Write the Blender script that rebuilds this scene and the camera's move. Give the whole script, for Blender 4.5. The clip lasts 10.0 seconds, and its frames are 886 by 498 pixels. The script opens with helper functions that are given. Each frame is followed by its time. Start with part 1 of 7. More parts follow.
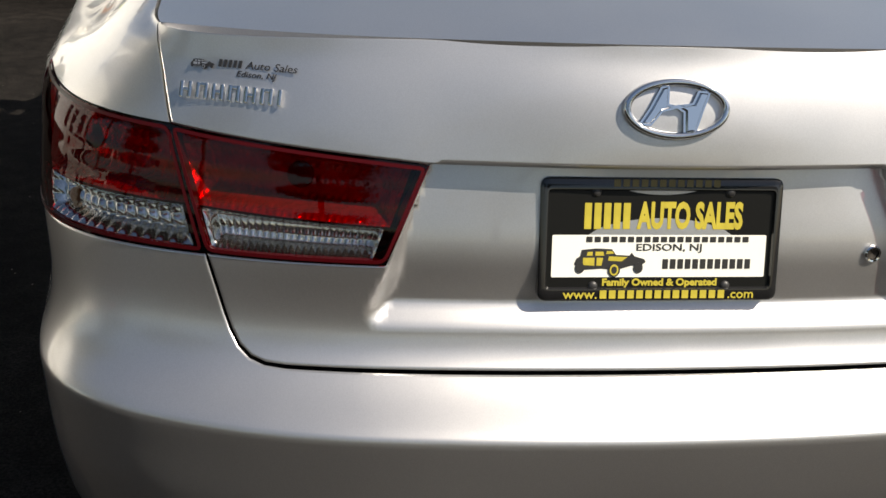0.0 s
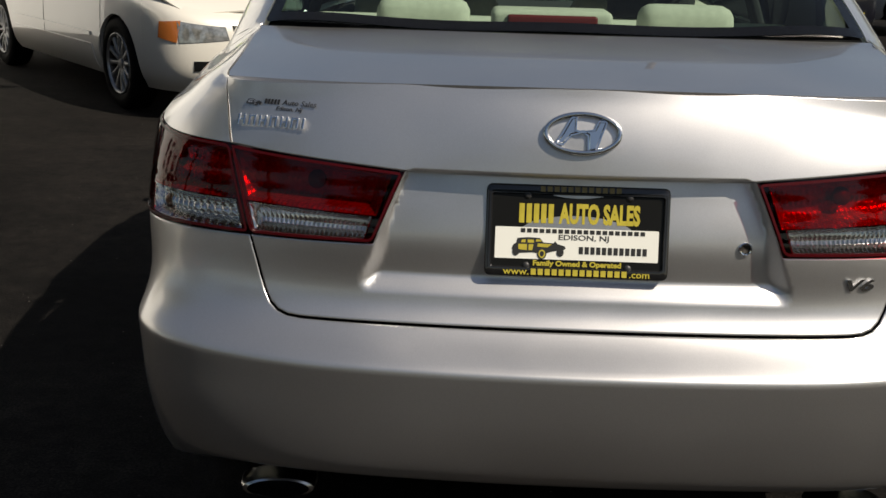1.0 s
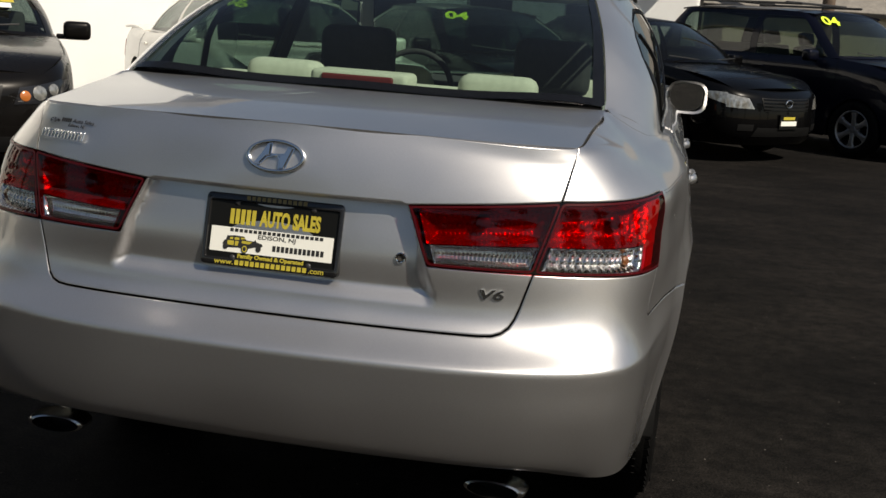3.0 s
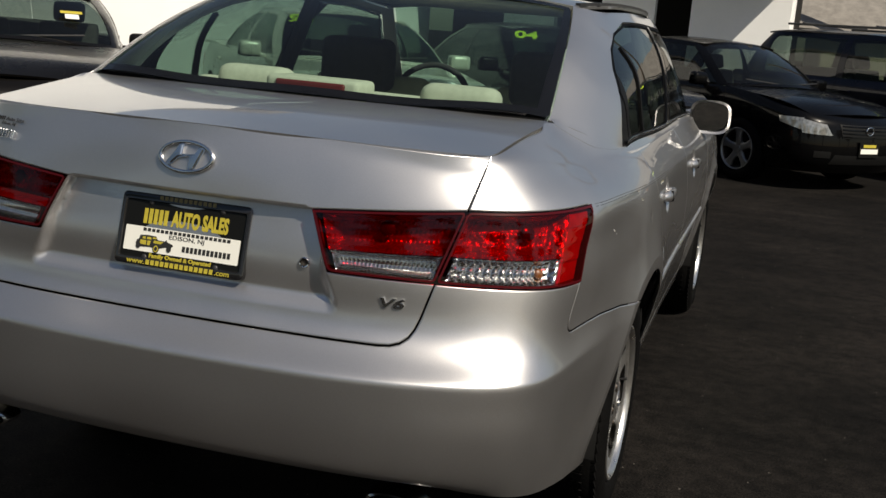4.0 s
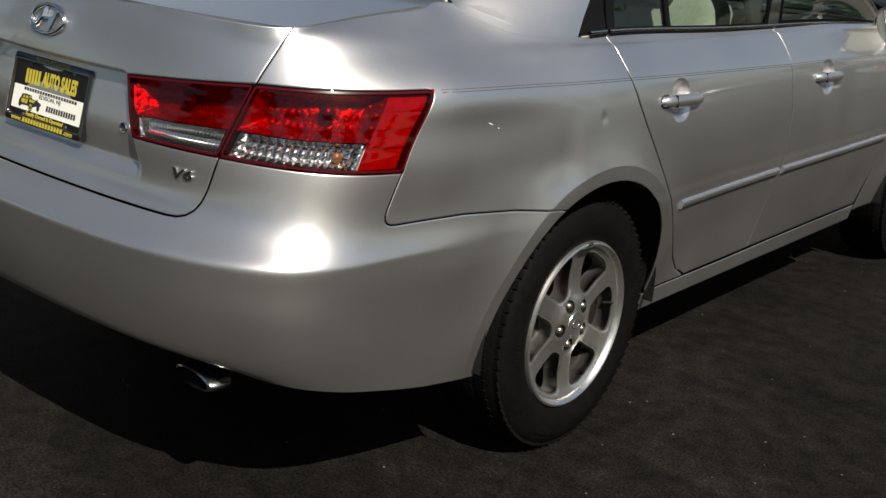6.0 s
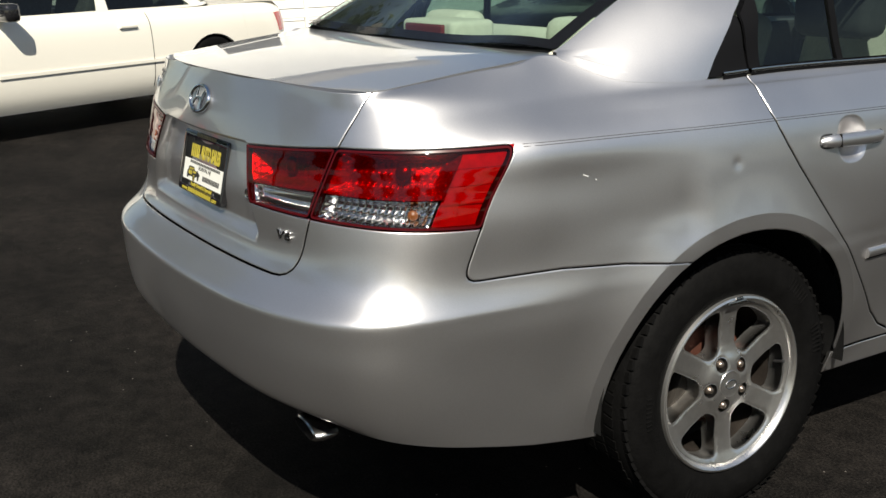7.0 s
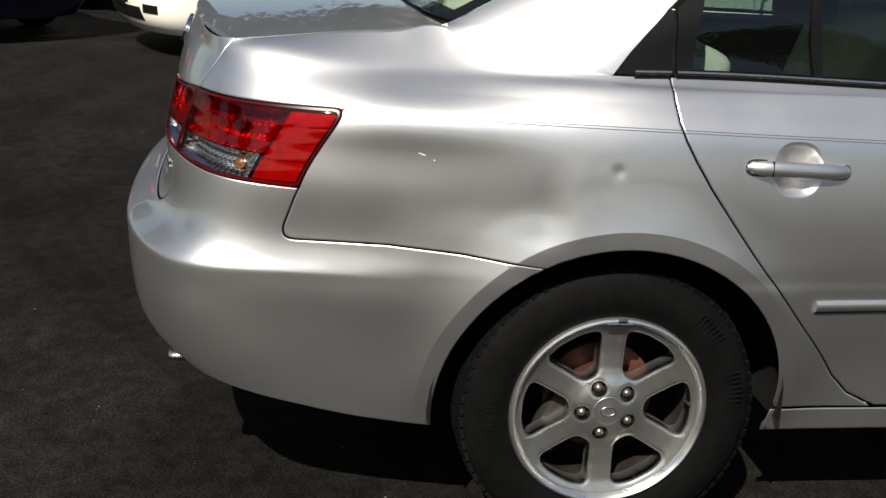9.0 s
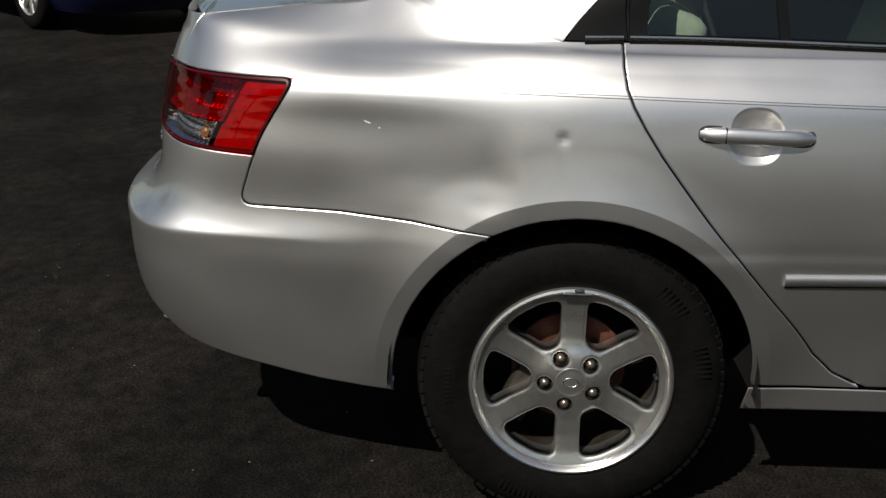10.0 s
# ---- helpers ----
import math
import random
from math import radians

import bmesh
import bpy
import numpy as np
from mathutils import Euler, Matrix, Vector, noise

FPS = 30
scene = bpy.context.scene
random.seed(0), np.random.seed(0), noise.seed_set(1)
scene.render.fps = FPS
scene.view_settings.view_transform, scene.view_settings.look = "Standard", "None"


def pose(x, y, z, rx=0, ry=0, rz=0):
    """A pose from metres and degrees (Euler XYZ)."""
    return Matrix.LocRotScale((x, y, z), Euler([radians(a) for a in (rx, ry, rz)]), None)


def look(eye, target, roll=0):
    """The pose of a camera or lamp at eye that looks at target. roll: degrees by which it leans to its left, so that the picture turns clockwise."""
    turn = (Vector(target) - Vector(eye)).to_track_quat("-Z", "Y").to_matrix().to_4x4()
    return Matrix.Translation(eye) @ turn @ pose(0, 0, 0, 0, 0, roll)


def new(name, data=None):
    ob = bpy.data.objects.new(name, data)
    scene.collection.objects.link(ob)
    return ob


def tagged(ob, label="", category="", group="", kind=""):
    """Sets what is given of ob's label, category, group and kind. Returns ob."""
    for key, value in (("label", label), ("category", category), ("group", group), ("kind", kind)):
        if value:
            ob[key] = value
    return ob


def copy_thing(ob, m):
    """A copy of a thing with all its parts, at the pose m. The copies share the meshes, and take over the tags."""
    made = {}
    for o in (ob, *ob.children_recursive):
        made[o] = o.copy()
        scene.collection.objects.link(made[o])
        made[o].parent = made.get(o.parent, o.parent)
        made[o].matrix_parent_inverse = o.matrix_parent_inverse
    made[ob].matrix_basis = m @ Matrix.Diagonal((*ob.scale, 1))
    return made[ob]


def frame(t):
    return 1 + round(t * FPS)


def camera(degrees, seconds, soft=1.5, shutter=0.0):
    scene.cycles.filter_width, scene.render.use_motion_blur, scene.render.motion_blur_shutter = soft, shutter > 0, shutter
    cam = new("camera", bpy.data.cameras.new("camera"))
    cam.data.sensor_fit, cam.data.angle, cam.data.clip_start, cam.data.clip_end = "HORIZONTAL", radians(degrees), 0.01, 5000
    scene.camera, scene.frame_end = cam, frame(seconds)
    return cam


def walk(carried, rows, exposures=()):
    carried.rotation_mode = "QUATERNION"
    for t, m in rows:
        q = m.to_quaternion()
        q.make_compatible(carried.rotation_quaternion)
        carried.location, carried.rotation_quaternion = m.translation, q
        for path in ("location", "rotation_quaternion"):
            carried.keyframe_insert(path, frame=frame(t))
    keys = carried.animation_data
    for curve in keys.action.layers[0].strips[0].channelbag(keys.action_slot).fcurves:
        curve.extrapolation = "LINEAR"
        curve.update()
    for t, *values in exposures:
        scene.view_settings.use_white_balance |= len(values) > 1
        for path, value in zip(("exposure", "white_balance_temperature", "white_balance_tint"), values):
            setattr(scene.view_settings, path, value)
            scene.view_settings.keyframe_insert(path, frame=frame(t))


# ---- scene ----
cam = camera(44.0, 10.0)
PATH = [
    (0, (-0.433, -1.21, 1.388), (-0.201, 0.612, 0.595), 2.9),
    (0.5, (-0.349, -1.55, 1.349), (-0.192, 0.344, 0.724), 2.0),
    (1, (-0.171, -1.783, 1.355), (-0.231, 0.135, 0.793), 1.5),
    (1.5, (0.05, -1.981, 1.362), (-0.194, -0.064, 0.847), -0.4),
    (2, (0.244, -2.158, 1.354), (0.122, -0.216, 0.891), -0.2),
    (2.5, (0.465, -2.256, 1.379), (0.24, -0.319, 0.934), -0.6),
    (3, (0.809, -2.173, 1.354), (0.432, -0.255, 0.934), 4.0),
    (3.2, (0.877, -2.175, 1.338), (0.506, -0.24, 0.997), 3.9),
    (4.5, (1.462, -1.865, 1.35), (0.716, -0.064, 0.903), 3.1),
    (5, (1.735, -1.729, 1.334), (0.863, 0.002, 0.839), 0.5),
    (5.2, (1.835, -1.681, 1.347), (0.926, 0.013, 0.799), 3.8),
    (6.5, (2.452, -1.061, 1.337), (1.036, 0.239, 0.787), 0.7),
    (7, (2.616, -0.856, 1.365), (0.961, 0.138, 0.841), -1.5),
    (7.5, (2.701, -0.558, 1.367), (0.946, 0.235, 0.829), 3.0),
    (8, (2.844, -0.316, 1.377), (1.028, 0.264, 0.772), 3.1),
    (8.5, (2.971, -0.055, 1.362), (1.102, 0.389, 0.807), 0.3),
    (9, (2.974, 0.288, 1.403), (1.093, 0.575, 0.788), 3.6),
    (9.5, (2.991, 0.569, 1.419), (1.087, 0.662, 0.815), -1.9),
    (10, (3.039, 0.794, 1.393), (1.149, 0.728, 0.741), 1.0),
]
walk(cam, [(t, look(eye, target, roll)) for t, eye, target, roll in PATH],
     exposures=[(0.0, 0.78, 7120, 10), (0.5, 0.19, 7120, 10), (1.0, 0.22, 7120, 10), (1.5, 0.17, 7120, 10), (5.0, 0.22, 7120, 10), (6.5, 0.57, 6830, 8), (7.0, 0.61, 6780, 8), (8.0, 0.60, 6780, 8), (9.0, 0.64, 6730, 8), (9.5, 0.22, 6730, 8), (10.0, 0.16, 6730, 8)])

# ---------------------------------------------------------------- world, sun
SUN_DIR = Vector((0.82, -0.46, 1.0)).normalized()
world = bpy.data.worlds.new("sky")
scene.world = world
world.use_nodes = True
wn = world.node_tree.nodes
sky = wn.new("ShaderNodeTexSky")
sky.sky_type = "NISHITA"
sky.sun_disc = False
sky.sun_elevation = math.asin(SUN_DIR.z)
sky.sun_rotation = math.atan2(SUN_DIR.x, SUN_DIR.y)
world.node_tree.links.new(sky.outputs[0], wn["Background"].inputs[0])
wn["Background"].inputs[1].default_value = 0.058
sun_data = bpy.data.lights.new("sun", "SUN")
sun_data.energy, sun_data.angle, sun_data.color = 5.0, radians(0.53), (1.0, 0.95, 0.87)
sun = new("sun", sun_data)
sun.matrix_world = look(SUN_DIR * 30, (0, 0, 0))

# ---------------------------------------------------------------- materials


def material(name, color=(0.5, 0.5, 0.5), rough=0.5, metal=0.0, coat=0.0, coat_rough=0.03, spec=0.5, vary=0.0, scale=8.0,
             bump=0.0, bump_scale=60.0, rough_vary=0.0):
    m = bpy.data.materials.new(name)
    m.use_nodes = True
    nt = m.node_tree
    b = nt.nodes["Principled BSDF"]
    b.inputs["Base Color"].default_value = (*color, 1)
    b.inputs["Roughness"].default_value = rough
    b.inputs["Metallic"].default_value = metal
    b.inputs["Coat Weight"].default_value = coat
    b.inputs["Coat Roughness"].default_value = coat_rough
    b.inputs["Specular IOR Level"].default_value = spec
    geo = nt.nodes.new("ShaderNodeTexCoord")
    if vary:
        n = nt.nodes.new("ShaderNodeTexNoise")
        n.inputs["Scale"].default_value, n.inputs["Detail"].default_value, n.inputs["Roughness"].default_value = scale, 8, 0.65
        nt.links.new(geo.outputs["Object"], n.inputs["Vector"])
        r = nt.nodes.new("ShaderNodeValToRGB")
        r.color_ramp.elements[0].position, r.color_ramp.elements[1].position = 0.3, 0.7
        r.color_ramp.elements[0].color = (*[c * (1 - vary) for c in color], 1)
        r.color_ramp.elements[1].color = (*[min(1, c * (1 + vary)) for c in color], 1)
        nt.links.new(n.outputs["Fac"], r.inputs[0])
        nt.links.new(r.outputs[0], b.inputs["Base Color"])
    if rough_vary:
        n = nt.nodes.new("ShaderNodeTexNoise")
        n.inputs["Scale"].default_value, n.inputs["Detail"].default_value = scale * 0.6, 6
        nt.links.new(geo.outputs["Object"], n.inputs["Vector"])
        mr = nt.nodes.new("ShaderNodeMapRange")
        mr.inputs[3].default_value, mr.inputs[4].default_value = rough - rough_vary, rough + rough_vary
        nt.links.new(n.outputs["Fac"], mr.inputs[0])
        nt.links.new(mr.outputs[0], b.inputs["Roughness"])
    if bump:
        n = nt.nodes.new("ShaderNodeTexNoise")
        n.inputs["Scale"].default_value, n.inputs["Detail"].default_value = bump_scale, 6
        nt.links.new(geo.outputs["Object"], n.inputs["Vector"])
        bp = nt.nodes.new("ShaderNodeBump")
        bp.inputs["Strength"].default_value, bp.inputs["Distance"].default_value = bump, 0.01
        nt.links.new(n.outputs["Fac"], bp.inputs["Height"])
        nt.links.new(bp.outputs[0], b.inputs["Normal"])
    return m


def tinted_glass(name, tint, rough=0.0, ior=1.45, dirt=0.0, ribs=0.0):
    """Thin tinted pane: tinted see-through body with a Fresnel gloss."""
    m = bpy.data.materials.new(name)
    m.use_nodes = True
    nt = m.node_tree
    nt.nodes.remove(nt.nodes["Principled BSDF"])
    out = nt.nodes["Material Output"]
    tr = nt.nodes.new("ShaderNodeBsdfTransparent")
    tr.inputs[0].default_value = (*tint, 1)
    gl = nt.nodes.new("ShaderNodeBsdfGlossy")
    gl.inputs["Roughness"].default_value = rough
    if ribs:
        tc = nt.nodes.new("ShaderNodeTexCoord")
        wv = nt.nodes.new("ShaderNodeTexWave")
        wv.bands_direction = "Z"
        wv.inputs["Scale"].default_value, wv.inputs["Distortion"].default_value = 10.5, 0.0
        fb = nt.nodes.new("ShaderNodeBump")
        fb.inputs["Strength"].default_value, fb.inputs["Distance"].default_value = ribs, 0.006
        nt.links.new(tc.outputs["Object"], wv.inputs["Vector"])
        nt.links.new(wv.outputs["Fac"], fb.inputs["Height"])
        nt.links.new(fb.outputs[0], gl.inputs["Normal"])
    lw = nt.nodes.new("ShaderNodeLayerWeight")
    lw.inputs[0].default_value = 0.5
    pw = nt.nodes.new("ShaderNodeMath")
    pw.operation, pw.inputs[1].default_value = "POWER", 5.2
    nt.links.new(lw.outputs["Facing"], pw.inputs[0])
    fr = nt.nodes.new("ShaderNodeMapRange")
    fr.inputs[3].default_value, fr.inputs[4].default_value = ((ior - 1) / (ior + 1)) ** 2 * 1.6, 1.0
    nt.links.new(pw.outputs[0], fr.inputs[0])
    mix = nt.nodes.new("ShaderNodeMixShader")
    nt.links.new(fr.outputs[0], mix.inputs[0])
    nt.links.new(tr.outputs[0], mix.inputs[1])
    nt.links.new(gl.outputs[0], mix.inputs[2])
    last = mix
    if dirt:
        df = nt.nodes.new("ShaderNodeBsdfDiffuse")
        df.inputs[0].default_value = (0.6, 0.6, 0.58, 1)
        mx = nt.nodes.new("ShaderNodeMixShader")
        mx.inputs[0].default_value = dirt
        nt.links.new(mix.outputs[0], mx.inputs[1])
        nt.links.new(df.outputs[0], mx.inputs[2])
        last = mx
    nt.links.new(last.outputs[0], out.inputs[0])
    return m


def car_paint(name, color, metal=0.85, rough=0.36, flake=0.12, spec=0.5, coat=1.0):
    """Metallic base with fine flake sparkle under a clear coat."""
    m = material(name, color, rough, metal, coat=coat, coat_rough=0.015, spec=spec)
    nt = m.node_tree
    b = nt.nodes["Principled BSDF"]
    tc = nt.nodes.new("ShaderNodeTexCoord")
    v = nt.nodes.new("ShaderNodeTexVoronoi")
    v.inputs["Scale"].default_value = 900
    nt.links.new(tc.outputs["Object"], v.inputs["Vector"])
    n = nt.nodes.new("ShaderNodeTexNoise")
    n.inputs["Scale"].default_value, n.inputs["Detail"].default_value = 3.0, 5
    nt.links.new(tc.outputs["Object"], n.inputs["Vector"])
    hs = nt.nodes.new("ShaderNodeMix")
    hs.data_type = "RGBA"
    hs.inputs[6].default_value = (*[c * (1 - flake) for c in color], 1)
    hs.inputs[7].default_value = (*[min(1, c * (1 + flake)) for c in color], 1)
    nt.links.new(v.outputs["Color"], hs.inputs[0])
    nt.links.new(hs.outputs[2], b.inputs["Base Color"])
    mr = nt.nodes.new("ShaderNodeMapRange")
    mr.inputs[1].default_value, mr.inputs[2].default_value = 0.3, 0.7
    mr.inputs[3].default_value, mr.inputs[4].default_value = rough - 0.03, rough + 0.04
    nt.links.new(n.outputs["Fac"], mr.inputs[0])
    nt.links.new(mr.outputs[0], b.inputs["Roughness"])
    return m


SILVER = car_paint("silver_paint", (0.67, 0.66, 0.66), 0.95, 0.375, 0.05)
BLACK_PLASTIC = material("black_plastic", (0.02, 0.02, 0.021), 0.45, vary=0.3, scale=30)
GLOSS_BLACK = material("gloss_black", (0.012, 0.012, 0.013), 0.12, coat=0.5)
UNDERBODY = material("underbody", (0.010, 0.010, 0.010), 0.95, spec=0.08, vary=0.4)
CHROME = material("chrome", (0.78, 0.79, 0.8), 0.06, 1.0)
DULL_CHROME = material("dull_chrome", (0.55, 0.55, 0.55), 0.22, 1.0, rough_vary=0.08)
RED_LENS = tinted_glass("red_lens", (0.57, 0.008, 0.019), 0.02, 1.33, ribs=0.06)
CLEAR_LENS = tinted_glass("clear_lens", (0.90, 0.90, 0.90), 0.02, 1.33, ribs=0.06)
SATIN_BLACK = material("satin_black", (0.005, 0.005, 0.0055), 0.5, spec=0.08)
SIDE_GLASS = tinted_glass("side_glass", (0.27, 0.36, 0.32), 0.0, 1.45, dirt=0.002)
CAR_GLASS = tinted_glass("car_glass", (0.42, 0.56, 0.49), 0.0, 1.38, dirt=0.004)
REFLECTOR = material("lamp_reflector", (0.55, 0.55, 0.55), 0.22, 0.72, vary=0.35, scale=45, bump=0.5, bump_scale=75)
SEGMENT = material("lamp_segment", (0.58, 0.58, 0.58), 0.4, vary=0.25, scale=35, bump=0.2, bump_scale=120)
CLEAR_REFLECTOR = material("fluted_reflector", (0.70, 0.70, 0.69), 0.11, 1.0, vary=0.3, scale=60)
BULB_RED = material("bulb_cover", (0.10, 0.09, 0.09), 0.2, 0.4)
BULB_AMBER = material("amber_bulb", (0.16, 0.05, 0.01), 0.4)
RED_BODY = material("dark_red_plastic", (0.055, 0.002, 0.004), 0.3, spec=0.2)
RUBBER = material("tyre_rubber", (0.0036, 0.0035, 0.0035), 0.7, spec=0.06, vary=0.35, scale=25, bump=0.15, bump_scale=120)
ALLOY = material("silver_alloy", (0.72, 0.71, 0.69), 0.29, 0.95, vary=0.10, scale=30, rough_vary=0.06)
RUST = material("rusty_disc", (0.085, 0.028, 0.016), 0.8, 0.3, vary=0.4, scale=30)
# inside of the rims, darker and browner than their face
BARREL = material("dark_barrel", (0.06, 0.05, 0.043), 0.45, 0.7, vary=0.4, scale=20)
DARK_METAL = material("dark_metal", (0.04, 0.035, 0.03), 0.6, 0.6, vary=0.4)
BEIGE = material("beige_cloth", (0.56, 0.55, 0.47), 0.9, vary=0.1, scale=60, bump=0.2, bump_scale=400)
# dark trim, also put on door cards and headrests for their shade
DARK_TRIM_SHADE = material("dark_trim_shade", (0.03, 0.032, 0.033), 0.85, vary=0.2, scale=40)
DARK_GAP = material("dark_gap", (0.008, 0.008, 0.008), 1.0, spec=0.0)
PLATE_BLACK = material("plate_black", (0.006, 0.006, 0.0055), 0.35, spec=0.25)
PLATE_WHITE = material("plate_white", (0.80, 0.80, 0.74), 0.4)
PLATE_YELLOW = material("plate_yellow", (0.46, 0.38, 0.045), 0.4, vary=0.12, scale=40)
PLATE_INK = material("plate_ink", (0.02, 0.02, 0.02), 0.5)

# ---------------------------------------------------------------- mesh helpers


def part(name, mesh, mat, parent, label=""):
    """One mesh object under a thing or a part. mesh: a bmesh or mesh data."""
    if isinstance(mesh, bmesh.types.BMesh):
        data = bpy.data.meshes.new(name)
        mesh.to_mesh(data)
        mesh.free()
    else:
        data = mesh
    if mat and not data.materials:
        data.materials.append(mat)
    ob = new(name, data)
    if parent:
        ob.parent = parent
    if label:
        ob["label"] = label
    return ob


def thing(name, label, category, m=None, group="", kind=""):
    ob = new(name)
    ob.empty_display_size = 0.1
    if m is not None:
        ob.matrix_world = m
    return tagged(ob, label, category, group, kind)


def smooth(bm, angle=40):
    for f in bm.faces:
        f.smooth = True
    for e in bm.edges:
        if len(e.link_faces) == 2 and e.calc_face_angle(0) > radians(angle):
            e.smooth = False
    return bm


def box(bm, size, at=(0, 0, 0), bevel=0.0, turn=None, segments=2):
    m = Matrix.Translation(at) @ (turn or Matrix()) @ Matrix.Diagonal((*size, 1))
    made = bmesh.ops.create_cube(bm, size=1.0, matrix=m)
    if bevel:
        edges = {e for v in made["verts"] for e in v.link_edges}
        bmesh.ops.bevel(bm, geom=list(edges), offset=bevel, segments=segments, profile=0.6, affect="EDGES")
    return bm


def lathe(profile, steps=64, axis="x"):
    """A ring of revolution; profile: (along the axis, radius)."""
    verts, faces = [], []
    n = len(profile)
    for i in range(steps):
        a = 2 * math.pi * i / steps
        for h, r in profile:
            verts.append((h, r * math.cos(a), r * math.sin(a)) if axis == "x" else (r * math.cos(a), r * math.sin(a), h))
    for i in range(steps):
        j = (i + 1) % steps
        for k in range(n - 1):
            faces.append((i * n + k, i * n + k + 1, j * n + k + 1, j * n + k))
    bm = bmesh.new()
    vs = [bm.verts.new(v) for v in verts]
    for f in faces:
        bm.faces.new([vs[q] for q in f])
    bmesh.ops.remove_doubles(bm, verts=bm.verts, dist=1e-5)
    bmesh.ops.recalc_face_normals(bm, faces=bm.faces)
    return smooth(bm, 35)


def text_mesh(words, size, depth, align="CENTER", bold=0.0, width=None, spacing=1.0):
    """Flat raised lettering in the built-in font, lying in the x-y plane."""
    cu = bpy.data.curves.new("lettering", "FONT")
    cu.body, cu.size, cu.extrude, cu.align_x, cu.align_y = words, size, depth, align, "CENTER"
    cu.offset, cu.resolution_u, cu.space_character = bold, 3, spacing
    ob = bpy.data.objects.new("lettering", cu)
    scene.collection.objects.link(ob)
    bpy.context.view_layer.update()
    data = bpy.data.meshes.new_from_object(ob.evaluated_get(bpy.context.evaluated_depsgraph_get()))
    bpy.data.objects.remove(ob)
    if width:
        co = np.empty(len(data.vertices) * 3)
        data.vertices.foreach_get("co", co)
        co = co.reshape(-1, 3)
        co[:, 0] *= width / max(1e-6, np.ptp(co[:, 0]))
        if align == "CENTER":
            co[:, 0] -= (co[:, 0].max() + co[:, 0].min()) / 2
        data.vertices.foreach_set("co", co.ravel())
    return data


# ---------------------------------------------------------------- smooth surface nets


def spline_matrix(knots):
    """Maps values at the knots to second derivatives of the natural cubic spline."""
    n = len(knots)
    a, b = np.eye(n), np.zeros((n, n))
    for i in range(1, n - 1):
        h0, h1 = knots[i] - knots[i - 1], knots[i + 1] - knots[i]
        a[i, i - 1 : i + 2] = h0 / 6, (h0 + h1) / 3, h1 / 6
        b[i, i - 1 : i + 2] = 1 / h0, -1 / h0 - 1 / h1, 1 / h1
    return np.linalg.solve(a, b)


def spline_weights(knots, second, t):
    n = len(knots)
    i = np.clip(np.searchsorted(knots, t) - 1, 0, n - 2)
    h = knots[i + 1] - knots[i]
    b = (t - knots[i]) / h
    a = 1 - b
    w = np.zeros((len(t), n))
    r = np.arange(len(t))
    w[r, i] += a
    w[r, i + 1] += b
    inside = (b >= 0) & (b <= 1)
    w += np.where(inside, (a**3 - a) * h * h / 6, 0)[:, None] * second[i]
    w += np.where(inside, (b**3 - b) * h * h / 6, 0)[:, None] * second[i + 1]
    return w


class Net:
    """A smooth surface through a net of points; u runs along the rows and v across them, both about in metres."""

    def __init__(self, rows, shape=None):
        self.p = np.array(rows, float)
        du = np.linalg.norm(np.diff(self.p, axis=1), axis=2).mean(0)
        dv = np.linalg.norm(np.diff(self.p, axis=0), axis=2).mean(1)
        self.ku, self.kv = np.r_[0, du.cumsum()], np.r_[0, dv.cumsum()]
        self.ku -= self.ku[-1] / 2
        self.su, self.sv = spline_matrix(self.ku), spline_matrix(self.kv)
        self.shape = shape
        us, vs = np.linspace(self.ku[0], self.ku[-1], 500), np.linspace(0, self.kv[-1], 160)
        self.grid = np.stack(np.meshgrid(us, vs), -1).reshape(-1, 2)
        self.sample = self.at(self.grid, False)

    def at(self, uv, shaped=True):
        uv = np.asarray(uv, float)
        wu, wv = spline_weights(self.ku, self.su, uv[:, 0]), spline_weights(self.kv, self.sv, uv[:, 1])
        p = np.einsum("ni,nj,ijk->nk", wv, wu, self.p)
        return self.shape(p) if shaped and self.shape else p

    def normals(self, uv, shaped=True):
        uv, e = np.asarray(uv, float), 1e-3
        d = [self.at(uv + s, shaped) - self.at(uv - s, shaped) for s in (np.array([e, 0]), np.array([0, e]))]
        n = np.cross(d[0], d[1])
        return n / np.maximum(np.linalg.norm(n, axis=1, keepdims=True), 1e-12)

    def find(self, axes, a, b, keep):
        """The (u, v) at which the coordinates named by axes are a and b, on the part of the surface where keep holds."""
        ok = keep(self.sample)
        off = np.hypot(self.sample[:, axes[0]] - a, self.sample[:, axes[1]] - b) + np.where(ok, 0, 1e3)
        uv = self.grid[off.argmin()].copy()
        for _ in range(6):
            p = self.at([uv], False)[0]
            j = np.stack([(self.at([uv + s], False)[0] - p) / 1e-4 for s in (np.array([1e-4, 0]), np.array([0, 1e-4]))], 1)
            step = np.linalg.lstsq(j[list(axes)], np.array([a, b]) - p[list(axes)], rcond=1e-3)[0]
            uv = uv + step.clip(-0.05, 0.05)
            uv[0], uv[1] = uv[0].clip(self.ku[0], self.ku[-1]), uv[1].clip(0, self.kv[-1])
        return tuple(uv)


def dense(points, pitch, closed=True):
    """Points along a broken line, no further apart than pitch."""
    out = []
    n = len(points)
    for i in range(n if closed else n - 1):
        a, b = np.array(points[i], float), np.array(points[(i + 1) % n], float)
        k = max(1, int(np.ceil(np.linalg.norm(b - a) / pitch)))
        out += [a + (b - a) * j / k for j in range(k)]
    if not closed:
        out.append(np.array(points[-1], float))
    return np.array(out)


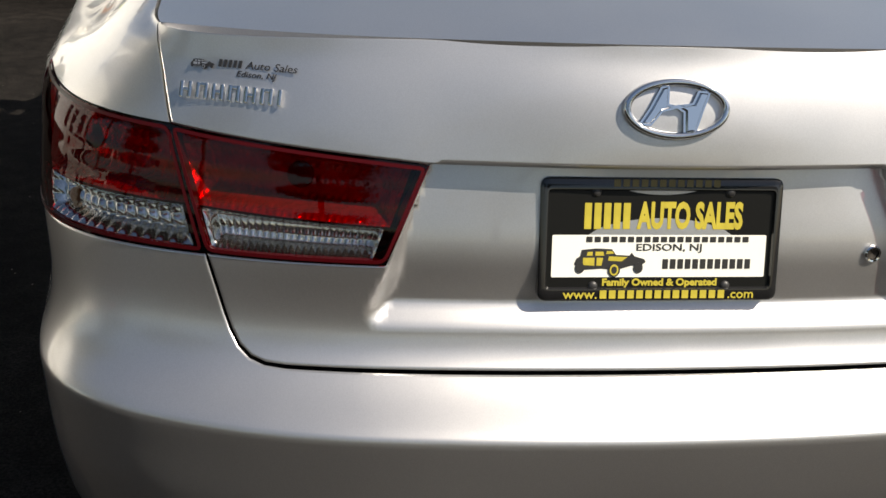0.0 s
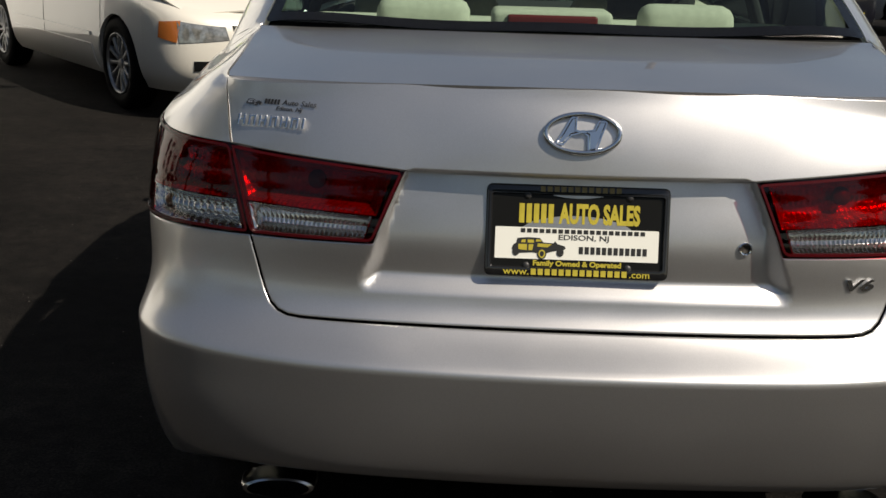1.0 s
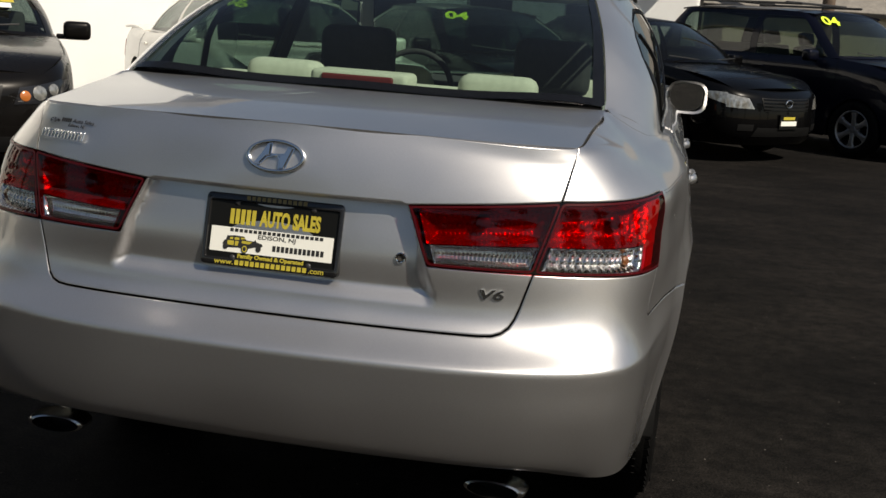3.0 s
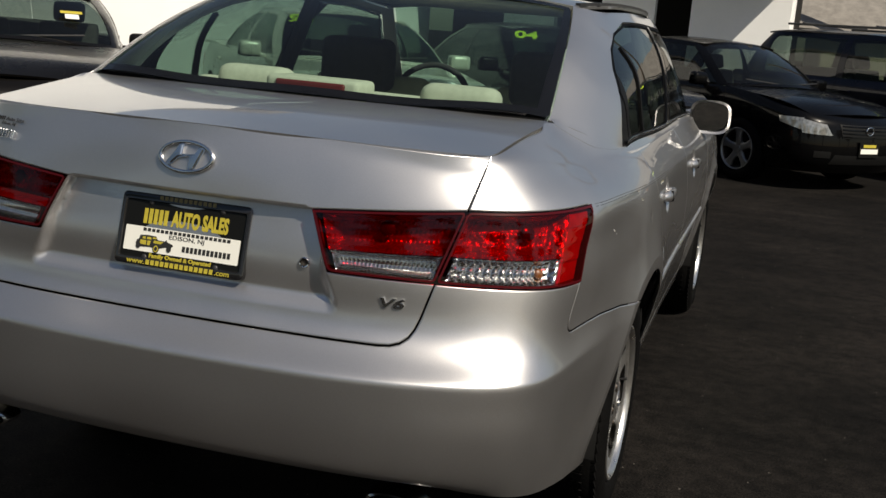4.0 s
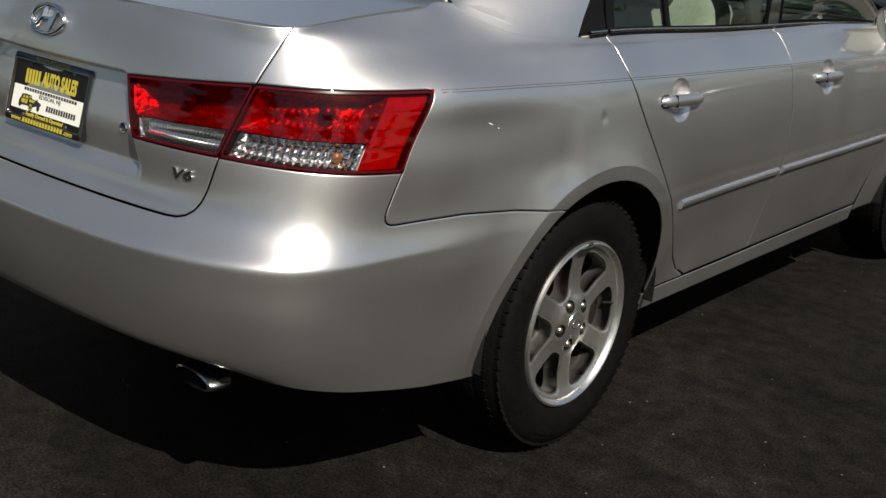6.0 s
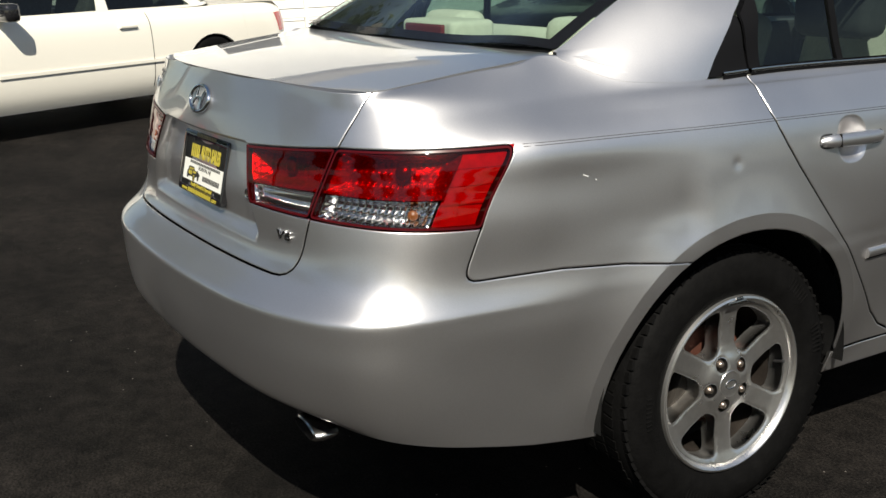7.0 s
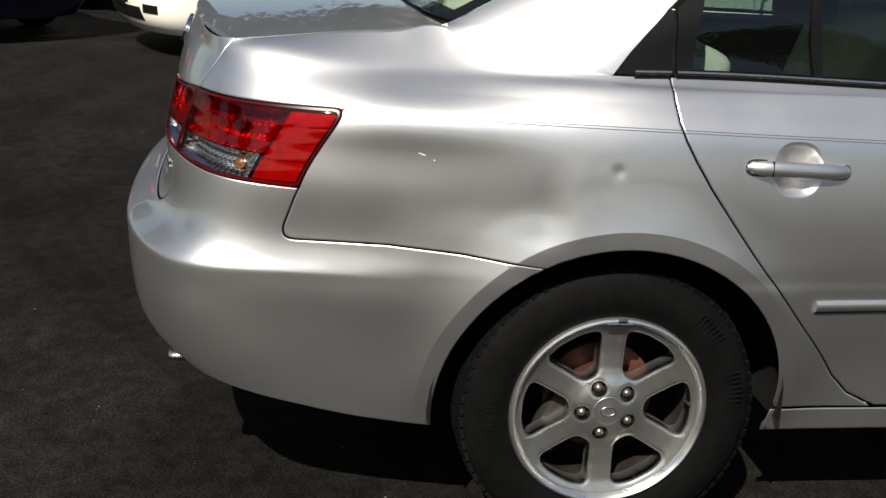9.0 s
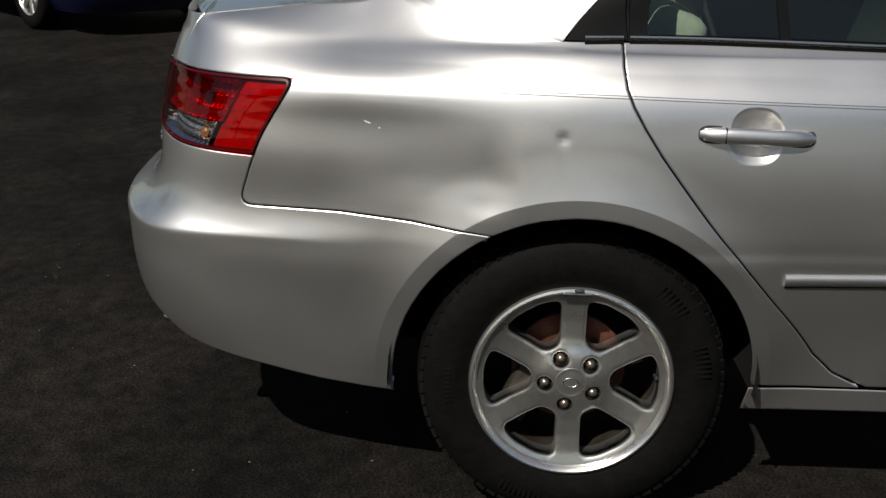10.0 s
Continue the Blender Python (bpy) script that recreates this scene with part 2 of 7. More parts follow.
def rounded(points, radius, steps=5):
    """Rounds the corners of a closed outline. radius: one for all, or by corner."""
    out = []
    n = len(points)
    for i in range(n):
        r = radius[i] if isinstance(radius, (list, tuple)) else radius
        p, a, b = (np.array(points[k % n], float) for k in (i, i - 1, i + 1))
        la, lb = np.linalg.norm(a - p), np.linalg.norm(b - p)
        r = min(r, 0.45 * la, 0.45 * lb)
        if r < 1e-4:
            out.append(p)
            continue
        s, e = p + (a - p) * r / la, p + (b - p) * r / lb
        for q in range(steps + 1):
            t = q / steps
            out.append((1 - t) ** 2 * s + 2 * t * (1 - t) * p + t * t * e)
    return out


def inset(points, by):
    """Moves a closed outline, given counter-clockwise, inwards."""
    p = np.array(points, float)
    keep = np.linalg.norm(p - np.roll(p, 1, 0), axis=1) > 1e-5
    p = p[keep]
    t = np.roll(p, -1, 0) - p
    t /= np.linalg.norm(t, axis=1, keepdims=True)
    n = np.stack([-t[:, 1], t[:, 0]], 1)
    m = n + np.roll(n, 1, 0)
    m /= np.maximum(np.linalg.norm(m, axis=1, keepdims=True), 1e-6)
    c = np.clip((m * n).sum(1), 0.5, 1)
    return p + m * (by / c)[:, None]


def area(points):
    p = np.array(points, float)
    q = np.roll(p, -1, 0)
    return ((p[:, 0] * q[:, 1] - q[:, 0] * p[:, 1]).sum()) / 2


def inside(points, poly):
    x, y = points[:, 0], points[:, 1]
    res = np.zeros(len(points), bool)
    for a, b in zip(poly, np.roll(poly, -1, 0)):
        cond = (a[1] > y) != (b[1] > y)
        res ^= cond & (x < (b[0] - a[0]) * (y - a[1]) / (b[1] - a[1] + 1e-15) + a[0])
    return res


def panel(name, net, outline, mat, parent, pitch=0.02, flange=0.015, offset=0.0, gap=0.0018, label="", backing=None, shaped=True, fine=(), extra=None, roll=0.0):
    """A sheet cut out of a net along an outline in (u, v), with its rim folded inwards."""
    from mathutils.geometry import delaunay_2d_cdt

    outline = [np.array(p) for p in outline]
    if area(outline) < 0:
        outline = outline[::-1]
    rim = dense(inset(outline, gap), pitch * 0.7)
    lo, hi = rim.min(0), rim.max(0)
    gu, gv = np.arange(lo[0] + pitch / 2, hi[0], pitch), np.arange(lo[1] + pitch / 2, hi[1], pitch)
    g = np.stack(np.meshgrid(gu, gv), -1).reshape(-1, 2)
    g = g[inside(g, rim)]
    for c, ru_, rv_, step in fine:
        near = lambda q: np.hypot((q[:, 0] - c[0]) / ru_, (q[:, 1] - c[1]) / rv_) < 1  # noqa: E731
        finer = np.stack(np.meshgrid(np.arange(c[0] - ru_, c[0] + ru_, step), np.arange(c[1] - rv_, c[1] + rv_, step)), -1).reshape(-1, 2)
        finer = finer[near(finer)]
        g = np.concatenate([g[~near(g)], finer[inside(finer, rim)]])
    if extra is not None:
        e = np.array(extra, float)
        ok = inside(e, rim)
        for i in range(0, len(rim), 64):
            ok &= (np.linalg.norm(e[:, None] - rim[None, i : i + 64], axis=2) > 0.003).all(1)
        where = np.cumsum(ok) - 1
        ties = [(where[i], where[i + 1]) for i in range(len(e) - 1) if ok[i] and ok[i + 1] and np.linalg.norm(e[i] - e[i + 1]) < 0.05]
        e = e[ok]
        clear = np.ones(len(g), bool)
        for i in range(0, len(e), 64):
            clear &= (np.linalg.norm(g[:, None] - e[None, i : i + 64], axis=2) > 0.005).all(1)
        g = g[clear]
    far = np.ones(len(g), bool)
    for i in range(0, len(rim), 64):
        far &= (np.linalg.norm(g[:, None] - rim[None, i : i + 64], axis=2) > (pitch * 0.45 if extra is None else 0.0022)).all(1)
    g = g[far]
    if roll:
        g2 = dense(inset(outline, gap + 0.0034), pitch * 0.7)
        g2 = g2[inside(g2, rim)]
        clear = np.ones(len(g), bool)
        for i in range(0, len(g2), 64):
            clear &= (np.linalg.norm(g[:, None] - g2[None, i : i + 64], axis=2) > 0.0035).all(1)
        away = np.ones(len(g2), bool)
        for i in range(0, len(rim), 64):
            away &= (np.linalg.norm(g2[:, None] - rim[None, i : i + 64], axis=2) > 0.0022).all(1)
        g = np.concatenate([g[clear], g2[away]])
    n = len(rim)
    edges = [(i, (i + 1) % n) for i in range(n)]
    pts = np.concatenate([rim, g])
    if extra is not None:
        edges += [(len(pts) + int(a), len(pts) + int(b)) for a, b in ties]
        pts = np.concatenate([pts, e])
    vs, _, fs, *_ = delaunay_2d_cdt([Vector(p) for p in pts], edges, [list(range(n))], 1, 1e-7)
    uv = np.array([(v.x, v.y) for v in vs])
    co, no = net.at(uv, shaped), net.normals(uv, shaped)
    co = co + no * offset
    m = len(uv)
    if roll:
        t2 = np.roll(uv[:n], -1, 0) - np.roll(uv[:n], 1, 0)
        step = np.stack([t2[:, 1], -t2[:, 0]], 1)
        step *= 0.001 / np.maximum(np.linalg.norm(step, axis=1, keepdims=True), 1e-9)
        out = net.at(uv[:n] + step, shaped) - net.at(uv[:n] - step, shaped)
        out /= np.maximum(np.linalg.norm(out, axis=1, keepdims=True), 1e-9)
        co[:n] -= no[:n] * roll
        no[:n] = (no[:n] + out * 0.9) / np.linalg.norm(no[:n] + out * 0.9, axis=1, keepdims=True)
    back = co[:n] - no[:n] * flange
    verts = np.concatenate([co, back])
    faces = [tuple(f) for f in fs] + [(i, m + i, m + (i + 1) % n, (i + 1) % n) for i in range(n)]
    data = bpy.data.meshes.new(name)
    data.from_pydata(verts.tolist(), [], faces)
    tri = len(fs)
    data.polygons.foreach_set("use_smooth", [True] * len(faces))
    loops = np.empty(len(data.loops), int)
    data.loops.foreach_get("vertex_index", loops)
    cn = np.zeros((len(loops), 3))
    starts = np.empty(len(data.polygons), int)
    data.polygons.foreach_get("loop_start", starts)
    first = starts[tri] if tri < len(starts) else len(loops)
    cn[:first] = no[loops[:first]]
    data.update()
    pn = np.empty(len(data.polygons) * 3)
    data.polygons.foreach_get("normal", pn)
    pn = pn.reshape(-1, 3)
    for k in range(tri, len(faces)):
        cn[starts[k] : starts[k] + 4] = pn[k]
    data.normals_split_custom_set(cn.tolist())
    if mat:
        data.materials.append(mat)
    return part(name, data, mat, parent, label)

# ---------------------------------------------------------------- the silver sedan: body surfaces
HUB_Y, HUB_Z, AXLE, ARCH = 1.003, 0.338, 2.73, 0.392

# Each level: height; y at x = 0, 0.3 and 0.59; corner (x, y); flank (x, y); half-widths at y = 0.62, 0.82 and from the wheel on.
BUMPER_LEVELS = [
    (0.37, (-0.034, -0.026, 0.024), (0.732, 0.118), (0.797, 0.340), (0.824, 0.836, 0.812)),
    (0.46, (-0.0825, -0.0720, -0.0190), (0.750, 0.083), (0.814, 0.309), (0.850, 0.861, 0.858)),
    (0.54, (-0.0985, -0.0870, -0.0320), (0.757, 0.068), (0.821, 0.301), (0.864, 0.873, 0.876)),
    (0.605, (-0.1035, -0.0915, -0.0355), (0.7590, 0.0647), (0.827, 0.297), (0.872, 0.882, 0.889)),
    (0.637, (-0.1050, -0.0930, -0.0370), (0.7605, 0.0635), (0.828, 0.296), (0.873, 0.887, 0.895)),
    (0.647, (-0.1030, -0.0910, -0.0350), (0.7600, 0.0650), (0.828, 0.297), (0.873, 0.888, 0.896)),
    (0.655, (-0.0935, -0.0820, -0.0265), (0.7580, 0.0710), (0.826, 0.300), (0.873, 0.888, 0.896)),
]
LID_LEVELS = [
    (0.680, (-0.054, -0.045, 0.006), (0.753, 0.096), (0.820, 0.314), (0.871, 0.889, 0.898)),
    (0.712, (-0.018, -0.010, 0.034), (0.749, 0.118), (0.816, 0.326), (0.868, 0.890, 0.900)),
    (0.835, (-0.004, 0.004, 0.060), (0.747, 0.150), (0.822, 0.335), (0.862, 0.886, 0.897)),
    (0.91, (0.008, 0.018, 0.077), (0.742, 0.172), (0.820, 0.365), (0.852, 0.876, 0.887)),
    (0.985, (0.020, 0.040, 0.098), (0.728, 0.197), (0.809, 0.400), (0.836, 0.856, 0.866)),
    (1.04, (0.036, 0.060, 0.125), (0.700, 0.222), (0.750, 0.415), (0.774, 0.815, 0.829)),
]
LEVELS = BUMPER_LEVELS + LID_LEVELS
# Droop of the lowest level towards the sill, station by station.
SKIRT = (0.426, 0.426, 0.412, 0.376, 0.325, 0.284, 0.27, 0.25)
FRONT = ((1.6, 0.992), (2.3, 0.986), (3.0, 0.984), (3.73, 0.978), (4.30, 0.935))


def sedan_rows():
    rows = []
    for n, (z, ys, corner, flank, wide) in enumerate(LEVELS):
        row = [(0, ys[0], z), (0.3, ys[1], z), (0.59, ys[2], z), (*corner, z), (*flank, z)]
        row += [(wide[0], 0.62, z), (wide[1], 0.82, z), (wide[2], 1.05, z)]
        drop = max(0, z - 0.8) * 0.25
        row += [(wide[2] * k, y, z - drop * max(0, (y - 2.3) / 2)) for y, k in FRONT]
        nose = z - drop * 1.2
        row += [(0.66, 4.66 + 0.02 * min(n, 3), nose), (0.33, 4.78 + 0.02 * min(n, 3), nose), (0, 4.80 + 0.02 * min(n, 3), nose)]
        rows.append(row)
    rows[0] = [(x, y, SKIRT[min(i, len(SKIRT) - 1)] if i < 13 else 0.3) for i, (x, y, z) in enumerate(rows[0])]
    shoulder = [(0, 0.051, 1.078), (0.3, 0.076, 1.077), (0.599, 0.140, 1.067), (0.668, 0.236, 1.082), (0.7145, 0.430, 1.071),
                (0.735, 0.630, 1.0715), (0.788, 0.825, 1.061), (0.809, 1.05, 1.055)]
    shoulder += [(0.818 * k, y, 1.052 - 0.03 * max(0, (y - 2.3) / 2)) for y, k in FRONT]
    shoulder += [(0.60, 4.5, 0.96), (0.3, 4.62, 0.96), (0, 4.65, 0.96)]
    top = [(0, 0.058, 1.102), (0.3, 0.085, 1.098), (0.606, 0.1525, 1.090), (0.637, 0.262, 1.100), (0.6475, 0.450, 1.122),
           (0.656, 0.612, 1.143), (0.770, 0.820, 1.083), (0.790, 1.05, 1.071)]
    top += [(0.798 * k, y, 1.066 - 0.035 * max(0, (y - 2.3) / 2)) for y, k in FRONT]
    top += [(0.52, 4.35, 0.98), (0.26, 4.45, 0.985), (0, 4.48, 0.99)]
    rows += [shoulder, top]
    return [[(-x, y, z) for x, y, z in row[:0:-1]] + row for row in rows]


def ramp(x, a, b):
    t = np.clip((x - a) / (b - a), 0, 1)
    return t * t * (3 - 2 * t)


CREASE = ((0.42, 0.7, 1.084, 1.6, 2.085, 3.14), (0.9815, 0.9795, 0.9745, 0.9645, 0.9565, 0.9465))


def pressed(p):
    """The plate recess pressed into the lid, and two shallow dents in the right quarter."""
    p = p.copy()
    x, y, z = p[:, 0], p[:, 1], p[:, 2]
    edge = 0.296 + 0.052 * (0.957 - z) / 0.121
    ds, db = edge - np.abs(x), z - 0.746
    r = 0.036
    corner = r - np.hypot(np.maximum(r - ds, 0), np.maximum(r - db, 0))
    d = np.where((ds < r) & (db < r), corner, np.minimum(ds, db))
    soft = 0.009 + 0.028 * ramp(0.90 - z, 0.0, 0.10)
    side = ramp(d, 0.0, soft)
    low = 1.0
    high = 1 - ramp(z, 0.954, 0.959)
    rear = (y < 0.25) & (np.abs(x) < 0.45)
    p[:, 1] += np.where(rear, 0.030 * side * low * high * (0.75 + 0.25 * ramp(z, 0.76, 0.95)), 0)
    right = (x > 0.7) & (y > 0.3)
    wavy = y + 0.005 * np.sin((z - 0.80) * 40)
    deep = np.exp(-(((z - 0.805) / np.where(z > 0.805, 0.075, 0.058)) ** 2))
    p[:, 0] -= np.where(right, 0.0080 * ramp(y, 0.36, 0.76) * (1 - ramp(wavy, 0.80, 0.885)) * deep, 0)
    p[:, 0] -= np.where(right, 0.0012 * np.exp(-(((y - 0.80) / 0.045) ** 2) - ((z - 0.745) / 0.022) ** 2), 0)
    # sharp shoulder crease along both sides
    zc = np.interp(y, *CREASE)
    p[:, 0] += np.where(np.abs(x) > 0.6, np.sign(x) * 0.0040 * np.clip(1 - np.where(z > zc, (z - zc) / 0.045, (zc - z) / 0.22), 0, 1) * ramp(y, 0.36, 0.46) * (1 - ramp(y, 3.5, 4.2)), 0)
    p[:, 0] -= np.where(right, 0.0022 * np.exp(-(((y - 0.956) / 0.012) ** 2) - ((z - 0.89) / 0.012) ** 2), 0)
    # finger cups behind the door handles
    for hy, hz in ((1.338, 0.905), (2.40, 0.902)):
        q = (np.abs((y - hy) / 0.054) ** 2.6 + np.abs((z - hz) / 0.057) ** 2.6) ** (1 / 2.6)
        p[:, 0] -= np.where(x > 0.7, 0.022 * np.clip(1 - q**2.5, 0, 1) ** 1.35, 0)
    # raised lip round the wheel openings
    for cy in (HUB_Y, HUB_Y + AXLE):
        d = np.hypot(y - cy, z - HUB_Z)
        p[:, 0] += np.where(np.abs(x) > 0.7, np.sign(x) * 0.013 * np.clip(1 - np.maximum(d - ARCH - 0.040, 0) / 0.105, 0, 1) ** 2 * ramp(z, 0.22, 0.45), 0)
    return p


def denser(rows):
    """Adds two stations a side at the foot of the rear pillar, where the deck's edge turns outwards."""
    base = Net(rows)
    k = base.ku
    extra = [(k[19] + k[20]) / 2, (k[20] + k[21]) / 2]
    us = sorted(list(k) + extra + [-u for u in extra])
    out = [[tuple(p) for p in base.at([(u, v) for u in us], False)] for v in base.kv]
    for row, a, b in ((out[-1], (0.652, 0.535, 1.1325), (0.7258, 0.7154, 1.1123)), (out[-2], (0.7205, 0.535, 1.0715), (0.764, 0.728, 1.066))):
        for i, (x, y, z) in ((22, a), (24, b)):
            row[i], row[len(row) - 1 - i] = (x, y, z), (-x, y, z)
    return out


BODY = Net(denser(sedan_rows()), pressed)


def rear(x, z):
    """(u, v) on the body's tail."""
    s = 1 if x >= 0 else -1
    u, v = BODY.find((0, 2), abs(x), z, lambda p: (p[:, 1] < 0.32) & (p[:, 0] >= -0.02) & (p[:, 0] < 0.75))
    return (s * u, v)


def flank(y, z):
    """(u, v) on the body's right side."""
    return BODY.find((1, 2), y, z, lambda p: (p[:, 0] > 0.55) & (p[:, 1] > 0.22) & (p[:, 1] < 4.6))


def arc(cy, cz, r, a, b, steps=18):
    """Points of a wheel arch on the right side, from angle a to b in degrees (0 forward, 90 up)."""
    return [flank(cy + r * math.cos(radians(a + (b - a) * i / steps)), cz + r * math.sin(radians(a + (b - a) * i / steps)))
            for i in range(steps + 1)]


def mirrored(points):
    return [(-u, v) for u, v in points]


VTOP = BODY.kv[-1]
SPLIT_LOW, SPLIT_HIGH = rear(0.567, 0.834), rear(0.608, 0.982)
IN_LOW, IN_HIGH = rear(0.347, 0.836), rear(0.296, 0.957)
OUT_LOW, OUT_HIGH = flank(0.316, 0.824), flank(0.403, 0.985)
LID_TOP = (rear(0.628, 1.084)[0], VTOP)
SEAM_CORNER = flank(0.270, 0.712)
REAR_ARC = math.degrees(math.atan2(0.687 - HUB_Z, 0.819 - HUB_Y))
BUMP_FOOT = flank(0.600, 0.292)

sedan = thing("silver_sedan", "silver four-door sedan parked on dark asphalt with dented quarter panel", "car")

# boot lid: tail face, then deck
CORNER = ((0.495, 0.7045), (0.513, 0.710), (0.527, 0.721), (0.537, 0.738), (0.545, 0.760), (0.553, 0.788), (0.560, 0.812))
lid = [rear(0.47 * i / 8, 0.703) for i in range(9)] + [rear(x, z) for x, z in CORNER]
LID_SIDE = [rear(x, z) for x, z in ((0.613, 1.006), (0.6175, 1.029), (0.622, 1.052))]
lid += [SPLIT_LOW, IN_LOW, IN_HIGH, SPLIT_HIGH] + LID_SIDE + [LID_TOP]
lid_face = lid + mirrored(lid)[:0:-1]
boot_lid = panel("boot_lid", BODY, lid_face, SILVER, sedan, 0.0075, 0.02, gap=0.0011, roll=0.0016, label="silver boot lid with a pressed recess round the plate")

# the deck's sides follow the edge of the quarter panels
edge_ = BODY.at([(u, VTOP) for u in np.linspace(LID_TOP[0], BODY.ku[23], 40)])
DECK = Net([[(k * np.interp(0.180 + 0.430 * t, edge_[:, 1], edge_[:, 0]), y0 + (y1 - y0) * t,
              (np.interp(0.180 + 0.430 * t, edge_[:, 1], edge_[:, 2]) if abs(k) == 1 else z0 + (z1 - z0) * t) + 0.008 * (1 - k * k) * math.sin(math.pi * t))
             for k, y0, z0, y1, z1 in ((-1, 0.173, 1.0885, 0.610, 1.143), (-0.72, 0.118, 1.0945, 0.588, 1.145), (-0.36, 0.073, 1.100, 0.567, 1.146),
                                       (0, 0.057, 1.1025, 0.560, 1.146), (0.36, 0.073, 1.100, 0.567, 1.146), (0.72, 0.118, 1.0945, 0.588, 1.145),
                                       (1, 0.173, 1.0885, 0.610, 1.143))] for t in (0, 0.08, 0.16, 0.28, 0.42, 0.6, 0.8, 1.0)])
du, dv = DECK.ku[-1], DECK.kv[-1]
deck_edge = [(du * s, 0) for s in np.linspace(-0.994, 0.994, 30)] + [(du * 0.994, dv * 0.5), (du * 0.994, dv), (-du * 0.994, dv), (-du * 0.994, dv * 0.5)]
panel("lid_top", DECK, deck_edge, SILVER, boot_lid, 0.015, 0.012, gap=0.001)

# rings of points that follow the lip of the rear wheel opening
LIP = [p for dr in (0.012, 0.026, 0.0388, 0.0412, 0.050, 0.064) for p in arc(HUB_Y, HUB_Z, ARCH + dr, 0, 190, 100)]

# lines of points on both sides of the shoulder crease
KINK = [flank(y, float(np.interp(y, *CREASE)) + dz) for dz in (-0.0012, 0.0012) for y in np.arange(0.40, 3.16, 0.02)]

# dark strip added behind the lid gap to stop sun leaking through
edge_line = [rear(x, z) for x, z in ((0, 0.672), (0.3, 0.672), (0.625, 0.672), (0.640, 0.80), (0.650, 0.83), (0.48, 0.83), (0.47, 0.738), (0.3, 0.738), (0, 0.738))]
panel("boot_gap_block", BODY, edge_line + mirrored(edge_line)[-2:0:-1], UNDERBODY, sedan, 0.03, 0.004, offset=-0.026, shaped=False)

# bumper
right = [rear(0.47 * i / 8, 0.7018) for i in range(9)] + [rear(x + 0.001, z - 0.001) for x, z in CORNER] + [SPLIT_LOW]
hook = rounded([OUT_LOW, SEAM_CORNER, flank(0.5, 0.714)], [0, 0.042, 0])
right += [OUT_LOW] + hook[1:-1] + [flank(0.5, 0.714), flank(0.65, 0.705)]
right += arc(HUB_Y, HUB_Z, ARCH, REAR_ARC, 187, 14)
foot = [BUMP_FOOT, flank(0.45, 0.303), flank(0.36, 0.322)]
right += foot
under = [(u, 0.002) for u in np.linspace(foot[-1][0] - 0.03, 0, 24)]
right += under
panel("rear_bumper", BODY, right + mirrored(right[:-1])[:0:-1], SILVER, sedan, 0.008, 0.03, label="silver painted rear bumper", extra=LIP, roll=0.0016)

# quarter panels
DOOR_REAR = [(1.073, 1.072), (1.0735, 1.03), (1.080, 0.99), (1.094, 0.955), (1.117, 0.915), (1.154, 0.86), (1.24, 0.75), (1.335, 0.64), (1.44, 0.52), (1.52, 0.42), (1.57, 0.372), (1.65, 0.334)]
quarter = [SEAM_CORNER] + rounded([OUT_LOW, OUT_HIGH, SPLIT_HIGH], [0, 0.022, 0], 5) + LID_SIDE + [LID_TOP]
quarter += [(u, VTOP) for u in np.linspace(LID_TOP[0], flank(1.073, 1.072)[0], 24)[1:]]
quarter += [flank(y, z) for y, z in DOOR_REAR[1:-1]]
quarter += [flank(1.63, 0.3415), flank(1.64, 0.3315), flank(1.402, 0.3315)]
quarter += arc(HUB_Y, HUB_Z, ARCH, 1, REAR_ARC, 22)
quarter += [flank(0.65, 0.705), flank(0.5, 0.714)] + [np.array(p) for p in hook[-2:0:-1]]
quarter.pop(0)
panel("quarter_panel", BODY, quarter, SILVER, sedan, 0.0075, 0.010, extra=LIP + KINK, roll=0.0016, label="silver quarter panel, dented above the wheel")
panel("quarter_panel", BODY, mirrored(quarter), SILVER, sedan, 0.03, 0.02)

# doors, wings, sills
def cup_rings(hy, hz):
    """Rings of points round the finger cup behind a handle."""
    out = []
    for q in (0.85, 0.985, 1.015):
        for a in np.linspace(0, 2 * math.pi, 49):
            c, s_ = math.cos(a), math.sin(a)
            r = q / (abs(c) ** 2.6 + abs(s_) ** 2.6) ** (1 / 2.6)
            out.append(flank(hy + 0.054 * r * c, hz + 0.057 * r * s_))
    return out


DOOR_MID = [(2.07, 1.062), (2.09, 0.962), (2.12, 0.80), (2.12, 0.60), (2.10, 0.40), (2.09, 0.335)]
rear_door = [(flank(1.073, 1.072)[0], VTOP)] + [flank(y, z) for y, z in DOOR_REAR[1:]] + [flank(y, z) for y, z in DOOR_MID[:0:-1]] + [(flank(2.06, 1.06)[0], VTOP)]
front_door = [(flank(2.06, 1.06)[0], VTOP)] + [flank(y, z) for y, z in DOOR_MID[1:]] + [flank(y, z) for y, z in ((3.10, 0.335), (3.16, 0.5), (3.17, 0.7), (3.16, 0.9))] + [(flank(3.15, 1.035)[0], VTOP)]
wing = [flank(y, z) for y, z in ((3.15, 1.035), (3.16, 0.9), (3.17, 0.7), (3.16, 0.5), (3.13, 0.30), (3.34, 0.30))]
wing += arc(HUB_Y + AXLE, HUB_Z, ARCH, 180, 0, 22) + [flank(4.3, 0.32), flank(4.34, 0.7), flank(4.34, 0.93)]
wing += [(u, VTOP) for u in np.linspace(flank(4.3, 0.99)[0], flank(3.15, 1.035)[0], 10)[:-1]]
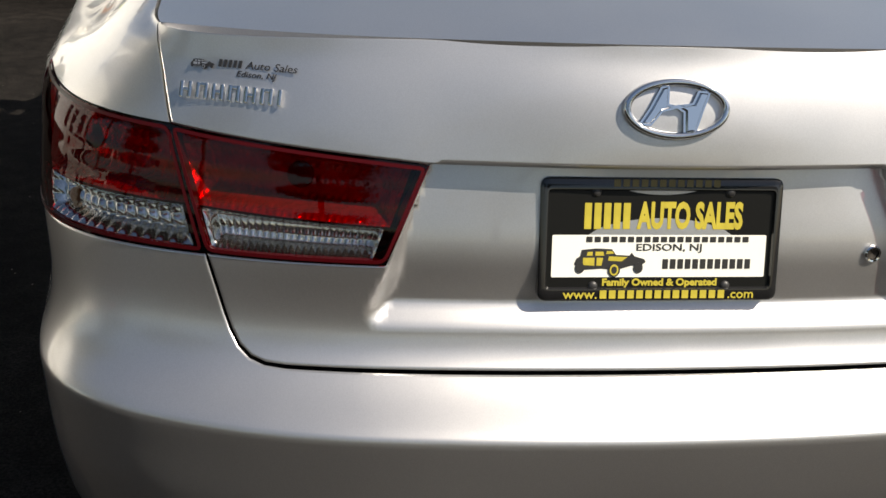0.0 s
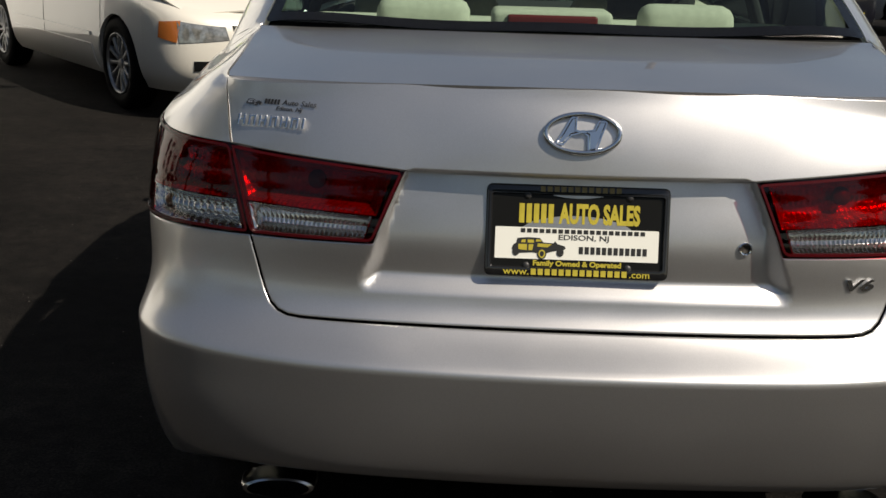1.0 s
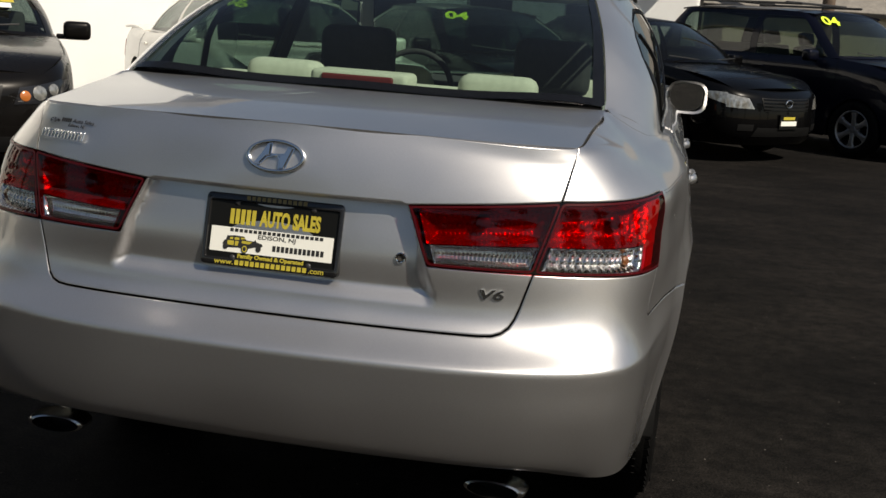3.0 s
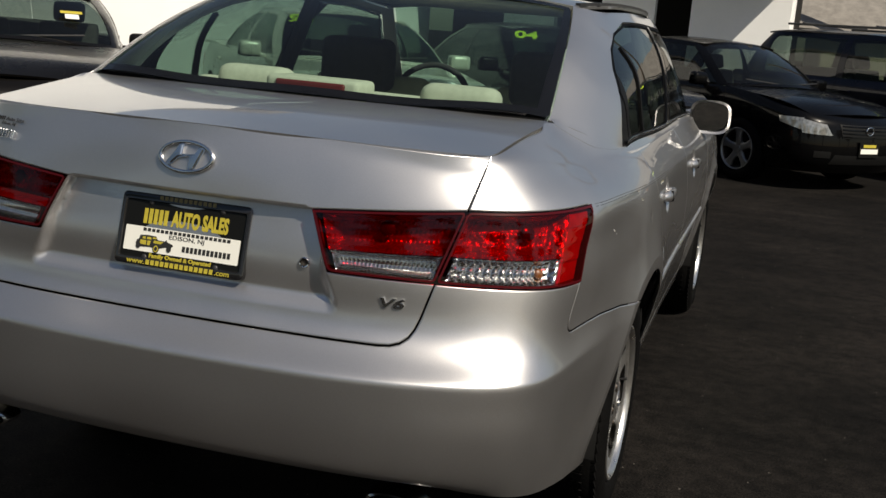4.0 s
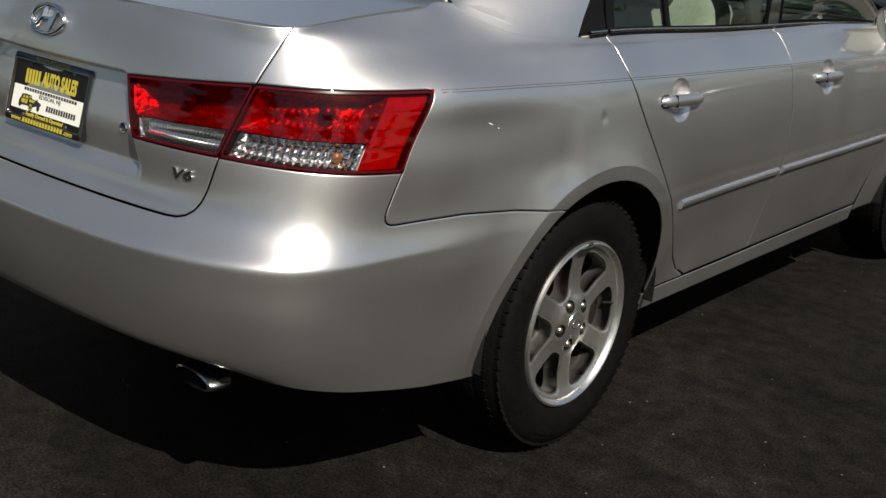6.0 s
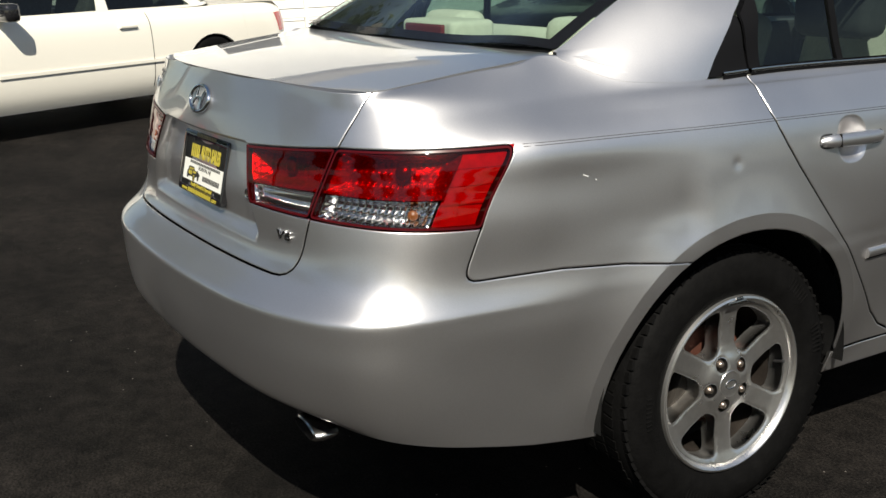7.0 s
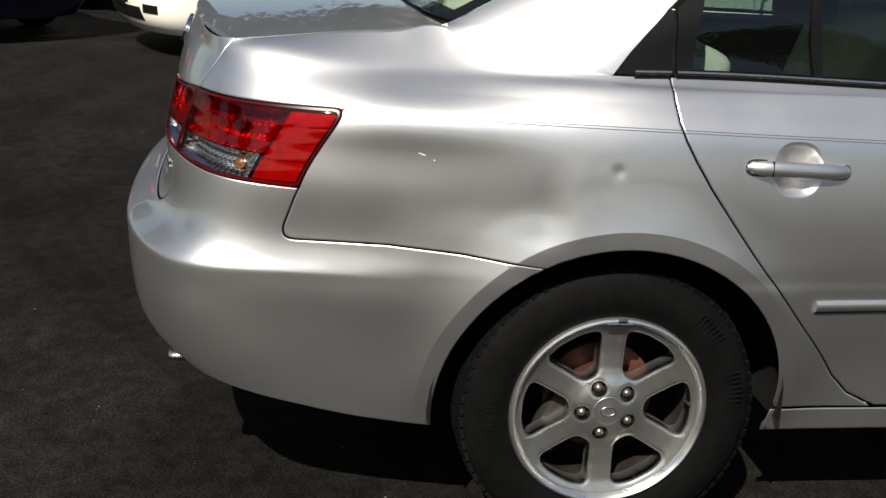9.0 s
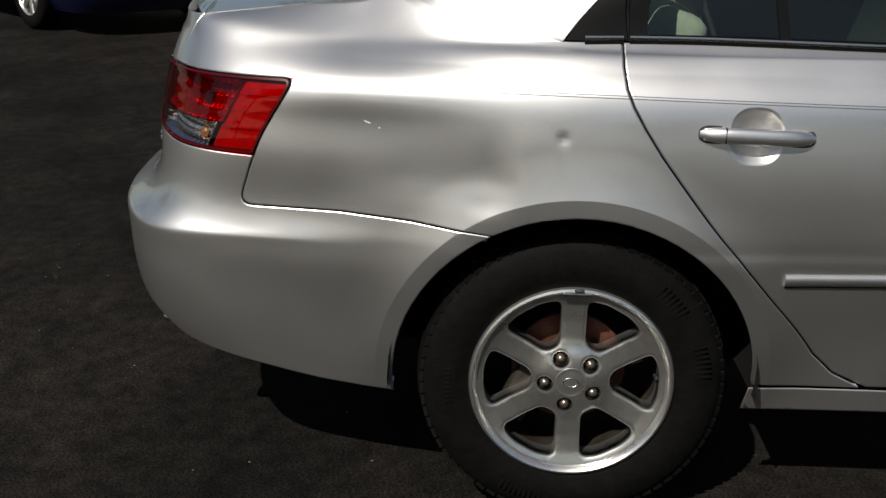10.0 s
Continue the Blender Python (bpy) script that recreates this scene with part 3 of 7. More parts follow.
sill = [flank(1.395, 0.328), flank(1.5, 0.329)] + [flank(y, 0.329) for y in (1.9, 2.4, 2.9, 3.12)] + [flank(3.12, 0.262), flank(2.4, 0.262), flank(1.385, 0.262)]
for side in (lambda q: q, mirrored):
    far = side is mirrored
    for nm, line in (("rear_door", rear_door), ("front_door", front_door), ("front_wing", wing), ("sill", sill)):
        cup = {"rear_door": (1.338, 0.905), "front_door": (2.40, 0.902)}.get(nm)
        made = panel(nm, BODY, side(line), SILVER, sedan, 0.04 if far else 0.009 if nm == "rear_door" else 0.022, 0.02, fine=[(flank(*cup), 0.066, 0.069, 0.0042)] if cup and not far else (), extra=(cup_rings(*cup) if nm == "rear_door" else []) + KINK if cup and not far else None, roll=0.0 if far else 0.0016)
        if nm == "rear_door" and not far:
            right_rear_door = made
        if nm == "front_door" and not far:
            right_front_door = made
# dark strips added behind the door gaps to block light from inside
for name_, line, reach in (("door_gap_block", DOOR_REAR[:-1], 0.018), ("door_gap_block", DOOR_MID, 0.018)):
    strip_ = [flank(y - reach, min(z, 1.060)) for y, z in line] + [flank(y + reach, min(z, 1.060)) for y, z in line[::-1]]
    panel(name_, BODY, strip_, UNDERBODY, sedan, 0.03, 0.003, offset=-0.013, gap=0)
nose = [(u, v) for u, v in ((flank(4.3, 0.32)[0], 0.02), (BODY.ku[-1], 0.02), (BODY.ku[-1], VTOP), (flank(4.3, 0.99)[0], VTOP))]
panel("front_bumper", BODY, nose, SILVER, sedan, 0.06, 0.02)
panel("front_bumper", BODY, mirrored(nose), SILVER, sedan, 0.06, 0.02)

# ---------------------------------------------------------------- cabin
# Around from the middle of the rear window to the middle of the windscreen: foot and head of each station, outward bow.
CABIN = [((0, 0.556, 1.148), (0, 1.300, 1.466), 0.035), ((0.35, 0.575, 1.147), (0.32, 1.305, 1.462), 0.035), ((0.648, 0.622, 1.145), (0.545, 1.335, 1.440), 0.03),
         ((0.770, 0.820, 1.083), (0.600, 1.430, 1.432), 0.03), ((0.790, 1.05, 1.071), (0.618, 1.600, 1.436), 0.035),
         ((0.792, 1.60, 1.066), (0.630, 1.950, 1.446), 0.04), ((0.787, 2.30, 1.062), (0.632, 2.350, 1.444), 0.04),
         ((0.777, 3.00, 1.045), (0.622, 2.640, 1.430), 0.03), ((0.735, 3.32, 1.030), (0.570, 2.740, 1.420), 0.02),
         ((0.40, 3.60, 1.030), (0.36, 2.700, 1.438), 0.03), ((0, 3.68, 1.030), (0, 2.690, 1.446), 0.03)]


def cabin_rows():
    rows = []
    for t in (0, 0.10, 0.28, 0.5, 0.75, 1.0):
        row = []
        for k, (foot_, head_, bow) in enumerate(CABIN):
            a, b = Vector(foot_), Vector(head_)
            p = a.lerp(b, t)
            out = Vector((p.x, p.y - 2.1, 0.0))
            out = (Vector((p.x / 0.8, 0, 0)) if abs(p.x) > 0.7 else out.normalized()) + Vector((0, 0, 0.6))
            p += out.normalized() * bow * math.sin(math.pi * t)
            if t == 0.10:
                p -= Vector((1, -0.25, 0)) * {4: 0.003}.get(k, 0.0)
            row.append(tuple(p))
        rows.append([(-x, y, z) for x, y, z in row[:0:-1]] + row)
    return rows


CAB = Net(cabin_rows())
CV = CAB.kv[-1]


def cab(k, v):
    """(u, v) on the cabin by station number (0 rear middle, 10 front middle) and height share."""
    i = int(math.floor(k))
    i = min(i, len(CABIN) - 2)
    mid = len(CABIN) - 1
    return (CAB.ku[mid + i] + (CAB.ku[mid + i + 1] - CAB.ku[mid + i]) * (k - i), CV * v)


def both(name, net, outline, mat, **kw):
    one = panel(name, net, outline, mat, sedan, **kw)
    return one, panel(name, net, mirrored(outline), mat, sedan, **kw)


def cab_side(y, z):
    """(u, v) on the cabin's right side."""
    return CAB.find((1, 2), y, z, lambda p: (p[:, 0] > 0.5) & (p[:, 1] > 0.7) & (p[:, 1] < 3.2))


# rear edge of the side windows, from the belt up to the roof rail
LINE_C = [cab_side(y, z) for y, z in ((0.985, 1.115), (1.025, 1.160), (1.068, 1.206), (1.14, 1.268), (1.25, 1.325), (1.40, 1.370))]

back_glass = [cab(k, 0.012) for k in (0, 0.6, 1.2, 1.6, 1.86, 1.97)] + [cab(2.0, 0.03), cab(1.98, 0.5), cab(1.95, 0.93), cab(1.9, 0.975), cab(1.5, 0.985), cab(0.8, 0.985), cab(0, 0.985)]
back_outline = back_glass[:-1] + [back_glass[-1]] + mirrored(back_glass)[-2:0:-1]
rear_window = panel("rear_window", CAB, back_outline, CAR_GLASS, sedan, 0.05, 0.004, offset=-0.004, label="tinted rear window")
rear_window.visible_shadow = False


def band(name, net, outer, inner, mat, parent, offset):
    """A flat band on a net between two outlines with the same number of points."""
    a, b = np.array(outer), np.array(inner)
    uv = np.concatenate([a, b])
    co, no = net.at(uv), net.normals(uv)
    co = co + no * offset
    n = len(a)
    bm = bmesh.new()
    vs = [bm.verts.new(c) for c in co]
    for i in range(n):
        j = (i + 1) % n
        bm.faces.new((vs[i], vs[j], vs[n + j], vs[n + i]))
    bmesh.ops.solidify(bm, geom=bm.faces[:], thickness=0.003)
    return part(name, bm, mat, parent)


# black seal between the deck and the rear window
bm = bmesh.new()
rows = []
for k in np.linspace(-1.97, 1.97, 41):
    q = abs(k)
    x = 0.35 * q if q < 1 else 0.35 + 0.298 * (q - 1)
    a = Vector(DECK.at([(du * min(0.998, x / 0.655), dv * 0.975)])[0]) - Vector((0, 0, 0.006))
    b = Vector(CAB.at([cab(q, 0.05)])[0]) - Vector((0, 0, 0.012))
    rows.append([bm.verts.new((math.copysign(p.x, k), p.y, p.z)) for p in (a, a.lerp(b, 0.5), b)])
for p, q in zip(rows[:-1], rows[1:]):
    for i in range(2):
        bm.faces.new((p[i], q[i], q[i + 1], p[i + 1]))
part("window_seal", smooth(bm), SATIN_BLACK, rear_window)
ring = dense(back_outline if area(back_outline) > 0 else back_outline[::-1], 0.05)
band("window_border", CAB, ring, inset(ring, 0.032), GLOSS_BLACK, rear_window, -0.001)
pillar = [cab(k, 0.0) for k in (2.0, 2.3, 2.6, 3.0, 3.3, 3.56)] + LINE_C + [cab(4.3, 0.9)] + [cab(k, 1.0) for k in (4.3, 3.5, 3.0, 2.5, 2.1, 1.97)]
pillar += [cab(1.98, 0.93), cab(2.0, 0.5), cab(2.02, 0.06)]
both("rear_pillar", CAB, pillar, SILVER, pitch=0.025, gap=0.0)
# hollow sweep from the shoulder up into the pillar
for side_ in (1, -1):
    rows = [[] for _ in range(6)]
    for s_ in np.linspace(0, 1, 9):
        k_ = 2.03 + 1.52 * s_
        low_u = np.interp(k_, (2, 2.5, 3, 4), BODY.ku[23:27])
        taper = min(1.0, 0.05 + s_ / 0.35)
        d_, h_ = 0.006 + 0.040 * (1 - s_) ** 0.6 * taper, 0.004 + 0.080 * (1 - s_) ** 0.6 * taper
        for i_, (f_, up_) in enumerate(((1.2, 0), (1.1, 0), (1.0, 0), (1.0, 1), (1.1, 1), (1.2, 1))):
            q_ = CAB.at([(cab(k_, 0)[0], h_ * f_)])[0] if up_ else BODY.at([(low_u, VTOP - d_ * f_)])[0]
            rows[i_].append((side_ * q_[0], q_[1], q_[2]))
    sweep = Net([r[::side_] for r in rows])
    su, s0, s1 = sweep.ku[-1], sweep.kv[1], sweep.kv[4]
    panel("pillar_foot", sweep, [(u, s0) for u in np.linspace(-su, su, 9)] + [(u, s1) for u in np.linspace(su, -su, 9)], SILVER, sedan, 0.012, 0.004, offset=0.0006, gap=0)
rail = [cab(4.3, 0.9), cab(5, 0.9), cab(6, 0.9), cab(7, 0.9), cab(7.6, 0.9), cab(7.95, 0.0), cab(8.15, 0.0), cab(8.1, 1.0)] + [cab(k, 1.0) for k in (7, 6, 5, 4.3)]
both("roof_rail", CAB, rail, SILVER, pitch=0.05, gap=0.0)
quarter_light = [cab(3.57, 0.006), cab(4.06, 0.006), cab_side(1.076, 1.14), cab_side(1.076, 1.206)] + LINE_C[2::-1]
both("quarter_light", CAB, quarter_light, SATIN_BLACK, pitch=0.05, gap=0.001)
rear_side = [cab(4.075, 0.008), cab(4.5, 0.008), cab(5.1, 0.008), cab(5.62, 0.008), cab(5.58, 0.88), cab(5, 0.885), cab(4.32, 0.88)] + LINE_C[:2:-1] + [cab_side(1.080, 1.214), cab_side(1.080, 1.14)]
front_side = [cab(5.74, 0.02), cab(6.4, 0.02), cab(7.85, 0.02), cab(7.55, 0.87), cab(6.4, 0.89), cab(5.7, 0.88)]
for line, nm in ((rear_side, "rear_door_window"), (front_side, "front_door_window")):
    for w in both(nm, CAB, line, SIDE_GLASS, pitch=0.06, flange=0.004, offset=-0.004):
        w.visible_shadow = False
        flat = line if w.name == nm else mirrored(line)
        flat = flat if area(flat) > 0 else flat[::-1]
        edge = dense(flat, 0.08)
        band("window_frame", CAB, edge, inset(edge, 0.02), SATIN_BLACK, w, 0.0)
corner = [cab_side(1.084, 1.083), cab_side(1.124, 1.082), cab_side(1.130, 1.17), cab_side(1.150, 1.265), cab_side(1.084, 1.205)]
both("corner_cover", CAB, corner, SATIN_BLACK, pitch=0.05, offset=0.001)
divider = [cab_side(1.388, 1.075), cab_side(1.414, 1.075), cab_side(1.400, 1.18), cab_side(1.382, 1.335), cab_side(1.358, 1.328), cab_side(1.374, 1.18)]
both("window_divider", CAB, divider, SATIN_BLACK, pitch=0.04, offset=0.001)
# dark backing added behind the window frame gap, keeps light out
both("frame_gap_block", CAB, [cab(3.93, 0.001), cab(4.12, 0.001), cab_side(1.100, 1.21), cab_side(1.060, 1.195)], UNDERBODY, pitch=0.05, offset=-0.008)
both("door_pillar", CAB, [cab(5.62, 0.02), cab(5.74, 0.02), cab(5.7, 0.88), cab(5.58, 0.88)], GLOSS_BLACK, pitch=0.05)
screen = [cab(8.15, 0.0), cab(9, 0.0), cab(10, 0.0), cab(10, 1.0), cab(9, 1.0), cab(8.15, 1.0)]
for w in both("windscreen", CAB, screen, CAR_GLASS, pitch=0.1, flange=0.004):
    w.visible_shadow = False
ROOF = Net([[(x * w, y + bow * (1 - x * x), z - 0.018 * x * x - 0.012 * x**4) for x in (-1, -0.75, -0.4, 0, 0.4, 0.75, 1)]
            for y, z, w, bow in ((1.335, 1.470, 0.545, -0.035), (1.45, 1.480, 0.60, -0.02), (1.70, 1.490, 0.622, 0), (2.05, 1.494, 0.632, 0), (2.40, 1.484, 0.632, 0), (2.74, 1.45, 0.57, -0.04))])
ru, rv = ROOF.ku[-1], ROOF.kv[-1]
panel("roof", ROOF, [(-ru, 0), (-ru / 2, 0), (0, 0), (ru / 2, 0), (ru, 0), (ru, rv), (0, rv), (-ru, rv)], SILVER, sedan, 0.05, 0.01, gap=0)
for s in (-1, 1):
    bm = bmesh.new()
    pts = ROOF.at([(s * ru * 0.985, rv * t) for t in np.linspace(0.02, 0.98, 14)])
    for a, b in zip(pts[:-1], pts[1:]):
        mid_ = (Vector(a) + Vector(b)) / 2
        box(bm, (0.018, (Vector(b) - Vector(a)).length * 1.02, 0.012), mid_ + Vector((0, 0, 0.002)), 0, (Vector(b) - Vector(a)).to_track_quat("Y", "Z").to_matrix().to_4x4())
    part("roof_moulding", bm, BLACK_PLASTIC, sedan)
HOOD = Net([[(x * w, y + 0.10 * (1 - abs(x) ** 2.5) * k, z + 0.03 * (1 - x * x)) for x in (-1, -0.7, -0.35, 0, 0.35, 0.7, 1)]
            for y, z, w, k in ((3.30, 1.03, 0.76, 3.6), (3.7, 1.025, 0.76, 2), (4.1, 1.0, 0.72, 1.5), (4.36, 0.975, 0.52, 1.2))])
hu, hv = HOOD.ku[-1], HOOD.kv[-1]
panel("bonnet", HOOD, [(-hu, 0), (0, 0), (hu, 0), (hu, hv), (0, hv), (-hu, hv)], SILVER, sedan, 0.08, 0.01)

# ---------------------------------------------------------------- wheels
TYRE_R, RIM_R = 0.338, 0.222


def oval_ring(a, b, width, depth, steps=56):
    bm = bmesh.new()
    rows = []
    sec = [(-0.5, 0), (-0.42, 0.7), (-0.2, 1.0), (0.2, 1.0), (0.42, 0.7), (0.5, 0)]
    for i in range(steps):
        t = 2 * math.pi * i / steps
        rows.append([bm.verts.new(((a + w * width) * math.cos(t), (b + w * width) * math.sin(t), h * depth)) for w, h in sec])
    for p, q in zip(rows, rows[1:] + rows[:1]):
        for k in range(len(sec) - 1):
            bm.faces.new((p[k], q[k], q[k + 1], p[k + 1]))
    bmesh.ops.recalc_face_normals(bm, faces=bm.faces)
    return smooth(bm, 50)


def spoke(bm, a, r0, r1, w0, w1, x0, x1, thick):
    """One tapering spoke from radius r0 to r1 at angle a, its face between x0 and x1."""
    rot = Matrix.Rotation(a, 4, "X")
    rings = []
    for t in np.linspace(0, 1, 11):
        r, x = r0 + (r1 - r0) * t, x0 + (x1 - x0) * t + 0.006 * math.sin(math.pi * t)
        w = (w0 + (w1 - w0) * t) * (0.74 + 0.55 * (max(0, t - 0.55) / 0.45) ** 2.2 + 0.25 * (max(0, 0.35 - t) / 0.35) ** 2)
        sec = [(x - thick, w * 0.40), (x - 0.010, w * 0.5), (x - 0.002, w * 0.40), (x, w * 0.25), (x, -w * 0.25), (x - 0.002, -w * 0.40), (x - 0.010, -w * 0.5), (x - thick, -w * 0.40)]
        rings.append([bm.verts.new(rot @ Vector((px, py, r))) for px, py in sec])
    for p, q in zip(rings[:-1], rings[1:]):
        for i in range(8):
            j = (i + 1) % 8
            bm.faces.new((p[i], p[j], q[j], q[i]))


NUT = material("rusty_chrome_nut", (0.34, 0.28, 0.23), 0.28, 0.9, vary=0.35, scale=90)


def wheel_face():
    """Cast face with six broad spokes, rounded three-cornered windows and five nut wells."""
    from mathutils.geometry import delaunay_2d_cdt

    def ring_at(cy, cz, r, n):
        return np.array([(cy + r * math.cos(2 * math.pi * i / n), cz + r * math.sin(2 * math.pi * i / n)) for i in range(n)])

    def polar(r, a):
        return (r * math.cos(radians(a)), r * math.sin(radians(a)))

    windows, wells = [], []
    for k in range(6):
        c = 60 * k
        shape = [polar(0.088, c - 12), polar(0.190, c - 21.5), polar(0.1945, c - 9), polar(0.1945, c + 9), polar(0.190, c + 21.5), polar(0.088, c + 12)]
        windows.append(dense(rounded(shape, [0.017, 0.022, 0.02, 0.02, 0.022, 0.017], 6), 0.006))
    for k in range(5):
        wells.append(ring_at(*polar(0.057, 43 + 72 * k), 0.0175, 22))
    loops = [ring_at(0, 0, 0.2055, 110)] + windows + wells + [inset(w, -0.0042) for w in windows] + [inset(w, -0.003) for w in wells]
    pts, edges, owner = [], [], []
    for n, loop in enumerate(loops):
        k = len(pts)
        edges += [(k + i, k + (i + 1) % len(loop)) for i in range(len(loop))]
        pts += [tuple(p) for p in loop]
        owner += [n] * len(loop)
    g = np.stack(np.meshgrid(np.arange(-0.2, 0.201, 0.0075), np.arange(-0.2, 0.201, 0.0075)), -1).reshape(-1, 2)
    ok = np.hypot(g[:, 0], g[:, 1]) < 0.2
    flat = np.array(pts)
    for i in range(0, len(flat), 100):
        ok &= (np.linalg.norm(g[:, None] - flat[None, i : i + 100], axis=2) > 0.004).all(1)
    for w in windows + wells:
        ok &= ~inside(g, w)
    g = g[ok]
    vs, _, fs, orig, *_ = delaunay_2d_cdt([Vector(p) for p in pts] + [Vector(p) for p in g], edges, [], 0, 1e-7)
    uv = np.array([(v.x, v.y) for v in vs])
    r = np.hypot(uv[:, 0], uv[:, 1])
    x = np.interp(r, [0, 0.034, 0.045, 0.062, 0.078, 0.10, 0.14, 0.18, 0.2055], [-0.012, -0.012, -0.0135, -0.0165, -0.0225, -0.0270, -0.0280, -0.0230, -0.0150])
    for i, o in enumerate(orig):
        if o and o[0] < len(owner) and 1 <= owner[o[0]] <= 6:
            x[i] -= 0.0035
        elif o and o[0] < len(owner) and 7 <= owner[o[0]] <= 11:
            x[i] -= 0.002
    mid = np.array([uv[list(f)].mean(0) for f in fs])
    keep = np.ones(len(fs), bool)
    for w in windows + wells:
        keep &= ~inside(mid, w)
    bm = bmesh.new()
    bv = [bm.verts.new((x[i], uv[i, 0], uv[i, 1])) for i in range(len(uv))]
    for f, k in zip(fs, keep):
        if k:
            bm.faces.new([bv[i] for i in f])
    place = {o[0]: i for i, o in enumerate(orig) if o}
    at = 0
    for n, loop in enumerate(loops[:12]):
        ids = [bv[place[at + i]] for i in range(len(loop))]
        at += len(loop)
        if n == 0:
            continue
        deep, c = (0.045, loop.mean(0)) if n <= 6 else (0.022, loop.mean(0))
        low = [bm.verts.new((v.co.x - deep, v.co.y + (v.co.y - c[0]) * 0.04, v.co.z + (v.co.z - c[1]) * 0.04)) for v in ids]
        for i in range(len(ids)):
            j = (i + 1) % len(ids)
            bm.faces.new((ids[j], ids[i], low[i], low[j]))
    for v in [v for v in bm.verts if not v.link_faces]:
        bm.verts.remove(v)
    return smooth(bm, 42)


def make_wheel(name="wheel", parent=None, rim_mat=None, spokes=6, tread=True, simple=False):
    """A wheel whose outer face looks along +x, its centre at the origin."""
    rim_mat = rim_mat or ALLOY
    hub = new(name)
    hub.parent = parent
    st = 40 if simple else 88
    r = TYRE_R
    tyre = lathe([(-0.20, RIM_R - 0.012), (-0.205, RIM_R + 0.01), (-0.213, 0.275), (-0.205, 0.315), (-0.185, r - 0.004), (-0.15, r), (-0.105, r + 0.001),
                  (-0.06, r), (-0.028, r - 0.004), (-0.012, r - 0.014), (-0.004, 0.31), (0.003, 0.285), (0.004, 0.268), (0.001, 0.25), (-0.004, 0.236), (-0.008, RIM_R + 0.004), (-0.018, RIM_R - 0.006)], st)
    tyre_ob = part("tyre", tyre, RUBBER, hub, "black rubber tyre")
    if tread:
        bm = bmesh.new()
        for k in range(72):
            rot = Matrix.Rotation(2 * math.pi * k / 72, 4, "X")
            for x, skew in ((-0.027, 0.25), (-0.062, -0.15), (-0.105, 0.15), (-0.148, -0.15), (-0.186, -0.25)):
                box(bm, (0.031, 0.0225, 0.008), (0, 0, 0), 0, rot @ Matrix.Translation((x, 0, r + (-0.0025 if abs(x + 0.105) < 0.06 else -0.0095))) @ Matrix.Rotation(skew, 4, "Z"))
        part("tread", bm, RUBBER, tyre_ob)
        for a0, n, rr, h in ((-52, 7, 0.287, 0.030), (-84, 7, 0.287, 0.030), (84, 8, 0.272, 0.016), (150, 9, 0.285, 0.026)):
            for k in range(n):
                rot = Matrix.Rotation(radians(a0 + k * 2.3), 4, "X")
                bm = box(bmesh.new(), (0.003, 0.0045, h), (0, 0, 0), 0.001, rot @ Matrix.Translation((0.0035, 0, rr)))
                part("sidewall_bar", bm, RUBBER, tyre_ob)
    rim = lathe([(-0.018, RIM_R - 0.0165), (-0.013, RIM_R - 0.015), (-0.009, RIM_R - 0.013), (-0.003, RIM_R - 0.0095), (0.0, RIM_R - 0.005), (-0.002, RIM_R), (-0.010, RIM_R + 0.003), (-0.02, RIM_R)], st)
    rim_ob = part("rim", rim, rim_mat, hub, "silver alloy rim with brake dust")
    part("rim_barrel", lathe([(-0.19, RIM_R - 0.004), (-0.19, RIM_R - 0.02), (-0.05, RIM_R - 0.026), (-0.030, RIM_R - 0.022), (-0.018, RIM_R - 0.0165)], st), BARREL, rim_ob)
    if simple:
        bm = bmesh.new()
        for k in range(spokes):
            spoke(bm, 2 * math.pi * k / spokes, 0.045, RIM_R - 0.018, 0.078 * 6 / spokes, 0.080 * 6 / spokes, -0.030, -0.016, 0.045)
        bmesh.ops.recalc_face_normals(bm, faces=bm.faces)
        part("spokes", smooth(bm, 50), rim_mat, rim_ob)
        part("hub_disc", lathe([(-0.075, 0.08), (-0.045, 0.082), (-0.034, 0.078), (-0.030, 0.070), (-0.034, 0.052), (-0.036, 0.036)], 48), rim_mat, rim_ob)
        part("hub_cap", lathe([(-0.05, 0.036), (-0.028, 0.036), (-0.024, 0.033), (-0.022, 0.015), (-0.0215, 0.0001)], 40), rim_mat, rim_ob, "silver hub cap")
    else:
        part("wheel_face", wheel_face(), rim_mat, rim_ob)
        part("hub_cap", lathe([(-0.03, 0.0345), (-0.0125, 0.0345), (-0.0105, 0.033), (-0.0112, 0.030), (-0.0095, 0.022), (-0.009, 0.0001)], 44), rim_mat, rim_ob, "silver hub cap")
        mark = part("cap_mark", oval_ring(0.017, 0.0105, 0.0028, 0.0016, 32), DULL_CHROME, rim_ob)
        mark.matrix_local = pose(-0.0092, 0, 0, 0, 90, 0) @ pose(0, 0, 0, 0, 0, 90)
        for k in range(5):
            rot = Matrix.Rotation(radians(-47 + 72 * k), 4, "X")
            part("bolt_well", lathe([(-0.036, 0.0001), (-0.036, 0.0172)], 20), DARK_METAL, rim_ob).matrix_local = rot @ Matrix.Translation((0, 0, 0.057))
            nut = part("wheel_nut", lathe([(-0.036, 0.0112), (-0.024, 0.0108), (-0.0175, 0.0085), (-0.0145, 0.0045), (-0.0138, 0.0001)], 12), NUT, rim_ob)
            nut.matrix_local = rot @ Matrix.Translation((0, 0, 0.057))
        bm = box(bmesh.new(), (0.008, 0.06, 0.0075), (-0.004, 0.002, RIM_R - 0.013), 0.002)
        part("balance_weight", bm, DULL_CHROME, rim_ob)
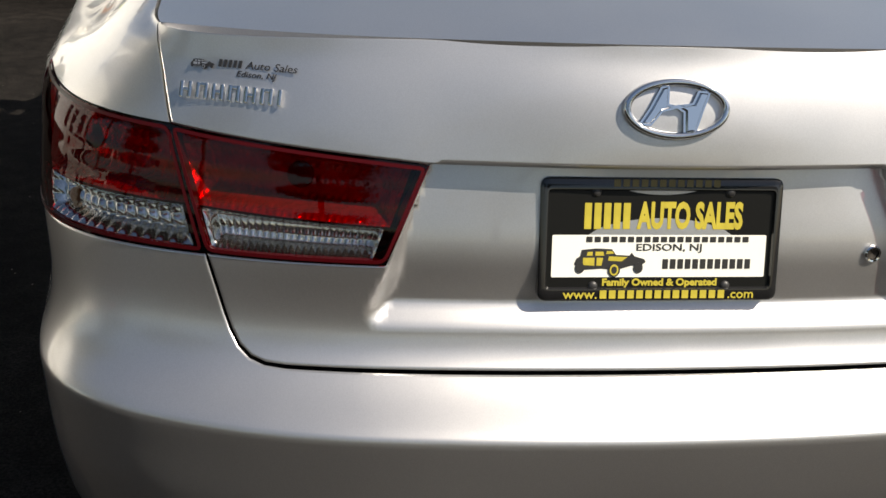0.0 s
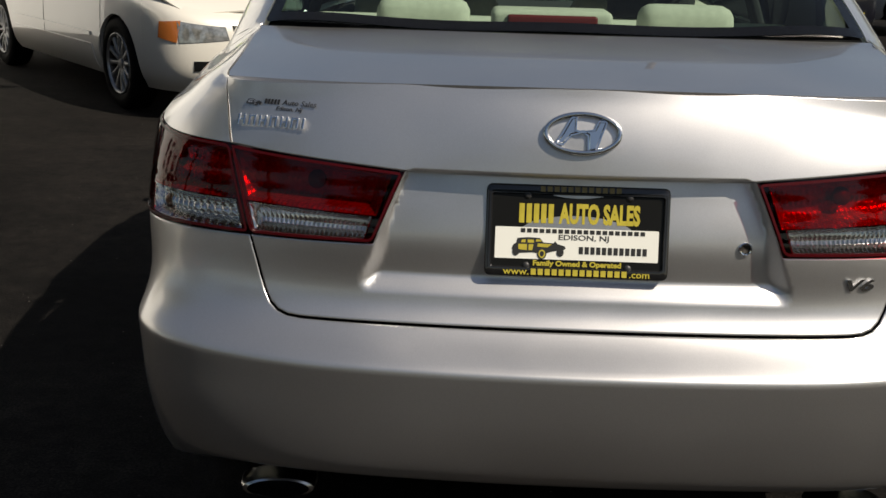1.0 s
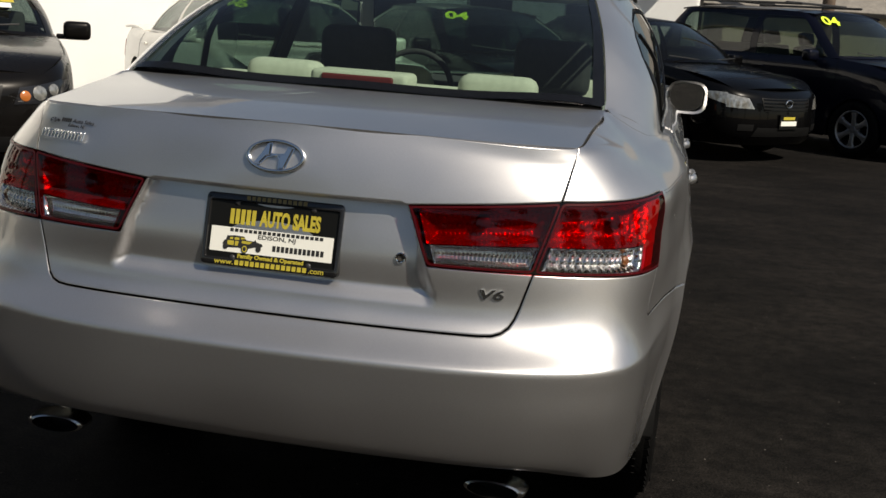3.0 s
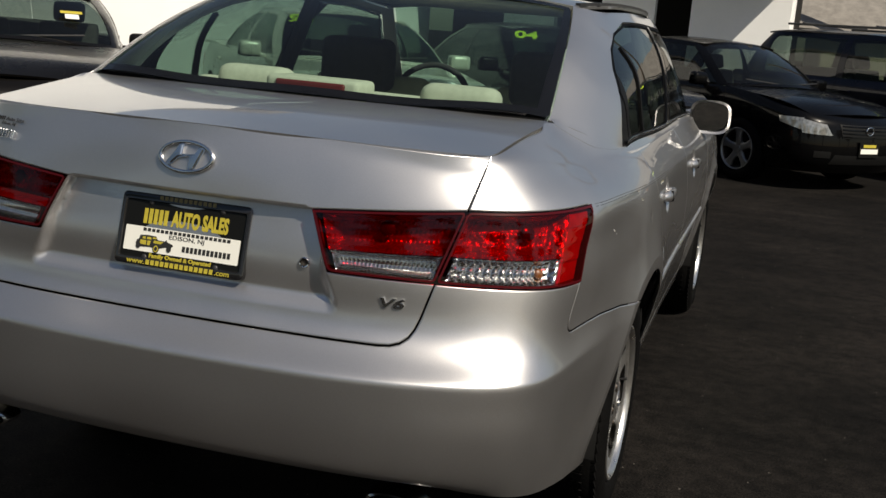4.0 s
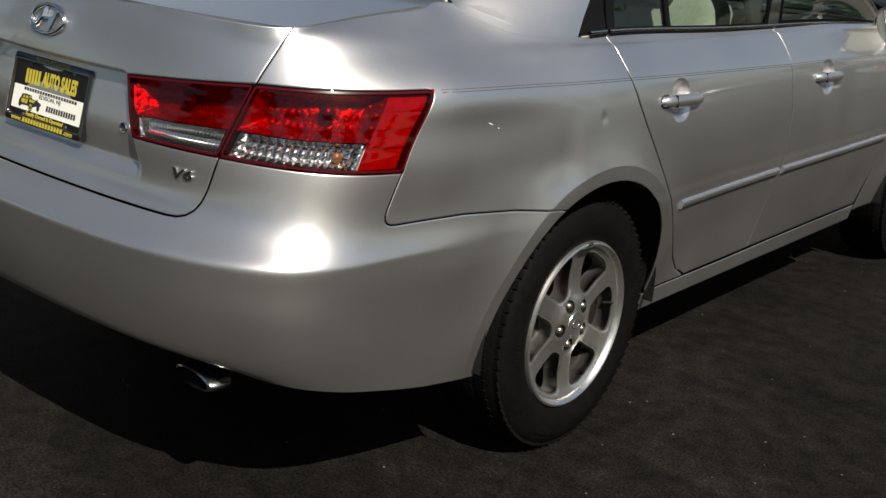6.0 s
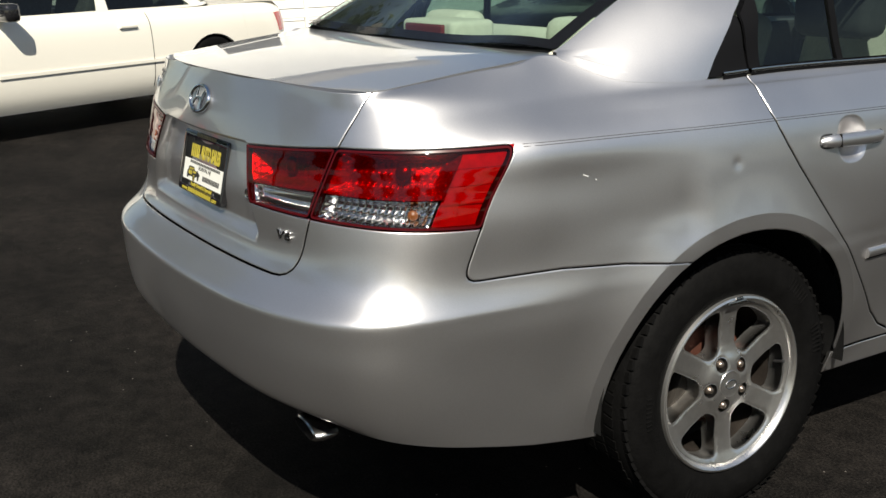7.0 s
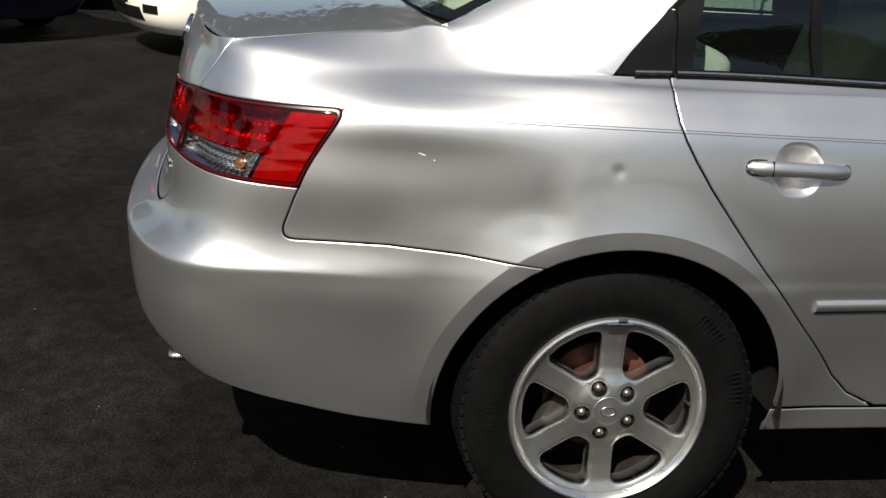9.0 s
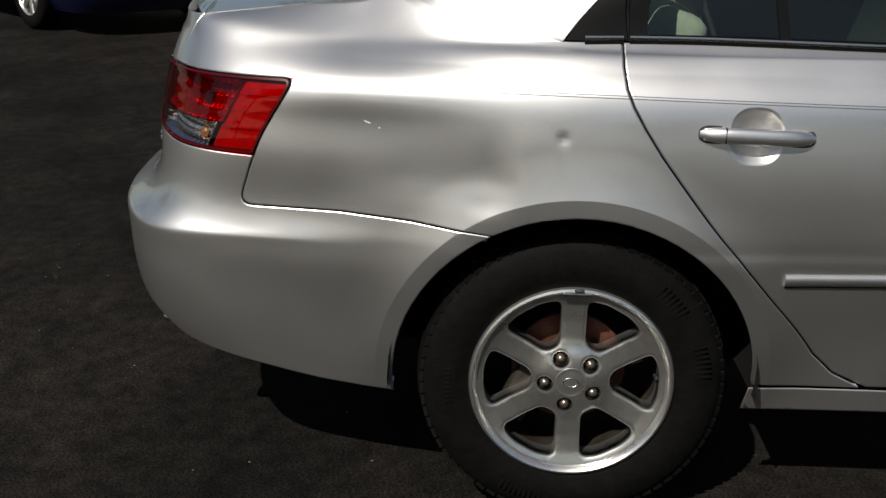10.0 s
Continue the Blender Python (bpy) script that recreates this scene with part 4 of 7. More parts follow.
        bm = box(bmesh.new(), (0.006, 0.022, 0.006), (0.000, 0.006, RIM_R - 0.003), 0.002)
        part("weight_clip", bm, DULL_CHROME, rim_ob)
        bm = bmesh.new()
        bmesh.ops.create_cone(bm, cap_ends=True, segments=12, radius1=0.0045, radius2=0.004, depth=0.03, matrix=Matrix.Translation((-0.028, 0.186, 0.012)) @ Matrix.Rotation(radians(75), 4, "Y"))
        part("valve_cap", smooth(bm, 40), BLACK_PLASTIC, rim_ob)
        part("brake_disc", lathe([(-0.115, 0.05), (-0.105, 0.05), (-0.10, 0.07), (-0.10, 0.128), (-0.115, 0.128)], 48), RUST, hub, "rusty brake disc")
        bm = box(bmesh.new(), (0.06, 0.16, 0.07), (-0.10, -0.10, -0.05), 0.012, Matrix.Rotation(radians(65), 4, "X"))
        part("brake_caliper", bm, DARK_METAL, hub)
    part("wheel_back", lathe([(-0.17, 0.0001), (-0.17, RIM_R - 0.02)], 32), UNDERBODY, hub)
    return hub


wheel_x = 0.864
rear_wheel = make_wheel("wheel", sedan)
rear_wheel.matrix_local = pose(wheel_x, HUB_Y, HUB_Z) @ Matrix.Rotation(radians(0), 4, "X")


def put_wheel(m, turn=0.0):
    w = copy_thing(rear_wheel, m @ Matrix.Rotation(turn, 4, "X"))
    w.parent = sedan
    return w


put_wheel(pose(wheel_x, HUB_Y + AXLE, HUB_Z), 0.4)
put_wheel(pose(-wheel_x, HUB_Y, HUB_Z, 0, 0, 180), 0.2)
put_wheel(pose(-wheel_x, HUB_Y + AXLE, HUB_Z, 0, 0, 180), 0.9)

# wheel wells, floor pan
for s in (-1, 1):
    for y in (HUB_Y, HUB_Y + AXLE):
        bm = lathe([(-0.012, ARCH + 0.012), (-0.30, ARCH + 0.012), (-0.30, 0.05)], 48)
        bmesh.ops.bisect_plane(bm, geom=bm.verts[:] + bm.edges[:] + bm.faces[:], plane_co=(0, 0, -0.03), plane_no=(0, 0, 1), clear_inner=True)
        w = part("wheel_well", bm, UNDERBODY, sedan)
        w.matrix_local = pose(s * 0.868, y, HUB_Z, 0, 0, 0 if s > 0 else 180)
bm = bmesh.new()
box(bm, (1.50, 1.84, 0.10), (0, 2.37, 0.30), 0.02)
box(bm, (1.06, 3.0, 0.09), (0, 2.35, 0.30), 0.02)
box(bm, (1.02, 0.9, 0.12), (0, 1.0, 0.36), 0.02)
box(bm, (1.10, 0.50, 0.03), (0, 0.40, 0.43), 0.01)
box(bm, (0.9, 0.7, 0.12), (0, 4.2, 0.33), 0.02)
part("floor_pan", bm, UNDERBODY, sedan)
# unseen dark box added in the boot to block leaking sunlight
part("boot_light_block", box(bmesh.new(), (1.20, 0.72, 0.50), (0, 0.64, 0.75), 0.03), UNDERBODY, sedan)
for s in (-1, 1):
    bm = bmesh.new()
    box(bm, (0.34, 0.22, 0.13), (s * 0.42, 0.58, 0.37), 0.05)
    part("silencer", bm, UNDERBODY, sedan)
# exhaust tips
for s in (-1, 1):
    bm = lathe([(0.0, 0.034), (0.003, 0.039), (0.012, 0.042), (0.045, 0.043), (0.055, 0.040), (0.055, 0.034), (0.02, 0.036), (0.0, 0.034)], 40, "x")
    tip = part("exhaust_tip", bm, DULL_CHROME, sedan, "chrome oval exhaust tip")
    tip.matrix_local = pose(s * 0.522, 0.030, 0.350) @ Matrix.Rotation(radians(90 - s * 4), 4, "Z") @ Matrix.Rotation(radians(-4), 4, "Y") @ Matrix.Diagonal((1, 1.68, 0.54, 1))
    part("exhaust_bore", lathe([(0.05, 0.0001), (0.05, 0.036)], 24), UNDERBODY, tip)
    part("exhaust_pipe", lathe([(0.054, 0.024), (0.45, 0.024)], 20), UNDERBODY, tip)

# ---------------------------------------------------------------- tail lamps
def blend(a, b, t):
    return tuple(np.array(a) * (1 - t) + np.array(b) * t)


def quad(a, b, c, d, s0, s1, t0, t1):
    """The part of the four-sided patch a-b (low), d-c (high) between shares s (along) and t (up)."""
    at = lambda s_, t_: blend(blend(a, b, s_), blend(d, c, s_), t_)  # noqa: E731
    return [at(s0, t0), at(s1, t0), at(s1, t1), at(s0, t1)]


def body_band(name, outline, wide, mat, parent, offset):
    """A flat rim that follows an outline on the body."""
    line = outline if area(outline) > 0 else outline[::-1]
    ring_ = dense(inset(line, 0.002), 0.02)
    a_, b_ = ring_, inset(ring_, wide)
    uv = np.concatenate([a_, b_])
    co, no = BODY.at(uv, False), BODY.normals(uv, False)
    co = co + no * offset
    n = len(a_)
    bm = bmesh.new()
    vs = [bm.verts.new(c) for c in co] + [bm.verts.new(c - k * 0.034) for c, k in zip(co, no)]
    for i in range(n):
        j = (i + 1) % n
        bm.faces.new((vs[i], vs[j], vs[n + j], vs[n + i]))
        bm.faces.new((vs[n + i], vs[n + j], vs[3 * n + j], vs[3 * n + i]))
    bmesh.ops.recalc_face_normals(bm, faces=bm.faces)
    return part(name, smooth(bm, 40), mat, parent)


def tray(name, parent, corners, side, span, rise, deep, walls, mat, cells, ripple=None):
    """A hollow reflector behind a lens: span and rise are its shares of the patch, walls the widths of its sloping sides."""
    a, b, c, d = (np.array(q, float) for q in corners)
    ns, nt_ = cells
    bm = bmesh.new()
    uv, off = [], []
    for j in range(nt_ + 1):
        for i in range(ns + 1):
            p, q = i / ns, j / nt_
            s_, t_ = span[0] + (span[1] - span[0]) * p, rise[0] + (rise[1] - rise[0]) * q
            g = (a * (1 - s_) + b * s_) * (1 - t_) + (d * (1 - s_) + c * s_) * t_
            uv.append((side * g[0], g[1]))
            f = min(p / walls[0], (1 - p) / walls[1], q / walls[2], (1 - q) / walls[3], 1.0)
            off.append(-0.006 - deep * f + (ripple(p, q) if ripple else 0.0))
    co, no = BODY.at(uv, False), BODY.normals(uv, False)
    vs = [bm.verts.new(p + n * o) for p, n, o in zip(co, no, off)]
    w = ns + 1
    for j in range(nt_):
        for i in range(ns):
            quad_ = (vs[j * w + i], vs[j * w + i + 1], vs[j * w + w + i + 1], vs[j * w + w + i])
            bm.faces.new(quad_ if side > 0 else quad_[::-1])
    return part(name, smooth(bm, 22), mat, parent)


def lamp(name, corners, side, label, divide, clear_to, edge_from):
    a, b, c, d = corners
    flip = (lambda q: q) if side > 0 else mirrored
    kw = dict(gap=0.0, shaped=False)
    line = rounded([a, b, c, d], [0.012, 0.012, 0.022 if clear_to < 0.9 else 0.012, 0.012], 4)
    shell = panel(name, BODY, flip(line), RED_BODY, sedan, 0.03, 0.01, offset=-0.060, label=label, gap=0.003, shaped=False)
    body_band("lamp_rim", flip(line), 0.0042, RED_BODY, shell, 0.0025)
    panel("red_lens", BODY, flip(quad(a, b, c, d, 0, 1, divide, 1)), RED_LENS, shell, 0.02, 0.003, offset=0.002, **kw)
    panel("clear_lens", BODY, flip(quad(a, b, c, d, edge_from, clear_to, 0.045, divide)), CLEAR_LENS, shell, 0.02, 0.003, offset=0.002, **kw)
    panel("red_edge", BODY, flip(quad(a, b, c, d, edge_from, clear_to, 0, 0.045)), RED_LENS, shell, 0.03, 0.003, offset=0.002, **kw)
    if edge_from > 0:
        panel("red_edge", BODY, flip(quad(a, b, c, d, 0, edge_from, 0, divide)), RED_LENS, shell, 0.03, 0.003, offset=0.002, **kw)
    if clear_to < 1:
        panel("red_edge", BODY, flip(quad(a, b, c, d, clear_to, 1, 0, divide)), RED_LENS, shell, 0.03, 0.003, offset=0.002, **kw)
    return shell, flip


def bowl(parent, uv, r, mat, name="bulb_bowl"):
    """A round domed bulb cover behind the lens."""
    p, n = Vector(BODY.at([uv], False)[0]), Vector(BODY.normals([uv], False)[0])
    ob = part(name, lathe([(-0.004, r), (0.0, r * 0.92), (0.003, r * 0.6), (0.004, 0.0001)], 28), mat, parent)
    ob.matrix_local = Matrix.Translation(p - n * 0.022) @ n.to_track_quat("X", "Z").to_matrix().to_4x4()


def flutes(count, rows, height):
    """Upright rounded flutes in rows, as pressed into a clear reflector."""
    return lambda p, q: height * abs(math.sin(math.pi * count * p)) * (0.35 + 0.65 * abs(math.sin(math.pi * rows * q)))


def studs(across, up, height):
    """Rows of rounded studs on a reflector."""
    return lambda p, q: height * max(0.0, math.sin(2 * math.pi * across * p)) * max(0.0, math.sin(2 * math.pi * up * q))


for side in (1, -1):
    inner = (IN_LOW, SPLIT_LOW, SPLIT_HIGH, IN_HIGH)
    outer = (SPLIT_LOW, OUT_LOW, OUT_HIGH, SPLIT_HIGH)
    shell, flip = lamp("inner_tail_lamp", inner, side, "red and clear tail lamp in the boot lid", 0.37, 0.965, 0.085)
    tray("reflector", shell, inner, side, (0.06, 0.99), (0.38, 0.97), 0.036, (0.10, 0.09, 0.32, 0.12), REFLECTOR, (120, 40), studs(26, 4, 0.0030))
    tray("clear_reflector", shell, inner, side, (0.085, 0.965), (0.045, 0.365), 0.022, (0.05, 0.05, 0.3, 0.15), CLEAR_REFLECTOR, (144, 20), flutes(24, 2, 0.0045))
    bowl(shell, flip(quad(*inner, 0.50, 0.50, 0.76, 0.76))[0], 0.017, BULB_RED)
    shell, flip = lamp("outer_tail_lamp", outer, side, "red and clear tail lamp wrapping the corner", 0.37, 0.70, 0.03)
    tray("reflector", shell, outer, side, (0.0, 0.715), (0.38, 0.97), 0.036, (0.10, 0.12, 0.30, 0.12), REFLECTOR, (120, 40), studs(18, 4, 0.0042))
    tray("clear_reflector", shell, outer, side, (0.04, 0.69), (0.045, 0.365), 0.024, (0.06, 0.10, 0.3, 0.15), CLEAR_REFLECTOR, (120, 24), flutes(15, 3, 0.0055))
    for t0, t1, dip in ((0.04, 0.30, -0.013), (0.30, 0.53, -0.0115), (0.53, 0.75, -0.010), (0.75, 0.965, -0.0085)):
        panel("lamp_segment", BODY, flip(quad(*outer, 0.71, 0.97, t0, t1)), SEGMENT, shell, 0.02, 0.006, offset=dip, gap=0.0004, shaped=False)
    bowl(shell, flip(quad(*outer, 0.84, 0.84, 0.66, 0.66))[0], 0.010, RED_BODY, "side_bulb")
    bowl(shell, flip(quad(*outer, 0.42, 0.42, 0.74, 0.74))[0], 0.017, BULB_RED)
    bowl(shell, flip(quad(*outer, 0.57, 0.57, 0.20, 0.20))[0], 0.011, BULB_AMBER, "amber_bulb")


# ---------------------------------------------------------------- trim of the silver sedan


def on_body(x, z, lift=0.0, side=None, shaped=True):
    """A frame on the body: origin, x along the surface to the right, y up, z outward."""
    uv = rear(x, z) if side is None else flank(side, z)
    p, n = BODY.at([uv], shaped)[0], BODY.normals([uv], False)[0]
    n = Vector(n)
    up = Vector((0, 0, 1))
    right_ = up.cross(n).normalized()
    up = n.cross(right_)
    m = Matrix((right_, up, n)).transposed().to_4x4()
    m.translation = Vector(p) + n * lift
    return m


def slab(points, depth, bevel=0.0):
    """A flat shape from an outline, raised by depth."""
    bm = bmesh.new()
    if area(points) < 0:
        points = points[::-1]
    f = bm.faces.new([bm.verts.new((x, y, 0)) for x, y in points])
    made = bmesh.ops.extrude_face_region(bm, geom=[f])
    top = [v for v in made["geom"] if isinstance(v, bmesh.types.BMVert)]
    bmesh.ops.translate(bm, verts=top, vec=(0, 0, depth))
    if bevel:
        edges = [e for e in bm.edges if all(v in top for v in e.verts)]
        bmesh.ops.bevel(bm, geom=edges, offset=bevel, segments=3, affect="EDGES")
    bmesh.ops.recalc_face_normals(bm, faces=bm.faces)
    return bm


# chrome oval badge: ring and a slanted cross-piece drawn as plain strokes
m = on_body(0.0, 1.031, 0.001)
badge = part("oval_badge", oval_ring(0.0615, 0.0325, 0.010, 0.007), CHROME, boot_lid, "chrome oval badge")
badge.matrix_local = m
stroke = [(-0.0486, -0.0205), (-0.0318, -0.0205), (-0.018, -0.004), (0.0, 0.0008), (0.008, -0.004), (0.0085, -0.0300), (0.0243, -0.0285), (0.034, 0.0),
          (0.042, 0.0215), (0.026, 0.0225), (0.019, 0.0075), (0.0, 0.0045), (-0.010, 0.006), (-0.0095, 0.0295), (-0.0205, 0.0265), (-0.0335, 0.002)]
part("badge_stroke", slab(stroke, 0.0075, 0.0042), CHROME, badge)

# maker's lettering as plain raised chrome blocks
letters = new("chrome_lettering")
letters.parent = boot_lid
letters.matrix_local = on_body(-0.529, 1.024, 0.001)
letters["label"] = "row of raised chrome strokes"
for i in range(7):
    x0 = -0.061 + i * 0.0204 - (0.004 if i == 6 else 0)
    for dx in (-0.0052, 0.0052) if i < 6 else (0.0,):
        part("letter_stroke", box(bmesh.new(), (0.0048, 0.020, 0.004), (x0 + dx, 0, 0.002), 0.0014), CHROME, letters)
    if i < 6:
        part("letter_stroke", box(bmesh.new(), (0.006, 0.0045, 0.0034), (x0, 0.0075 if i % 2 else 0.0, 0.0017), 0.001), CHROME, letters)

# dealer's sticker
INK = material("sticker_ink", (0.015, 0.015, 0.017), 0.4)


def old_car(size, mats, parent, depth=0.0006, base=0.0):
    """A small printed picture of an old-fashioned open car, size wide."""
    k = size
    shapes = [([(-0.50, -0.03), (-0.47, 0.05), (-0.42, 0.08), (-0.40, 0.17), (-0.2, 0.19), (0.02, 0.18), (0.08, 0.10), (0.27, 0.09), (0.30, 0.13), (0.34, 0.08), (0.48, 0.04), (0.50, 0.0), (0.44, -0.05), (0.30, -0.05), (0.10, -0.11), (-0.12, -0.09), (-0.40, -0.11)], 0, 0),
              ([(-0.33, 0.09), (-0.32, 0.14), (-0.25, 0.145), (-0.25, 0.09)], 1, 1), ([(-0.21, 0.09), (-0.21, 0.145), (-0.10, 0.145), (-0.09, 0.09)], 1, 1), ([(-0.06, 0.11), (-0.05, 0.155), (0.03, 0.15), (0.05, 0.12)], 1, 1),
              ([(-0.38, -0.04), (-0.38, 0.06), (-0.22, 0.06), (-0.22, -0.05)], 1, 1), ([(-0.19, -0.05), (-0.19, 0.06), (-0.10, 0.06), (-0.12, -0.05)], 1, 1), ([(-0.03, 0.02), (-0.02, 0.08), (0.24, 0.07), (0.16, 0.01)], 1, 1)]
    for cx, cy, r in ((-0.42, -0.08, 0.075), (0.06, -0.11, 0.10), (0.40, -0.08, 0.075)):
        shapes.append(([(cx + r * 0.85 * math.cos(t), cy + r * math.sin(t)) for t in np.linspace(0, 2 * math.pi, 22)[:-1]], 0, 2))
        if r > 0.09:
            shapes.append(([(cx + r * 0.62 * math.cos(t), cy + r * 0.78 * math.sin(t)) for t in np.linspace(0, 2 * math.pi, 18)[:-1]], 1, 3))
            shapes.append(([(cx + r * 0.40 * math.cos(t), cy + r * 0.52 * math.sin(t)) for t in np.linspace(0, 2 * math.pi, 16)[:-1]], 0, 4))
    for pts, col, lay in shapes:
        ob = part("printed_car", slab([(x * k, y * k) for x, y in pts], depth), mats[col], parent)
        ob.matrix_local = Matrix.Translation((0, 0, base + lay * depth * 0.6))


sticker = new("dealer_sticker")
sticker.parent = boot_lid
sticker.matrix_local = on_body(-0.523, 1.053, 0.0008)
sticker["label"] = "small black dealer sticker with lettering"
old = new("sticker_picture")
old.parent = sticker
old.matrix_local = pose(-0.047, 0.001, 0)
old_car(0.030, (INK, SILVER), old, 0.0003)
for words, size, x, y, wide in (("Auto Sales", 0.013, 0.040, 0.0035, 0.064), ("Edison, NJ", 0.0105, 0.022, -0.0075, 0.048)):
    data = text_mesh(words, size, 0.0003, width=wide)
    co = np.empty(len(data.vertices) * 3)
    data.vertices.foreach_get("co", co)
    co = co.reshape(-1, 3)
    co[:, 0] += co[:, 1] * 0.25
    data.vertices.foreach_set("co", co.ravel())
    t_ob = part("sticker_lettering", data, INK, sticker)
    t_ob.matrix_local = pose(x, y, 0.0003)

for i in range(5):
    ob = part("sticker_bar", slab([(-0.002, -0.004), (0.002, -0.004), (0.003, 0.005), (-0.001, 0.005)], 0.0003), INK, sticker)
    ob.matrix_local = pose(-0.025 + i * 0.0062, 0.0035, 0.0003)

# number-plate frame and dealer plate
PW, PH = 0.312, 0.157
face = Vector((0, -0.154, 0.036)).normalized()
tilt = math.degrees(math.atan2(0.036, 0.154))
plate = thing("dealer_plate", "black, white and yellow dealer plate in black frame", "plate", pose(0, 0.028, 0.863, 90 - tilt, 0, 0))


def rect(w, h, r=0.008):
    return rounded([(-w / 2, -h / 2), (w / 2, -h / 2), (w / 2, h / 2), (-w / 2, h / 2)], r)


part("plate_sheet", slab(rect(PW - 0.008, PH - 0.006), 0.002), PLATE_BLACK, plate)
outer_, inner_ = np.array(rect(PW, PH, 0.012)), np.array(rect(PW - 0.022, PH - 0.034, 0.005))
bm = bmesh.new()
va = [[bm.verts.new((x, y, z)) for x, y in q] for q, z in ((outer_, -0.010), (outer_, 0.004), (np.array(rect(PW - 0.006, PH - 0.006, 0.010)), 0.0065), (np.array(rect(PW - 0.018, PH - 0.030, 0.006)), 0.006), (inner_, 0.002))]
for p, q in zip(va[:-1], va[1:]):
    for i in range(len(p)):
        j = (i + 1) % len(p)
        bm.faces.new((p[i], p[j], q[j], q[i]))
bmesh.ops.recalc_face_normals(bm, faces=bm.faces)
part("plate_frame", smooth(bm, 45), GLOSS_BLACK, plate, "black plastic plate frame")
w_ob = part("white_band", slab(rect(0.278, 0.054, 0.002), 0.0006), PLATE_WHITE, plate)
w_ob.matrix_local = pose(0, -0.0215, 0.002)


def plate_words(name, words, size, x, y, z, mat, wide, bold=0.0, tall=1.0, parent=None):
    data = text_mesh(words, size, 0.0003, width=wide, bold=bold)
    ob = part(name, data, mat, parent or plate)
    ob.matrix_local = pose(x, y, z) @ Matrix.Diagonal((1, tall, 1, 1))
    return ob


DIM_GOLD = material("faded_gold", (0.22, 0.17, 0.06), 0.45)
plate_words("dealer_line", "AUTO SALES", 0.030, 0.037, 0.0285, 0.0024, PLATE_YELLOW, 0.138, 0.0014, 1.5)
plate_words("slogan", "Family Owned & Operated", 0.0125, 0.002, -0.0555, 0.0024, PLATE_YELLOW, 0.150, 0.0005)
plate_words("web_line", "www.", 0.0165, -0.102, -0.0703, 0.0066, PLATE_YELLOW, 0.044, 0.0002)
plate_words("web_line", ".com", 0.0165, 0.108, -0.0703, 0.0066, PLATE_YELLOW, 0.034, 0.0002)
plate_words("town_line", "EDISON, NJ", 0.0125, 0.012, -0.0105, 0.0029, PLATE_INK, 0.085, 0.0001)


def bars(name, x, y, z, wide, high, n, mat):
    """A line of unreadable or private writing, as plain bars."""
    for i in range(n):
        ob = part(name, slab(rect(wide / n * 0.72, high, 0.0005), 0.0004), mat, plate)
        ob.matrix_local = pose(x - wide / 2 + wide * (i + 0.5) / n, y, z)


bars("name_bar", -0.070, 0.0295, 0.0024, 0.062, 0.033, 5, PLATE_YELLOW)
bars("web_bar", 0.005, -0.0700, 0.0066, 0.166, 0.0105, 14, PLATE_YELLOW)
bars("frame_bar", 0.004, 0.0715, 0.0062, 0.140, 0.009, 12, DIM_GOLD)
bars("street_bar", 0.010, 0.0, 0.0027, 0.214, 0.0070, 20, PLATE_INK)
bars("number_bar", 0.062, -0.0315, 0.0027, 0.118, 0.0125, 12, PLATE_INK)
pic = new("plate_picture")
pic.parent = plate
pic.matrix_local = pose(-0.064, -0.029, 0.0028)
old_car(0.092, (PLATE_INK, PLATE_YELLOW), pic, 0.0004)
for x, y in ((-0.085, 0.060), (0.088, 0.060), (-0.085, -0.060), (0.088, -0.060)):
    bm = bmesh.new()
    bmesh.ops.create_uvsphere(bm, u_segments=14, v_segments=8, radius=0.0065, matrix=Matrix.Translation((x, y, 0.002)) @ Matrix.Diagonal((1, 1, 0.5, 1)))
    part("plate_screw", smooth(bm), BLACK_PLASTIC, plate)

# lock, V6 badge
lock = part("boot_lock", lathe([(0.0, 0.0115), (0.004, 0.0115), (0.0055, 0.010), (0.005, 0.008), (0.001, 0.0075)], 28), CHROME, boot_lid, "round chrome lock")
lock.matrix_local = on_body(0.287, 0.843, 0.0) @ pose(0, 0, 0, 0, -90, 0)
part("lock_core", lathe([(0.001, 0.0001), (0.003, 0.007), (0.001, 0.0075)], 20), DARK_METAL, lock)
data = text_mesh("V6", 0.040, 0.002, width=0.056, bold=0.0014)
co = np.empty(len(data.vertices) * 3)
data.vertices.foreach_get("co", co)
co = co.reshape(-1, 3)
co[:, 1] *= 0.68
co[:, 0] += co[:, 1] * 0.35
data.vertices.foreach_set("co", co.ravel())
v6 = part("engine_badge", data, DULL_CHROME, boot_lid, "chrome V6 badge")
v6.matrix_local = on_body(0.485, 0.785, 0.002)

# flank crease line, side mouldings, handles, belt strip
CREASE_SHADE = material("crease_shade", (0.10, 0.10, 0.10), 0.5, 0.5)


